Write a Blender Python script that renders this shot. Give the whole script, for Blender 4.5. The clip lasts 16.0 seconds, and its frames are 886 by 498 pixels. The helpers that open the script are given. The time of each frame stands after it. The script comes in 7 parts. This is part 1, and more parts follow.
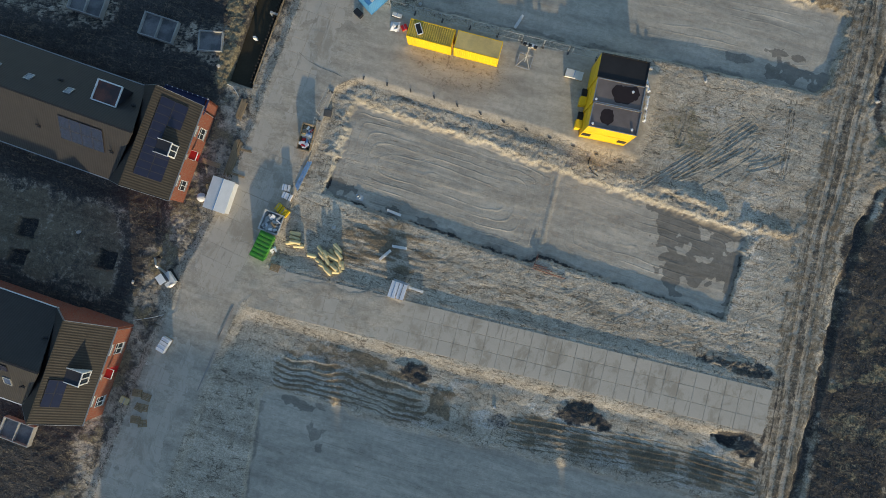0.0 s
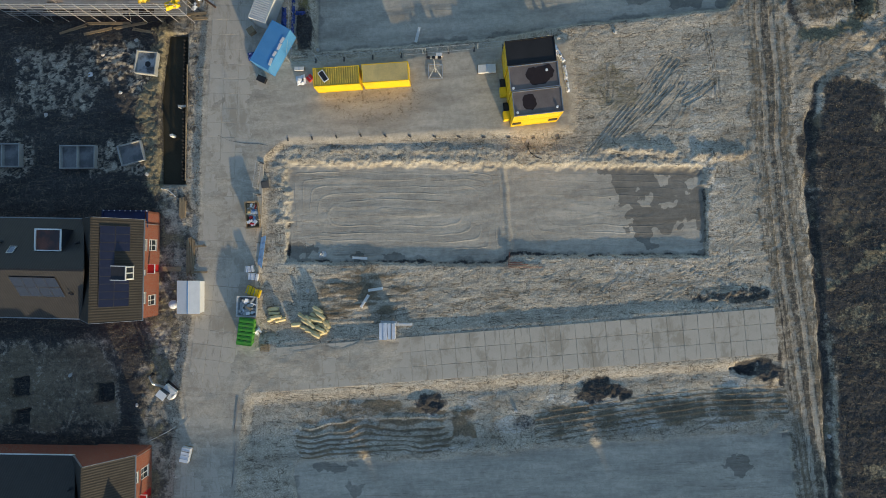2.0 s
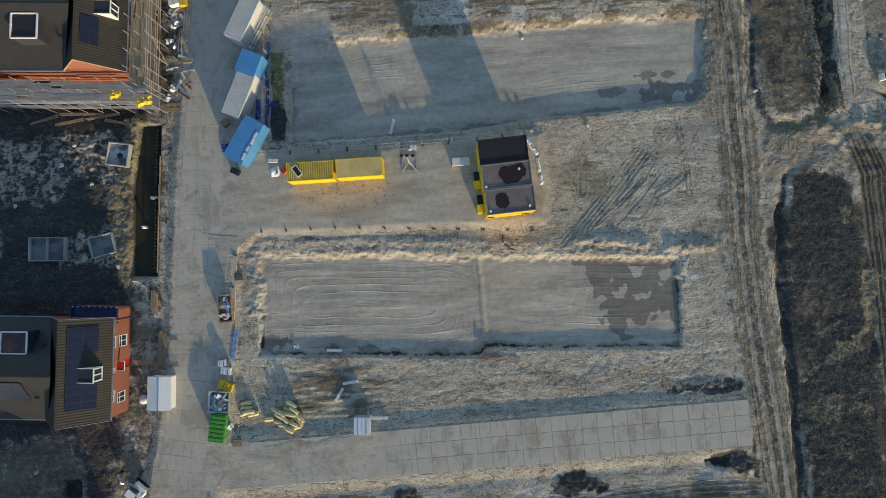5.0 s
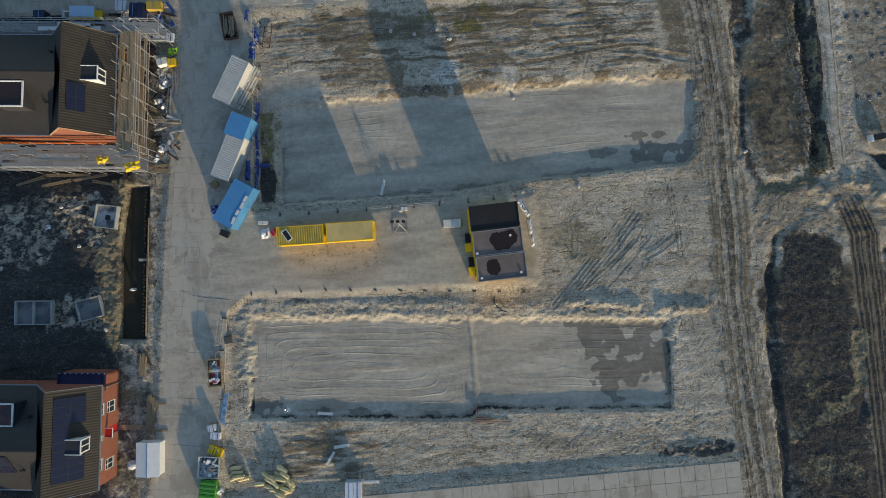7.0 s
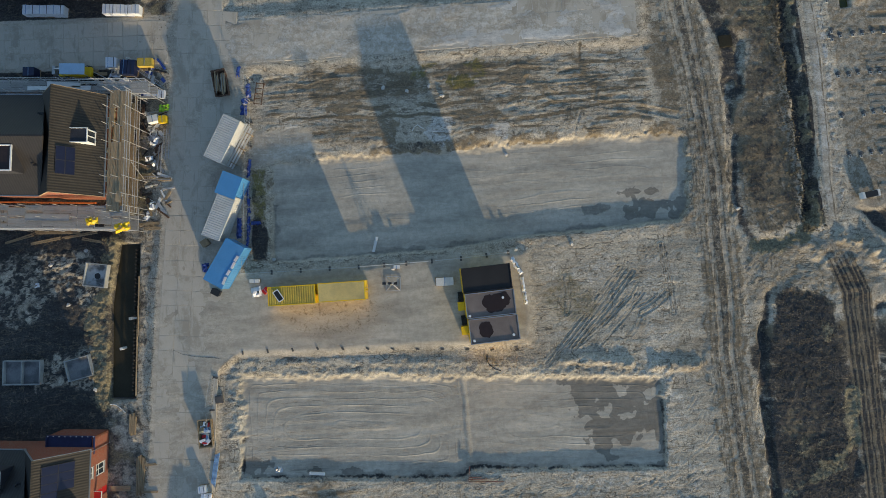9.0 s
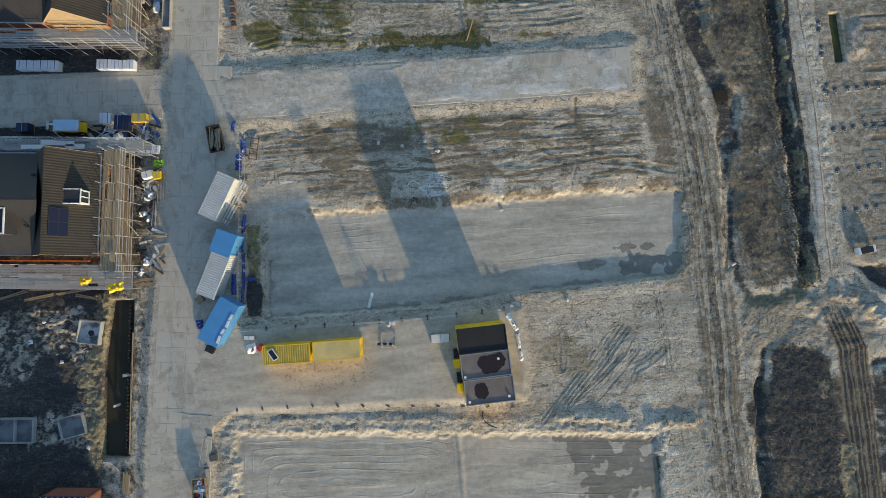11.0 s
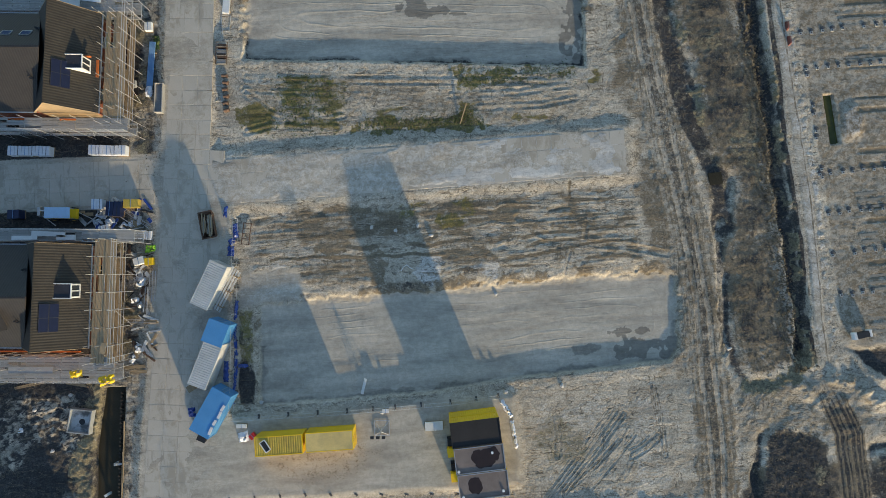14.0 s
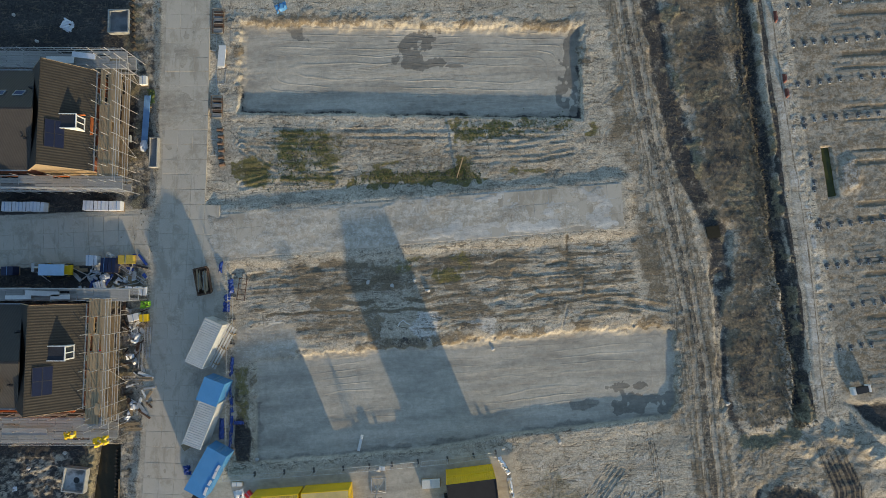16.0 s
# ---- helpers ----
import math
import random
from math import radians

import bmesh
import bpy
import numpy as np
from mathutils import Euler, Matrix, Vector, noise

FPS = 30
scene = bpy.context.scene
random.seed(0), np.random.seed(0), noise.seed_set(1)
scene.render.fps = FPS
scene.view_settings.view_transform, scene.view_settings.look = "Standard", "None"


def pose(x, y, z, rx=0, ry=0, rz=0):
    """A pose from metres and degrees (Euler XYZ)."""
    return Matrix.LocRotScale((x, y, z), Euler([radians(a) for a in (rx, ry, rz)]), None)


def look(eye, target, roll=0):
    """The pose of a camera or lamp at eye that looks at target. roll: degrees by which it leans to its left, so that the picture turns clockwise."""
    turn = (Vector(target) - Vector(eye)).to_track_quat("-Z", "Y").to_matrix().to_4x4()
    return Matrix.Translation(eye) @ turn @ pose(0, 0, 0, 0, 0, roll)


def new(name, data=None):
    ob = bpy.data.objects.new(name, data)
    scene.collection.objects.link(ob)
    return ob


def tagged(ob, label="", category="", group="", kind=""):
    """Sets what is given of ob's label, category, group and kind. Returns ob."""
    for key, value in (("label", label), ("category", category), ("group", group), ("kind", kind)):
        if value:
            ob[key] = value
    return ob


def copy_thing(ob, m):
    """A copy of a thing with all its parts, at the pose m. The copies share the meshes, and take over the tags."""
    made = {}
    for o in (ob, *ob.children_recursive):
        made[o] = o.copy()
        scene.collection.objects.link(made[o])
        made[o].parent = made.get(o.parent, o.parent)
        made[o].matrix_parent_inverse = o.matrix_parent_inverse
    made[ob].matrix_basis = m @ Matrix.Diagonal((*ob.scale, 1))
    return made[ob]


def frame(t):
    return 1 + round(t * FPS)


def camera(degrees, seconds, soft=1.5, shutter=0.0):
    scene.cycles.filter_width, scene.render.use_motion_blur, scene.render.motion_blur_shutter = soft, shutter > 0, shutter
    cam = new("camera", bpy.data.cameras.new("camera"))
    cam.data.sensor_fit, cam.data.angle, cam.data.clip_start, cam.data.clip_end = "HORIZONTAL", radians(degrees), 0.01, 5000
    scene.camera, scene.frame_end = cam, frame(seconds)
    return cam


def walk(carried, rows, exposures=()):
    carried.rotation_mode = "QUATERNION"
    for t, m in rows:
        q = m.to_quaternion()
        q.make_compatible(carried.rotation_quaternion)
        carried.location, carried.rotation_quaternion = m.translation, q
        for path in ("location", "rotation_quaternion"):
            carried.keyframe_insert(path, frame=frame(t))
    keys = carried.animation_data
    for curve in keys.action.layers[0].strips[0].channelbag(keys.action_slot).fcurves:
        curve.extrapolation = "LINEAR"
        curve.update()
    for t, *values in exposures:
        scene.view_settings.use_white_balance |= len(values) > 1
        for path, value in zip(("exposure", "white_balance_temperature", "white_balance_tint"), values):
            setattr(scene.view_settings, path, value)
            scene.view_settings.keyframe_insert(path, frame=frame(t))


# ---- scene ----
# seconds, place and turn of the drone
cam = camera(80.10, 16.0, soft=0.45)
# seconds, stops, white balance
EXPOSURES = [(t, stops, kelvin, 11.5) for t, stops, kelvin in ((0, 0.23, 6600), (1, 0.19, 6600), (2.5, 0.27, 6600), (4, 0.26, 6600), (7, 0.09, 6600), (8, 0.13, 6600), (9.2, 0.25, 6600), (12, 0.55, 6600), (14, 0.46, 6620), (16, 0.35, 6680))]
PATH = [
    (0, -5.023, -9.149, 70.319, 2.126, 0.994, 15.617),
    (0.5, -2.736, -7.483, 70.349, 0.826, 2.419, 3.253),
    (1, -1.896, -6.489, 70.335, 0.373, 2.476, -0.818),
    (1.5, -1.406, -5.437, 70.316, 0.362, 2.268, -2.235),
    (2, -0.981, -4.033, 70.353, 0.461, 1.905, -2.879),
    (2.5, -0.375, -3.033, 70.276, 0.977, 1.704, -3.161),
    (3, 0.221, -1.216, 70.258, 1.124, 1.480, -3.187),
    (3.5, 0.617, 0.598, 70.260, 1.253, 1.244, -3.162),
    (4, 0.985, 2.533, 70.295, 1.506, 1.086, -3.161),
    (6.5, 2.222, 12.511, 70.360, 1.944, 0.356, -3.332),
    (7, 2.473, 14.563, 70.332, 1.941, 0.222, -3.380),
    (7.5, 2.821, 16.290, 70.320, 2.039, 0.191, -3.407),
    (8, 3.009, 18.092, 70.337, 2.218, 0.059, -3.430),
    (8.5, 3.226, 19.809, 70.308, 2.325, -0.025, -3.446),
    (9, 3.444, 21.758, 70.297, 2.337, -0.133, -3.468),
    (11.5, 4.579, 30.682, 70.422, 2.704, -0.304, -3.486),
    (12, 4.921, 32.406, 70.438, 2.880, -0.246, -3.523),
    (12.5, 5.125, 34.231, 70.488, 2.843, -0.281, -3.545),
    (13, 5.281, 36.207, 70.492, 2.843, -0.345, -3.584),
    (13.5, 5.546, 37.875, 70.494, 2.949, -0.323, -3.604),
    (14, 5.741, 39.866, 70.512, 2.902, -0.340, -3.605),
    (14.5, 5.893, 41.524, 70.512, 3.003, -0.385, -3.650),
    (15, 6.152, 43.367, 70.504, 3.033, -0.385, -3.667),
    (15.5, 6.371, 45.037, 70.542, 3.105, -0.369, -3.679),
    (16, 6.550, 47.019, 70.517, 3.048, -0.406, -3.707),
]
walk(cam, [(t, pose(*rest)) for t, *rest in PATH], EXPOSURES)

# ---- world, sun and exposure ----
SUN_EL, SUN_DIR = radians(8.2), Vector((0.33, -0.944))   # towards the sun, on the ground
world = bpy.data.worlds.new("sky")
scene.world = world
world.use_nodes = True
wn = world.node_tree
sky = wn.nodes.new("ShaderNodeTexSky")
sky.sky_type, sky.sun_disc = "NISHITA", False
sky.sun_elevation, sky.sun_rotation = SUN_EL, math.atan2(SUN_DIR.x, SUN_DIR.y)
sky.air_density, sky.dust_density, sky.ozone_density = 1.0, 0.4, 2.1
wn.links.new(sky.outputs[0], wn.nodes["Background"].inputs[0])
wn.nodes["Background"].inputs[1].default_value = 0.23
sun = new("sun", bpy.data.lights.new("sun", "SUN"))
sun.data.energy, sun.data.angle, sun.data.color = 4.6, radians(0.9), (1.0, 0.81, 0.51)
sun.matrix_world = look((0, 0, 60), Vector((0, 0, 60)) - Vector((SUN_DIR.x * math.cos(SUN_EL), SUN_DIR.y * math.cos(SUN_EL), math.sin(SUN_EL))))


# ---- materials ----
def mat(name, colour, rough=0.8, metal=0.0, var=0.25, scale=1.5, fine=14.0, bump=0.15, stain=None, stain_amt=0.4, per_object=0.0, spec=0.4):
    """A surface with two scales of mottling, fine relief and, if asked, stains and a shift from piece to piece."""
    m = bpy.data.materials.new(name)
    m.use_nodes = True
    n, l = m.node_tree.nodes, m.node_tree.links
    b = n["Principled BSDF"]
    b.inputs["Roughness"].default_value, b.inputs["Metallic"].default_value = rough, metal
    b.inputs["Specular IOR Level"].default_value = spec
    co = n.new("ShaderNodeTexCoord")
    def tex(s, detail=5):
        t = n.new("ShaderNodeTexNoise")
        t.inputs["Scale"].default_value, t.inputs["Detail"].default_value = s, detail
        l.new(co.outputs["Object"], t.inputs["Vector"])
        return t
    big, small = tex(scale), tex(fine, 3)
    add = n.new("ShaderNodeMath"); add.operation = "ADD"
    l.new(big.outputs[0], add.inputs[0]); l.new(small.outputs[0], add.inputs[1])
    last = add.outputs[0]
    if per_object:
        info = n.new("ShaderNodeObjectInfo")
        mul = n.new("ShaderNodeMath"); mul.operation = "MULTIPLY_ADD"
        l.new(info.outputs["Random"], mul.inputs[0]); mul.inputs[1].default_value = per_object; l.new(last, mul.inputs[2])
        last = mul.outputs[0]
    ramp = n.new("ShaderNodeMapRange")
    ramp.inputs[1].default_value, ramp.inputs[2].default_value = 0.6, 1.4 + per_object
    ramp.inputs[3].default_value, ramp.inputs[4].default_value = 1 - var, 1 + var
    l.new(last, ramp.inputs[0])
    mix = n.new("ShaderNodeVectorMath"); mix.operation = "SCALE"
    mix.inputs[0].default_value = colour
    l.new(ramp.outputs[0], mix.inputs["Scale"])
    out = mix.outputs[0]
    if stain:
        st = tex(scale * 0.55, 6)
        r = n.new("ShaderNodeValToRGB")
        r.color_ramp.elements[0].position, r.color_ramp.elements[1].position = 0.48, 0.62
        l.new(st.outputs[0], r.inputs[0])
        k = n.new("ShaderNodeMath"); k.operation = "MULTIPLY"; k.inputs[1].default_value = stain_amt
        l.new(r.outputs[0], k.inputs[0])
        mx = n.new("ShaderNodeMix"); mx.data_type = "RGBA"
        l.new(k.outputs[0], mx.inputs[0]); l.new(out, mx.inputs[6]); mx.inputs[7].default_value = (*stain, 1)
        out = mx.outputs[2]
    l.new(out, b.inputs["Base Color"])
    if bump:
        bp = n.new("ShaderNodeBump")
        bp.inputs["Strength"].default_value, bp.inputs["Distance"].default_value = bump, 0.03
        l.new(small.outputs[0], bp.inputs["Height"])
        l.new(bp.outputs[0], b.inputs["Normal"])
    return m


def waved(name, colour, direction, pitch, depth, rough=0.7, contrast=0.25, cross=0.0, spec=0.14):
    """A mat() with rows pressed into it: roof tiles and ribbed sheet."""
    m = mat(name, colour, rough, var=0.22, scale=0.8, fine=6, bump=0, spec=spec)
    n, l = m.node_tree.nodes, m.node_tree.links
    b = n["Principled BSDF"]
    co = n["Texture Coordinate"]
    heights = None
    for axis, p in ((direction, pitch), ({"X": "Y", "Y": "X", "Z": "X"}[direction], cross)):
        if not p:
            continue
        w = n.new("ShaderNodeTexWave")
        w.wave_type, w.bands_direction, w.wave_profile = "BANDS", axis, "SIN"
        w.inputs["Scale"].default_value = 0.314 / p
        w.inputs["Distortion"].default_value = 0.15
        l.new(co.outputs["Object"], w.inputs["Vector"])
        if heights is None:
            heights = w.outputs["Fac"]
        else:
            a = n.new("ShaderNodeMath"); a.operation = "ADD"
            l.new(heights, a.inputs[0]); l.new(w.outputs["Fac"], a.inputs[1]); heights = a.outputs[0]
    bp = n.new("ShaderNodeBump")
    bp.inputs["Strength"].default_value, bp.inputs["Distance"].default_value = 0.9, depth
    l.new(heights, bp.inputs["Height"]); l.new(bp.outputs[0], b.inputs["Normal"])
    old = b.inputs["Base Color"].links[0].from_socket
    mr = n.new("ShaderNodeMapRange")
    mr.inputs[3].default_value, mr.inputs[4].default_value = 1 + contrast, 1 - contrast
    l.new(heights, mr.inputs[0])
    sc = n.new("ShaderNodeVectorMath"); sc.operation = "SCALE"
    l.new(old, sc.inputs[0]); l.new(mr.outputs[0], sc.inputs["Scale"]); l.new(sc.outputs[0], b.inputs["Base Color"])
    return m


def brickwork(name, c1, c2, mortar):
    m = mat(name, c1, 0.9, bump=0)
    n, l = m.node_tree.nodes, m.node_tree.links
    b = n["Principled BSDF"]
    t = n.new("ShaderNodeTexBrick")
    for key, v in (("Color1", c1), ("Color2", c2), ("Mortar", mortar)):
        t.inputs[key].default_value = (*v, 1)
    t.inputs["Scale"].default_value = 1.0
    t.inputs["Brick Width"].default_value, t.inputs["Row Height"].default_value, t.inputs["Mortar Size"].default_value = 0.22, 0.065, 0.006
    geo = n["Texture Coordinate"]
    sep, com, add = n.new("ShaderNodeSeparateXYZ"), n.new("ShaderNodeCombineXYZ"), n.new("ShaderNodeMath")
    l.new(geo.outputs["Object"], sep.inputs[0]); l.new(sep.outputs[0], add.inputs[0]); l.new(sep.outputs[1], add.inputs[1])
    l.new(add.outputs[0], com.inputs[0]); l.new(sep.outputs[2], com.inputs[1]); l.new(com.outputs[0], t.inputs["Vector"])
    l.new(t.outputs["Color"], b.inputs["Base Color"])
    return m


def glass(name, colour=(0.03, 0.04, 0.05), rough=0.08):
    return mat(name, colour, rough, var=0.3, scale=0.7, bump=0.0, spec=0.6)


def ground_material():
    """Sand, soil, wet sand, moss and pale crust, mixed by the sheet's own soil layers, with grit, clods and scrapes on top."""
    m = bpy.data.materials.new("site_ground")
    m.use_nodes = True
    n, l = m.node_tree.nodes, m.node_tree.links
    b = n["Principled BSDF"]
    co = n.new("ShaderNodeTexCoord")
    def math_node(op, a, c, d=None):
        k = n.new("ShaderNodeMath"); k.operation = op
        for i, v in enumerate((a, c, d)):
            if v is None:
                continue
            if isinstance(v, (int, float)):
                k.inputs[i].default_value = v
            else:
                l.new(v, k.inputs[i])
        return k.outputs[0]
    def spread(src, a, c, lo, hi, smooth=False):
        r = n.new("ShaderNodeMapRange")
        if smooth:
            r.interpolation_type = "SMOOTHSTEP"
        for i, v in enumerate((a, c, lo, hi)):
            r.inputs[1 + i].default_value = v
        l.new(src, r.inputs[0])
        return r.outputs[0]
    def tex(s, detail=6, rough=0.6, warp=0.0, stretch=None, turn=0.0):
        t = n.new("ShaderNodeTexNoise")
        t.inputs["Scale"].default_value, t.inputs["Detail"].default_value, t.inputs["Roughness"].default_value, t.inputs["Distortion"].default_value = s, detail, rough, warp
        if stretch:
            mp = n.new("ShaderNodeMapping"); mp.inputs["Scale"].default_value = (*stretch, 1); mp.inputs["Rotation"].default_value = (0, 0, radians(turn))
            l.new(co.outputs["Object"], mp.inputs[0]); l.new(mp.outputs[0], t.inputs["Vector"])
        else:
            l.new(co.outputs["Object"], t.inputs["Vector"])
        return t.outputs[0]
    def layers(name):
        a = n.new("ShaderNodeAttribute"); a.attribute_name = name
        s = n.new("ShaderNodeSeparateColor"); l.new(a.outputs["Color"], s.inputs[0])
        return (*s.outputs[:3], a.outputs["Alpha"])
    sand, dark, wet_layer, moss = layers("soil")
    pale, mud, dry, smooth = layers("cover")
    ew, ns, fine, phase = layers("marks")
    grit, patch, mid, speck = tex(3.4, 8, 0.8), tex(0.16, 5), tex(1.3, 7, 0.66, 0.4), tex(5.5, 6, 0.78)
    both = math_node("ADD", mid, grit)
    rag = n.new("ShaderNodeMapRange"); rag.clamp = False
    rag.inputs[1].default_value, rag.inputs[2].default_value = 0.75, 1.25
    l.new(both, rag.inputs[0])
    ragged = rag.outputs[0]
    def rough_mask(src, edge=0.5):
        """breaks the border of a layer up with grit"""
        return spread(math_node("MULTIPLY_ADD", ragged, edge, src), 0.28 + edge * 0.5, 0.72 + edge * 0.5, 0, 1, True)
    def blend(fac, a, c):
        x = n.new("ShaderNodeMix"); x.data_type = "RGBA"
        l.new(fac, x.inputs[0])
        for i, v in ((6, a), (7, c)):
            if isinstance(v, tuple): x.inputs[i].default_value = (*v, 1)
            else: l.new(v, x.inputs[i])
        return x.outputs[2]
    def scaled(col, k):
        v = n.new("ShaderNodeVectorMath"); v.operation = "SCALE"
        l.new(col, v.inputs[0]); l.new(k, v.inputs["Scale"])
        return v.outputs[0]
    calm = spread(smooth, 0, 1, 1.0, 0.12)
    col = blend(patch, (0.375, 0.33, 0.26), (0.475, 0.415, 0.325))
    col = blend(math_node("MULTIPLY", smooth, 0.7), col, (0.44, 0.395, 0.325))    # trodden and driven smooth
    # loose ground: damp brown flecks and dry grey-white scabs
    flecks = math_node("MULTIPLY", spread(tex(0.9, 9, 0.74, 0.8), 0.52, 0.62, 0, 0.55, True), calm)
    col = blend(flecks, col, (0.25, 0.205, 0.145))
    scabs = math_node("MULTIPLY", spread(tex(0.7, 9, 0.72, 0.5, (1.0, 1.6), 30), 0.54, 0.62, 0, 0.5, True), calm)
    col = blend(scabs, col, (0.52, 0.475, 0.40))
    col = blend(rough_mask(sand, 0.35), col, (0.43, 0.39, 0.315))           # fresh yellow sand
    col = blend(rough_mask(pale, 0.5), col, (0.50, 0.475, 0.43))            # pale dried crust
    col = blend(rough_mask(mud, 0.7), col, blend(mid, (0.12, 0.095, 0.065), (0.235, 0.19, 0.13)))     # brown mud
    col = blend(rough_mask(moss, 0.6), col, blend(mid, (0.09, 0.085, 0.026), (0.20, 0.165, 0.075)))  # moss and weeds
    col = blend(rough_mask(dark, 0.6), col, blend(grit, (0.016, 0.016, 0.017), (0.088, 0.083, 0.078)))    # dark soil
    col = blend(rough_mask(dry, 0.7), col, blend(speck, (0.11, 0.09, 0.055), (0.33, 0.285, 0.185)))     # withered grass
    # thin cuts where loose ground was dragged, groove shade put into their damp colour
    way = spread(tex(0.22, 3, 0.5), 0.44, 0.54, 0, 1, True)
    one, two = math_node("MULTIPLY", calm, way), math_node("MULTIPLY", calm, math_node("SUBTRACT", 1.0, way))
    def cuts(stretch, turn, width, weight, detail=3):
        line = spread(math_node("ABSOLUTE", math_node("SUBTRACT", tex(1.0, detail, 0.5, 0.5, stretch, turn), 0.5), 0), width * 0.3, width, 1, 0, True)
        broken_up = spread(tex(0.8, 3, 0.6), 0.42, 0.52, 0, 1, True)
        return math_node("MULTIPLY", math_node("MULTIPLY", line, broken_up), weight)
    lines = None
    for stretch, turn, width, weight in (((0.2, 1.0), 38, 0.013, one), ((0.22, 0.9), -24, 0.012, two), ((1.0, 0.22), 12, 0.012, two), ((0.16, 0.8), 4, 0.011, calm), ((0.22, 1.9), 0, 0.024, ew), ((2.6, 0.14), 0, 0.03, ns), ((0.05, 1.6), 0, 0.012, math_node("MULTIPLY", fine, 0.5))):
        c = cuts(stretch, turn, width, weight)
        lines = c if lines is None else math_node("MAXIMUM", lines, c)
    col = blend(math_node("MULTIPLY", lines, 0.85), col, (0.14, 0.118, 0.088))
    # long smears of the blade and of drying, across the site
    col = scaled(col, spread(tex(1.0, 8, 0.68, 0.3, (0.12, 0.5)), 0.35, 0.65, 0.76, 1.2))
    gm = n.new("ShaderNodeMix"); gm.data_type = "FLOAT"
    gm.inputs[2].default_value = 1.0
    l.new(calm, gm.inputs[0]); l.new(spread(math_node("ADD", speck, math_node("MULTIPLY", math_node("SUBTRACT", grit, 0.5), 0.8)), 0.36, 0.64, 0.68, 1.36), gm.inputs[3])
    col = scaled(col, math_node("MULTIPLY", gm.outputs[0], spread(mid, 0.42, 0.58, 0.93, 1.07)))
    wet = rough_mask(wet_layer, 0.35)
    l.new(scaled(col, spread(wet, 0, 1, 1.0, 0.52)), b.inputs["Base Color"])
    l.new(spread(wet, 0, 1, 0.95, 0.45), b.inputs["Roughness"])
    b.inputs["Specular IOR Level"].default_value = 0.2
    # relief in metres
    def scored(src, depth, weight, carry):
        """sharp-backed ridges where the noise turns over"""
        k = math_node("MULTIPLY", math_node("ABSOLUTE", math_node("SUBTRACT", src, 0.5), 0), weight)
        return math_node("MULTIPLY_ADD", k, depth, carry)
    # scrapes lie one way in some stretches and another way in others
    top = math_node("MULTIPLY", math_node("MULTIPLY", speck, calm), 0.022)
    top = math_node("MULTIPLY_ADD", math_node("MULTIPLY", mid, calm), 0.05, top)
    top = scored(tex(1.0, 6, 0.62, 0.7, (0.55, 2.3), 35), 0.07, one, top)
    top = scored(tex(1.0, 6, 0.62, 0.7, (2.1, 0.6), 15), 0.07, two, top)
    # clods of broken soil
    vor = n.new("ShaderNodeTexVoronoi"); vor.inputs["Scale"].default_value = 2.3
    wob = n.new("ShaderNodeVectorMath"); wob.operation = "MULTIPLY_ADD"
    nv = n.new("ShaderNodeTexNoise"); nv.inputs["Scale"].default_value, nv.inputs["Detail"].default_value = 1.7, 4
    l.new(co.outputs["Object"], nv.inputs["Vector"]); l.new(nv.outputs["Color"], wob.inputs[0]); wob.inputs[1].default_value = (0.7, 0.7, 0); l.new(co.outputs["Object"], wob.inputs[2])
    l.new(wob.outputs[0], vor.inputs["Vector"])
    broken = math_node("MULTIPLY", calm, math_node("MAXIMUM", math_node("MAXIMUM", dark, dry), spread(tex(0.35, 4), 0.5, 0.6, 0, 0.5)))
    top = math_node("MULTIPLY_ADD", math_node("MULTIPLY", spread(vor.outputs["Distance"], 0.05, 0.55, 1, 0, True), broken), 0.045, top)
    top = scored(tex(1.0, 5, 0.62, 0.6, (0.4, 2.8)), 0.09, ew, top)
    top = scored(tex(1.0, 5, 0.62, 0.6, (4.5, 0.35)), 0.08, ns, top)
    # cleat prints across the wheel tracks
    w = n.new("ShaderNodeTexWave"); w.wave_type, w.bands_direction = "BANDS", "Y"
    w.inputs["Scale"].default_value, w.inputs["Distortion"].default_value, w.inputs["Detail"].default_value = 0.85, 1.6, 2
    l.new(co.outputs["Object"], w.inputs["Vector"])
    top = math_node("MULTIPLY_ADD", math_node("MULTIPLY", w.outputs["Fac"], ns), 0.007, top)
    top = scored(tex(1.0, 5, 0.62, 0.6, (0.09, 2.3)), 0.05, fine, top)
    # thin ridges left by the grading blade, along rounded loops
    off = math_node("ABSOLUTE", math_node("SUBTRACT", math_node("FRACT", phase, 0), 0.5), 0)
    ridge = spread(off, 0.02, 0.13, 1.0, 0.0, True)
    ridge = math_node("MULTIPLY", math_node("MULTIPLY", ridge, spread(patch, 0.42, 0.62, 0.15, 1)), fine)
    top = math_node("MULTIPLY_ADD", ridge, 0.045, top)
    top = math_node("MULTIPLY_ADD", lines, -0.03, top)
    bp = n.new("ShaderNodeBump"); bp.inputs["Strength"].default_value, bp.inputs["Distance"].default_value = 0.85, 1.0
    l.new(top, bp.inputs["Height"]); l.new(bp.outputs[0], b.inputs["Normal"])
    return m


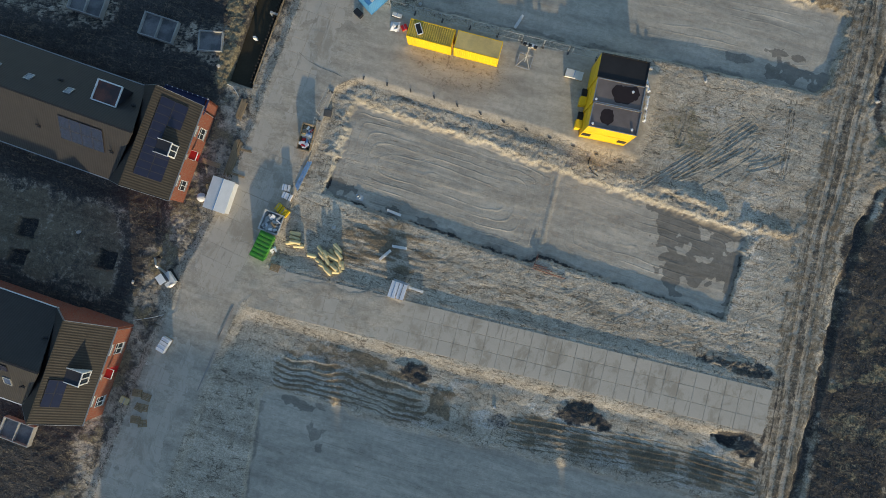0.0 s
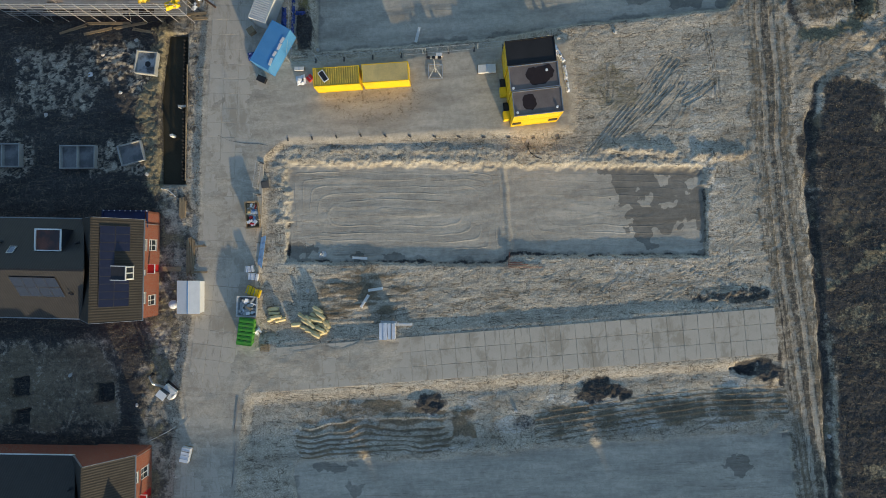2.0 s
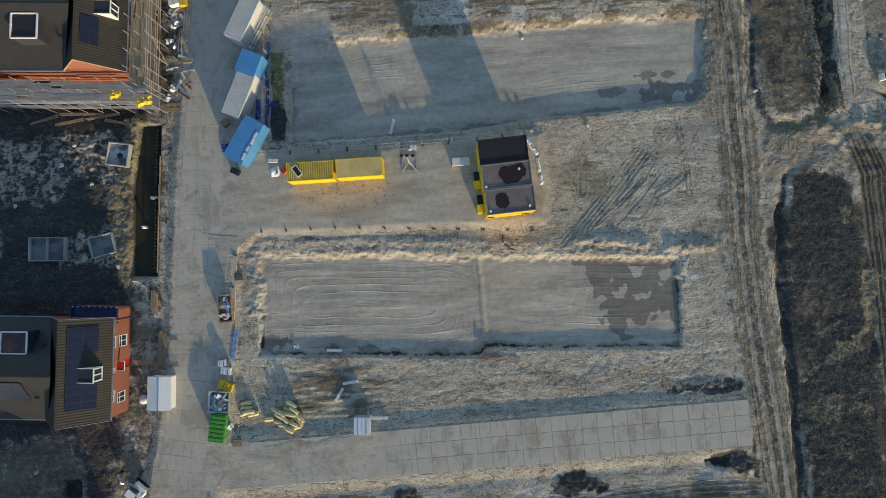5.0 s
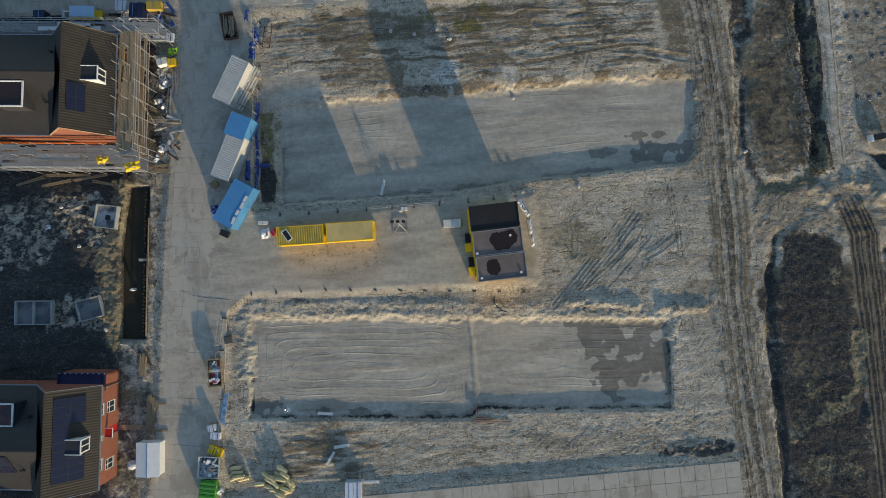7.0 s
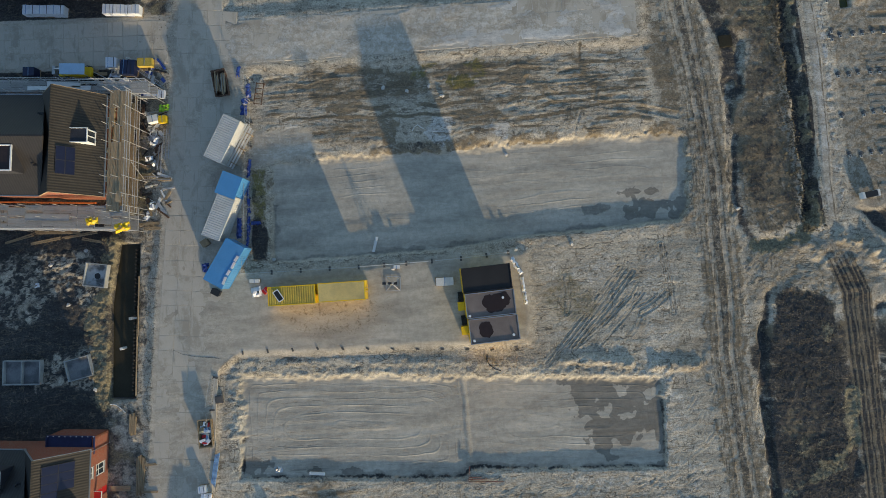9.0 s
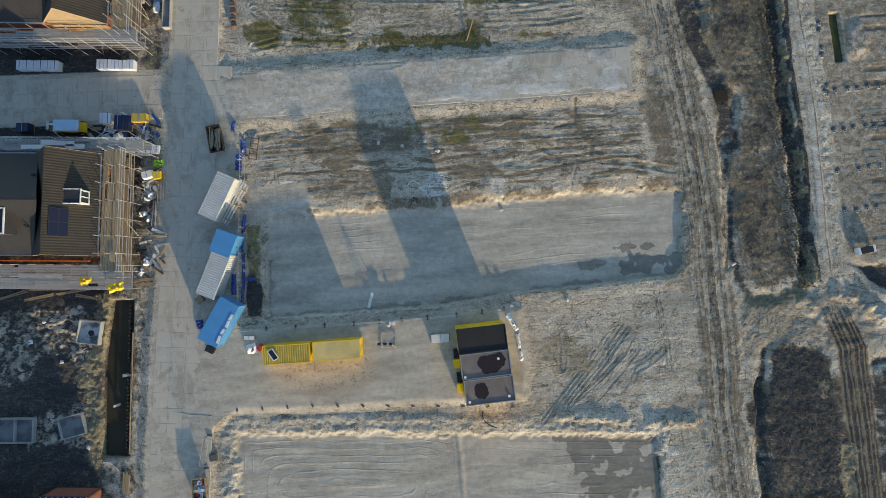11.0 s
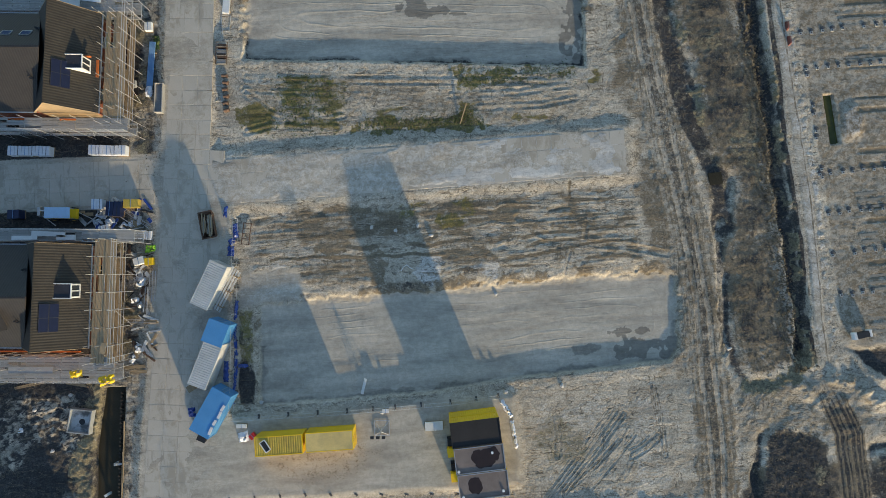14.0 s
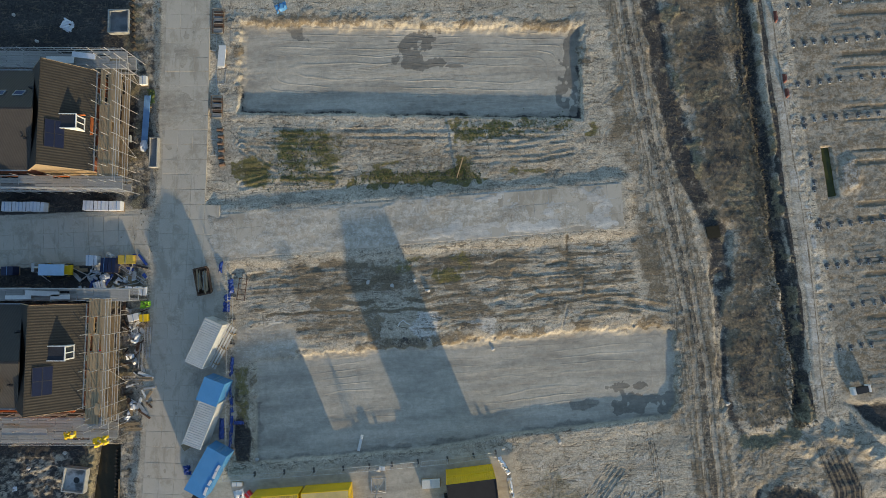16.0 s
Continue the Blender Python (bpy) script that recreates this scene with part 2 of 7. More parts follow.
def slab_material():
    """Worn concrete: each slab a little lighter or darker, with dust and wheel dirt lying on across the joints."""
    m = mat("concrete_slab", (0.47, 0.42, 0.345), 0.85, var=0.10, scale=0.7, fine=5, per_object=0.35)
    n, l = m.node_tree.nodes, m.node_tree.links
    b = n["Principled BSDF"]
    at = n.new("ShaderNodeNewGeometry")
    def noise_at(stretch, detail, rough):
        mp, t = n.new("ShaderNodeMapping"), n.new("ShaderNodeTexNoise")
        mp.inputs["Scale"].default_value = (*stretch, 1)
        t.inputs["Scale"].default_value, t.inputs["Detail"].default_value, t.inputs["Roughness"].default_value, t.inputs["Distortion"].default_value = 1.0, detail, rough, 0.4
        l.new(at.outputs["Position"], mp.inputs[0]); l.new(mp.outputs[0], t.inputs["Vector"])
        return t.outputs[0]
    last = b.inputs["Base Color"].links[0].from_socket
    for src, lo, hi, colour, most in ((noise_at((0.35, 0.22), 8, 0.7), 0.48, 0.62, (0.30, 0.255, 0.19), 0.65), (noise_at((0.5, 0.9), 8, 0.72), 0.55, 0.66, (0.50, 0.46, 0.39), 0.6), (noise_at((1.3, 0.25), 7, 0.7), 0.56, 0.68, (0.24, 0.215, 0.175), 0.55)):
        r = n.new("ShaderNodeMapRange"); r.interpolation_type = "SMOOTHSTEP"
        r.inputs[1].default_value, r.inputs[2].default_value, r.inputs[4].default_value = lo, hi, most
        l.new(src, r.inputs[0])
        x = n.new("ShaderNodeMix"); x.data_type = "RGBA"
        l.new(r.outputs[0], x.inputs[0]); l.new(last, x.inputs[6]); x.inputs[7].default_value = (*colour, 1)
        last = x.outputs[2]
    l.new(last, b.inputs["Base Color"])
    return m


M = dict(
    ground=ground_material(),
    slab=slab_material(),
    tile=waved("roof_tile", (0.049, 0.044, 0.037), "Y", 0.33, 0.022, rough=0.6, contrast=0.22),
    # darker tile for the wings, and for the front roofs' shaded west slopes
    tile_dark=waved("roof_tile_dark", (0.029, 0.027, 0.027), "X", 0.33, 0.008, rough=0.54, contrast=0.15, spec=0.3),
    brick=brickwork("red_brick", (0.30, 0.085, 0.045), (0.25, 0.07, 0.04), (0.25, 0.18, 0.14)),
    white=mat("white_paint", (0.75, 0.75, 0.73), 0.5, var=0.08),
    glass=glass("window_glass"),
    panel=mat("solar_panel", (0.012, 0.014, 0.035), 0.25, var=0.2, bump=0, spec=0.5),
    alu=mat("bare_aluminium", (0.45, 0.46, 0.48), 0.45, 0.6, var=0.15),
    zinc=mat("zinc_gutter", (0.30, 0.32, 0.34), 0.5, 0.5, var=0.2),
    felt=mat("roof_felt", (0.030, 0.032, 0.040), 0.85, var=0.4, scale=0.6),
    navyfelt=mat("navy_roofing", (0.018, 0.026, 0.085), 0.6, var=0.35, scale=0.8),
    yellow=mat("yellow_paint", (0.80, 0.52, 0.015), 0.45, var=0.12, scale=0.7, stain=(0.42, 0.28, 0.04), stain_amt=0.3),
    yellowroof=mat("weathered_yellow_sheet", (0.52, 0.37, 0.06), 0.7, var=0.3, scale=0.5, stain=(0.20, 0.15, 0.05), stain_amt=0.7),
    sandsheet=mat("sand_tarpaulin", (0.66, 0.48, 0.18), 0.8, var=0.2, scale=0.6, stain=(0.28, 0.22, 0.11), stain_amt=0.5),
    blue=mat("blue_paint", (0.07, 0.25, 0.50), 0.45, var=0.15, scale=0.6, stain=(0.10, 0.26, 0.45), stain_amt=0.4),
    bluesheet=mat("blue_plastic_sheet", (0.02, 0.055, 0.24), 0.4, var=0.3, scale=3),
    whitesheet=mat("pale_painted_sheet", (0.52, 0.52, 0.50), 0.55, var=0.15, scale=0.5, stain=(0.33, 0.31, 0.27), stain_amt=0.5),
    cabinroof=mat("brown_bitumen_roof", (0.19, 0.15, 0.13), 0.75, var=0.3, scale=0.5, stain=(0.10, 0.075, 0.065), stain_amt=0.6),
    blackroof=mat("black_bitumen_roof", (0.02, 0.019, 0.02), 0.8, var=0.4, scale=0.6),
    wet=mat("pooled_rain", (0.035, 0.022, 0.018), 0.12, var=0.2, bump=0),
    steel=mat("galvanised_steel", (0.50, 0.50, 0.49), 0.45, 0.5, var=0.2, scale=4),
    board=mat("scaffold_board", (0.34, 0.25, 0.15), 0.85, var=0.35, scale=1.2, fine=9, per_object=0.5),
    wood=mat("weathered_timber", (0.30, 0.22, 0.13), 0.85, var=0.35, scale=2, per_object=0.4),
    rust=mat("rusty_steel", (0.13, 0.075, 0.048), 0.85, 0.2, var=0.35, scale=3),
    concrete=mat("precast_concrete", (0.36, 0.37, 0.36), 0.85, var=0.2, scale=1.0, stain=(0.22, 0.22, 0.21), stain_amt=0.5),
    palewhite=mat("pale_concrete_beam", (0.66, 0.65, 0.62), 0.8, var=0.1, scale=2),
    foil=mat("white_plastic_wrap", (0.66, 0.68, 0.72), 0.3, var=0.15, scale=2, bump=0.5),
    green=mat("green_paint", (0.07, 0.30, 0.035), 0.5, var=0.25, scale=1.5, stain=(0.16, 0.26, 0.06), stain_amt=0.5),
    red=mat("red_paint", (0.50, 0.02, 0.02), 0.5, var=0.15),
    dullred=mat("faded_red_plastic", (0.17, 0.06, 0.05), 0.7, var=0.3, scale=2, stain=(0.25, 0.2, 0.15), stain_amt=0.4),
    mottled=mat("mottled_concrete", (0.20, 0.20, 0.20), 0.85, var=0.3, scale=1.4, stain=(0.07, 0.075, 0.08), stain_amt=0.7),
    chalk=mat("chalky_concrete", (0.42, 0.43, 0.43), 0.85, var=0.2, scale=1.5, stain=(0.07, 0.07, 0.07), stain_amt=0.9),
    orange=mat("orange_timber", (0.55, 0.14, 0.03), 0.7, var=0.2),
    straw=mat("yellow_insulation", (0.66, 0.55, 0.30), 0.85, var=0.3, scale=3, stain=(0.34, 0.26, 0.11), stain_amt=0.5, per_object=0.5),
    dark=mat("black_plastic", (0.02, 0.02, 0.022), 0.5, var=0.3),
    water=mat("ditch_water", (0.045, 0.038, 0.024), 0.12, var=0.4, scale=0.3, bump=0.02, spec=0.12),
    algae=mat("algae_water", (0.055, 0.055, 0.008), 0.25, var=0.35, scale=0.8),
    darktimber=mat("dark_sheet_pile", (0.05, 0.04, 0.03), 0.85, var=0.4, scale=3),
    stone=mat("field_stone", (0.45, 0.44, 0.42), 0.9, var=0.2, scale=3),
    lime=mat("hi_vis_mesh", (0.30, 0.55, 0.04), 0.7, var=0.3, scale=5),
    bluepipe=mat("blue_pipe", (0.16, 0.30, 0.50), 0.4, var=0.15),
    sheetblue=mat("light_blue_sheet", (0.38, 0.55, 0.72), 0.5, var=0.12),
    scafgrey=mat("grey_deck_board", (0.30, 0.29, 0.27), 0.8, var=0.3, scale=1.2, per_object=0.5),
    rustclay=mat("brown_clay", (0.13, 0.08, 0.055), 0.8, var=0.3, scale=3),
    dryleaf=mat("withered_stalks", (0.15, 0.125, 0.085), 0.9, var=0.5, scale=0.9, fine=3),
    weed=mat("weeds", (0.075, 0.10, 0.028), 0.9, var=0.5, scale=0.9, fine=3),
)


# ---- building helpers ----
class Shape:
    """Gathers boxes, prisms, tubes and quads into one mesh."""
    def __init__(self):
        self.v, self.f = [], []

    def add(self, verts, faces, m=None):
        k = len(self.v)
        self.v += [tuple(m @ Vector(p)) if m is not None else tuple(p) for p in verts]
        self.f += [tuple(i + k for i in f) for f in faces]
        return self

    def box(self, cx, cy, cz, sx, sy, sz, rz=0.0, m=None, taper=1.0):
        """A box by its centre and size; taper narrows the top."""
        v = []
        for z, k in ((-0.5, 1.0), (0.5, taper)):
            v += [(x * sx * k, y * sy * k, z * sz) for x, y in ((-0.5, -0.5), (0.5, -0.5), (0.5, 0.5), (-0.5, 0.5))]
        t = pose(cx, cy, cz, 0, 0, rz)
        return self.add(v, [(3, 2, 1, 0), (4, 5, 6, 7), (0, 1, 5, 4), (1, 2, 6, 5), (2, 3, 7, 6), (3, 0, 4, 7)], m @ t if m is not None else t)

    def beam(self, a, b, w, h):
        """A square bar from a to b."""
        a, b = Vector(a), Vector(b)
        d = b - a
        m = Matrix.Translation((a + b) / 2) @ d.to_track_quat("X", "Z").to_matrix().to_4x4()
        return self.box(0, 0, 0, d.length, w, h, 0, m)

    def tube(self, a, b, r, n=6, r2=None):
        a, b = Vector(a), Vector(b)
        d = b - a
        m = Matrix.Translation(a) @ d.to_track_quat("Z", "Y").to_matrix().to_4x4()
        r2 = r if r2 is None else r2
        v = [(r * math.cos(i * math.tau / n), r * math.sin(i * math.tau / n), 0) for i in range(n)]
        v += [(r2 * math.cos(i * math.tau / n), r2 * math.sin(i * math.tau / n), d.length) for i in range(n)]
        f = [(i, (i + 1) % n, n + (i + 1) % n, n + i) for i in range(n)] + [tuple(range(n))[::-1], tuple(range(n, 2 * n))]
        return self.add(v, f, m)

    def poly(self, pts, thick, up=(0, 0, 1)):
        """A flat polygon with thickness, laid below its points."""
        n, u = len(pts), Vector(up) * thick
        v = [Vector(p) for p in pts] + [Vector(p) - u for p in pts]
        f = [tuple(range(n)), tuple(range(n, 2 * n))[::-1]] + [(i, n + i, n + (i + 1) % n, (i + 1) % n) for i in range(n)]
        return self.add(v, f)

    def ribs(self, x0, x1, y0, y1, z, pitch, h, along="X"):
        """A ribbed sheet whose ribs run across the given axis."""
        lo, hi = (x0, x1) if along == "X" else (y0, y1)
        n = max(2, round((hi - lo) / pitch))
        prof, step = [], (hi - lo) / n
        for i in range(n):
            s = lo + i * step
            prof += [(s, 0), (s + step * 0.3, 0), (s + step * 0.45, h), (s + step * 0.85, h)]
        prof.append((hi, 0))
        v = []
        for s, dz in prof:
            v += [(s, y0, z + dz), (s, y1, z + dz)] if along == "X" else [(x1, s, z + dz), (x0, s, z + dz)]
        return self.add(v, [(2 * i, 2 * i + 2, 2 * i + 3, 2 * i + 1) for i in range(len(prof) - 1)])

    def blob(self, cx, cy, cz, rx, ry, rz, seed, rough=0.2, n=10):
        """A lumpy round body."""
        rnd = random.Random(seed)
        v, f, rows = [(cx, cy, cz + rz)], [], max(3, n // 2)
        for i in range(1, rows):
            a = math.pi * i / rows
            for j in range(n):
                q = math.tau * j / n
                k = 1 + rnd.uniform(-rough, rough)
                v.append((cx + rx * k * math.sin(a) * math.cos(q), cy + ry * k * math.sin(a) * math.sin(q), cz + rz * k * math.cos(a)))
        v.append((cx, cy, cz - rz))
        last = len(v) - 1
        for j in range(n):
            f.append((0, 1 + j, 1 + (j + 1) % n))
            for i in range(rows - 2):
                p = 1 + i * n
                f.append((p + j, p + n + j, p + n + (j + 1) % n, p + (j + 1) % n))
            p = 1 + (rows - 2) * n
            f.append((p + j, last, p + (j + 1) % n))
        return self.add(v, f)

    def mesh(self, name, material, smooth=False):
        me = bpy.data.meshes.new(name)
        me.from_pydata(self.v, [], self.f)
        me.materials.append(material)
        if smooth:
            me.polygons.foreach_set("use_smooth", [True] * len(me.polygons))
        me.update()
        return me


def thing(name, m, label, category, group="", kind=""):
    """An empty at the thing's base, to carry its parts."""
    ob = new(name)
    ob.empty_display_size = 0.3
    ob.matrix_world = m
    return tagged(ob, label, category, group, kind)


def part(name, shape, material, parent, label="", m=None, smooth=False):
    ob = new(name, shape.mesh(name, material, smooth))
    ob.parent = parent
    if m is not None:
        ob.matrix_basis = m
    return tagged(ob, label)


def solid(name, shape, material, m, label, category, group="", kind="", smooth=False):
    """A thing of one single mesh."""
    ob = new(name, shape.mesh(name, material, smooth))
    ob.matrix_world = m
    return tagged(ob, label, category, group, kind)


# ---- the ground ----

def lattice(x, y, cell, seed):
    """Smooth value noise, -1 to 1."""
    table = np.random.default_rng(seed).uniform(-1, 1, (256, 256))
    u, v = x / cell, y / cell
    i, j = np.floor(u).astype(int), np.floor(v).astype(int)
    fu, fv = u - i, v - j
    fu, fv = fu * fu * (3 - 2 * fu), fv * fv * (3 - 2 * fv)
    i0, j0, i1, j1 = i % 256, j % 256, (i + 1) % 256, (j + 1) % 256
    return (table[i0, j0] * (1 - fu) + table[i1, j0] * fu) * (1 - fv) + (table[i0, j1] * (1 - fu) + table[i1, j1] * fu) * fv


def fbm(x, y, cell, seed, octaves=4):
    return sum(lattice(x, y, cell / 2**k, seed + k) * 0.5**k for k in range(octaves))


def step(a, b, x):
    t = np.clip((x - a) / (b - a), 0, 1)
    return t * t * (3 - 2 * t)


def to_line(x, y, pts):
    """Distance to a polyline."""
    best = np.full(x.shape, 1e9)
    for (ax, ay), (bx, by) in zip(pts[:-1], pts[1:]):
        dx, dy = bx - ax, by - ay
        t = np.clip(((x - ax) * dx + (y - ay) * dy) / (dx * dx + dy * dy), 0, 1)
        best = np.minimum(best, np.hypot(x - ax - t * dx, y - ay - t * dy))
    return best


def inside(x, y, pts):
    """Signed distance to a polygon's border, positive inside."""
    d = to_line(x, y, pts + pts[:1])
    odd = np.zeros(x.shape, bool)
    for (ax, ay), (bx, by) in zip(pts, pts[1:] + pts[:1]):
        if ay != by:
            odd ^= ((ay > y) != (by > y)) & (x < (bx - ax) * (y - ay) / (by - ay) + ax)
    return np.where(odd, d, -d)


ROAD_W = [(-60, -43.3), (-33, -41), (-19.4, -39.4), (-8.9, -37.2), (1.8, -36), (10.9, -35.4), (22.5, -34.3), (32.5, -33.2), (43.2, -32.3), (62, -30.3), (85, -28.9), (110, -27.4)]
ROAD_E = [(-60, -35), (-33.3, -32.9), (-21.3, -31.2), (-19, -29.4), (-12.3, -29.2), (1.3, -28.5), (9.7, -27.7), (12.6, -24.4), (21.8, -23.6), (35, -22.7), (50.4, -22.1), (55, -22.6), (57.5, -24.6), (69, -24.2), (85, -23.2), (110, -21.8)]
PITS = dict(
    south=[(-25.7, -30.7), (-4, -31.3), (19.7, -29.8), (34.5, -29.4), (42, -29.4), (42.6, -52), (-23, -52)],
    near=[(-24.0, 9.6), (32.1, 6.0), (31.7, -6.2), (5.9, -4.9), (5.0, -6.0), (-24.7, -4.2)],
    middle=[(-18.7, 37.4), (-12.9, 37.9), (4.4, 38.1), (13.3, 38.5), (35.8, 38.8), (37.6, 37.6), (37.2, 28.0), (35.8, 26.4), (14.8, 25.4), (3.5, 24.3), (-19.3, 24.0)],
    north=[(-18.3, 83.6), (28.1, 80.0), (27.5, 67.2), (-19.4, 71.0)])
DEEP = dict(south=0.38, near=0.36, middle=0.50, north=0.52)
LANE_S = [(-30, -15.6), (39.7, -13.2), (39.7, -19.15), (-30, -21.3)]
LANE_N = [(-24, 57.35), (31.9, 58.2), (31.9, 52.1), (-24, 51.1)]
STREET = [(-80, 59.6), (-31, 58.6), (-31, 51.4), (-80, 52.6)]
YARD = [(-24.2, 22.2), (-5, 22.6), (5, 23.3), (14.3, 23.3), (14.3, 12.2), (-24.6, 12.6)]
TRACK = [(45.8, -60), (44.3, -36.5), (43.0, -20.6), (41.7, -6.1), (40.6, 8.5), (40.9, 14), (40.6, 25), (40.6, 33), (40, 40), (39.3, 46), (37.7, 58), (35.8, 69), (34.6, 81.5), (33, 110)]
HOLES = [(-62.4, -19.3, 1.4), (-50.4, -20.5, 1.3), (-62.3, -23.6, 1.1)]
PLOTS = [[(44.2, 31), (44.8, 25.9), (46, 23.4), (49.2, 23.2), (52.6, 25.1), (52.6, 31), (52.1, 38.4), (51.4, 54.5), (49.8, 67.3), (48.5, 80), (47, 110), (38, 110), (39.6, 80), (40.6, 70.6), (42.7, 62.9), (43.2, 56), (46.5, 51), (45, 45)],
         [(45.7, 3.6), (46.2, 10), (47.5, 16.3), (49.1, 17.6), (54, 16.9), (56.6, 14.6), (56.2, 2.1), (57, -20), (58, -60), (47, -60), (46.2, -30), (46.6, -10)],
         [(61.8, 13), (90, 15), (90, -60), (63, -60), (61.5, -20)]]


def relief(x, y):
    """Height, and the soil layers (sand, dark, wet, moss) and covers (pale, mud, withered) of the whole sheet."""
    def window(x0, x1, y0, y1):
        """the part of the sheet inside a rectangle"""
        c, r = np.searchsorted(x[0], (x0, x1)), np.searchsorted(y[:, 0], (y0, y1))
        return slice(int(r[0]), int(r[1])), slice(int(c[0]), int(c[1]))
    def within(pts, measure, margin, outside):
        """a measure to a polygon or polyline, worked out near it alone"""
        lo, hi = np.min(pts, 0) - margin, np.max(pts, 0) + margin
        k = window(lo[0], hi[0], lo[1], hi[1])
        out = np.full(x.shape, outside)
        out[k] = measure(x[k], y[k], pts)
        return out
    def zone(pts):
        return within(pts, inside, 8, -50.0)
    def along(pts):
        return within(pts, to_line, 8, 50.0)
    def rut(pts, gauge, deep, w=0.17, flat=False, stain=0.0):
        """a wheel's groove with pressed-up edges; flat: as wide as a tyre, with a level floor"""
        nonlocal h
        lo, hi = np.min(pts, 0) - 4, np.max(pts, 0) + 4
        k = window(lo[0], hi[0], lo[1], hi[1])
        px, py = x[k], y[k]
        d = to_line(px + 0.05 * n_mid[k], py + 0.05 * n_mid[k], pts)
        q = np.abs(d - gauge / 2) if gauge else d
        # stain puts the groove's thin shade into the mud colour
        if flat:
            h[k] += 0.36 * deep * (-step(w * 1.2, w * 0.8, q) + 0.8 * np.exp(-((q - 1.5 * w) / (0.35 * w)) ** 2)) * (0.7 + 0.7 * n_mid[k] + 0.3 * n_small[k]).clip(0.1, 1.5)
            mud[k] = np.maximum(mud[k], stain * np.exp(-((q - 1.1 * w) / (0.35 * w)) ** 2))
        else:
            h[k] += 0.5 * deep * (-np.exp(-(q / w) ** 2) + 0.5 * np.exp(-((q - 2 * w) / w) ** 2))
            mud[k] = np.maximum(mud[k], stain * np.exp(-(q / w) ** 2))
    def blotch(layer, cx, cy, rx, ry, k, ragged=0.35):
        """lays an uneven patch into a layer"""
        q = window(cx - 2 * rx - 1, cx + 2 * rx + 1, cy - 2 * ry - 1, cy + 2 * ry + 1)
        r = np.hypot((x[q] - cx) / rx, (y[q] - cy) / ry) + ragged * (n_mid[q] + 0.5 * n_small[q]) + 0.2 * n_big[q]
        layer[q] = np.maximum(layer[q], k * step(1.15, 0.75, r))
    inner = (np.abs(x) < 95) & (y > -75) & (y < 125)
    n_big, n_mid, n_small = fbm(x, y, 9, 11), fbm(x, y, 2.2, 23), fbm(x, y, 0.7, 37, 3)
    wob = 0.5 * fbm(x, y, 2.5, 51, 3)                       # makes edges uneven
    n_grit = fbm(x, y, 0.5, 43, 2)
    streak = lattice(x * 0.16, y + 0.3 * n_big, 0.6, 45) + 0.6 * lattice(x * 0.2, y, 0.33, 47)
    h = -0.32 + 0.05 * n_big + 0.012 * n_mid + 0.006 * n_small + 0.005 * n_grit + 0.012 * streak
    sand, dark, wet, moss = (np.zeros(x.shape) for _ in range(4))
    pale, mud, dry, smooth = (np.zeros(x.shape) for _ in range(4))
    ew, ns, fine = (np.zeros(x.shape) for _ in range(3))
    phase, inpit = np.zeros(x.shape), np.zeros(x.shape)

    # land west of the road: dark soil, a little lower and cloddy
    xw, xe = np.interp(y, *zip(*ROAD_W)), np.interp(y, *zip(*ROAD_E))
    west = step(-1.0, -3.0, x - xw + wob)
    h += west * (0.12 + 0.05 * n_mid + 0.03 * n_small + 0.03 * n_grit)
    dark = np.maximum(dark, west * 0.95 * step(-2.5, -6.5, x - xw + 2 * n_big))
    dark = np.maximum(dark, step(-0.6, -1.8, x - xw + wob) * inner * (0.5 + 0.2 * n_mid + 0.1 * n_small))
    plot = step(-1, 1, zone([(-80, 27), (-42, 27.5), (-42.5, 9), (-80, 9)]) + wob)
    dark = np.maximum(dark, plot)
    h += plot * (0.05 * n_grit + 0.03 * n_small)
    crack = np.minimum(np.abs(fbm(x, y, 1.3, 79, 3)), np.abs(fbm(x, y, 0.7, 81, 2)))
    crust = plot * step(-0.45, 0.15, fbm(x, y, 8, 77, 3)) * (0.25 + 0.75 * step(0.02, 0.16, crack)) * (0.75 + 0.25 * n_small)
    dark *= 1 - 0.72 * crust
    h += 0.05 * crust
    dry = np.maximum(dry, step(2.2, 0.5, along([(-40.0, 28.4), (-41.3, 22), (-42.8, 17.5), (-42.4, 13), (-41.8, 7.5)]) + 1.2 * wob + 0.5 * n_small) * 0.95)
    h += dry * (0.16 * np.abs(n_small) + 0.16 * np.abs(n_mid))
    # levelled back plots between the southern houses, with two dug holes
    back = step(0, 3, zone([(-80, -12), (-47.5, -12), (-46.5, -27), (-80, -27)]) + 2 * wob)
    dark *= 1 - back * (0.6 + 0.25 * n_big); mud = np.maximum(mud, 0.7 * back)
    for hx, hy, hr in HOLES:
        g = step(1.1, 0.8, np.maximum(np.abs(x - hx), np.abs(y - hy)) / hr + 0.2 * n_mid)
        h -= 0.9 * g; dark = np.maximum(dark, g)
    # long strips of withered verge between the road and the houses
    verge = west * step(-7.5, -4, x - xw) * step(-0.1, 0.5, n_mid)
    dry = np.maximum(dry, verge * 0.6)

    # furrowed strips between the pits
    def furrows(x0, x1, y0, y1, amp, seed, lean=0.0, cell=0.75):
        d = np.minimum(np.minimum(x - x0, x1 - x), np.minimum(y - lean * x - y0, y1 - y + lean * x))
        k = step(0, 1.5, d + wob)
        u = fbm(x * 0.07, (y - lean * x) * 1.0 + 0.5 * lattice(x, y, 9, seed + 9), cell, seed, 3)
        nonlocal ew
        ew = np.maximum(ew, k * (1.0 if amp > 0.1 else 0.45))
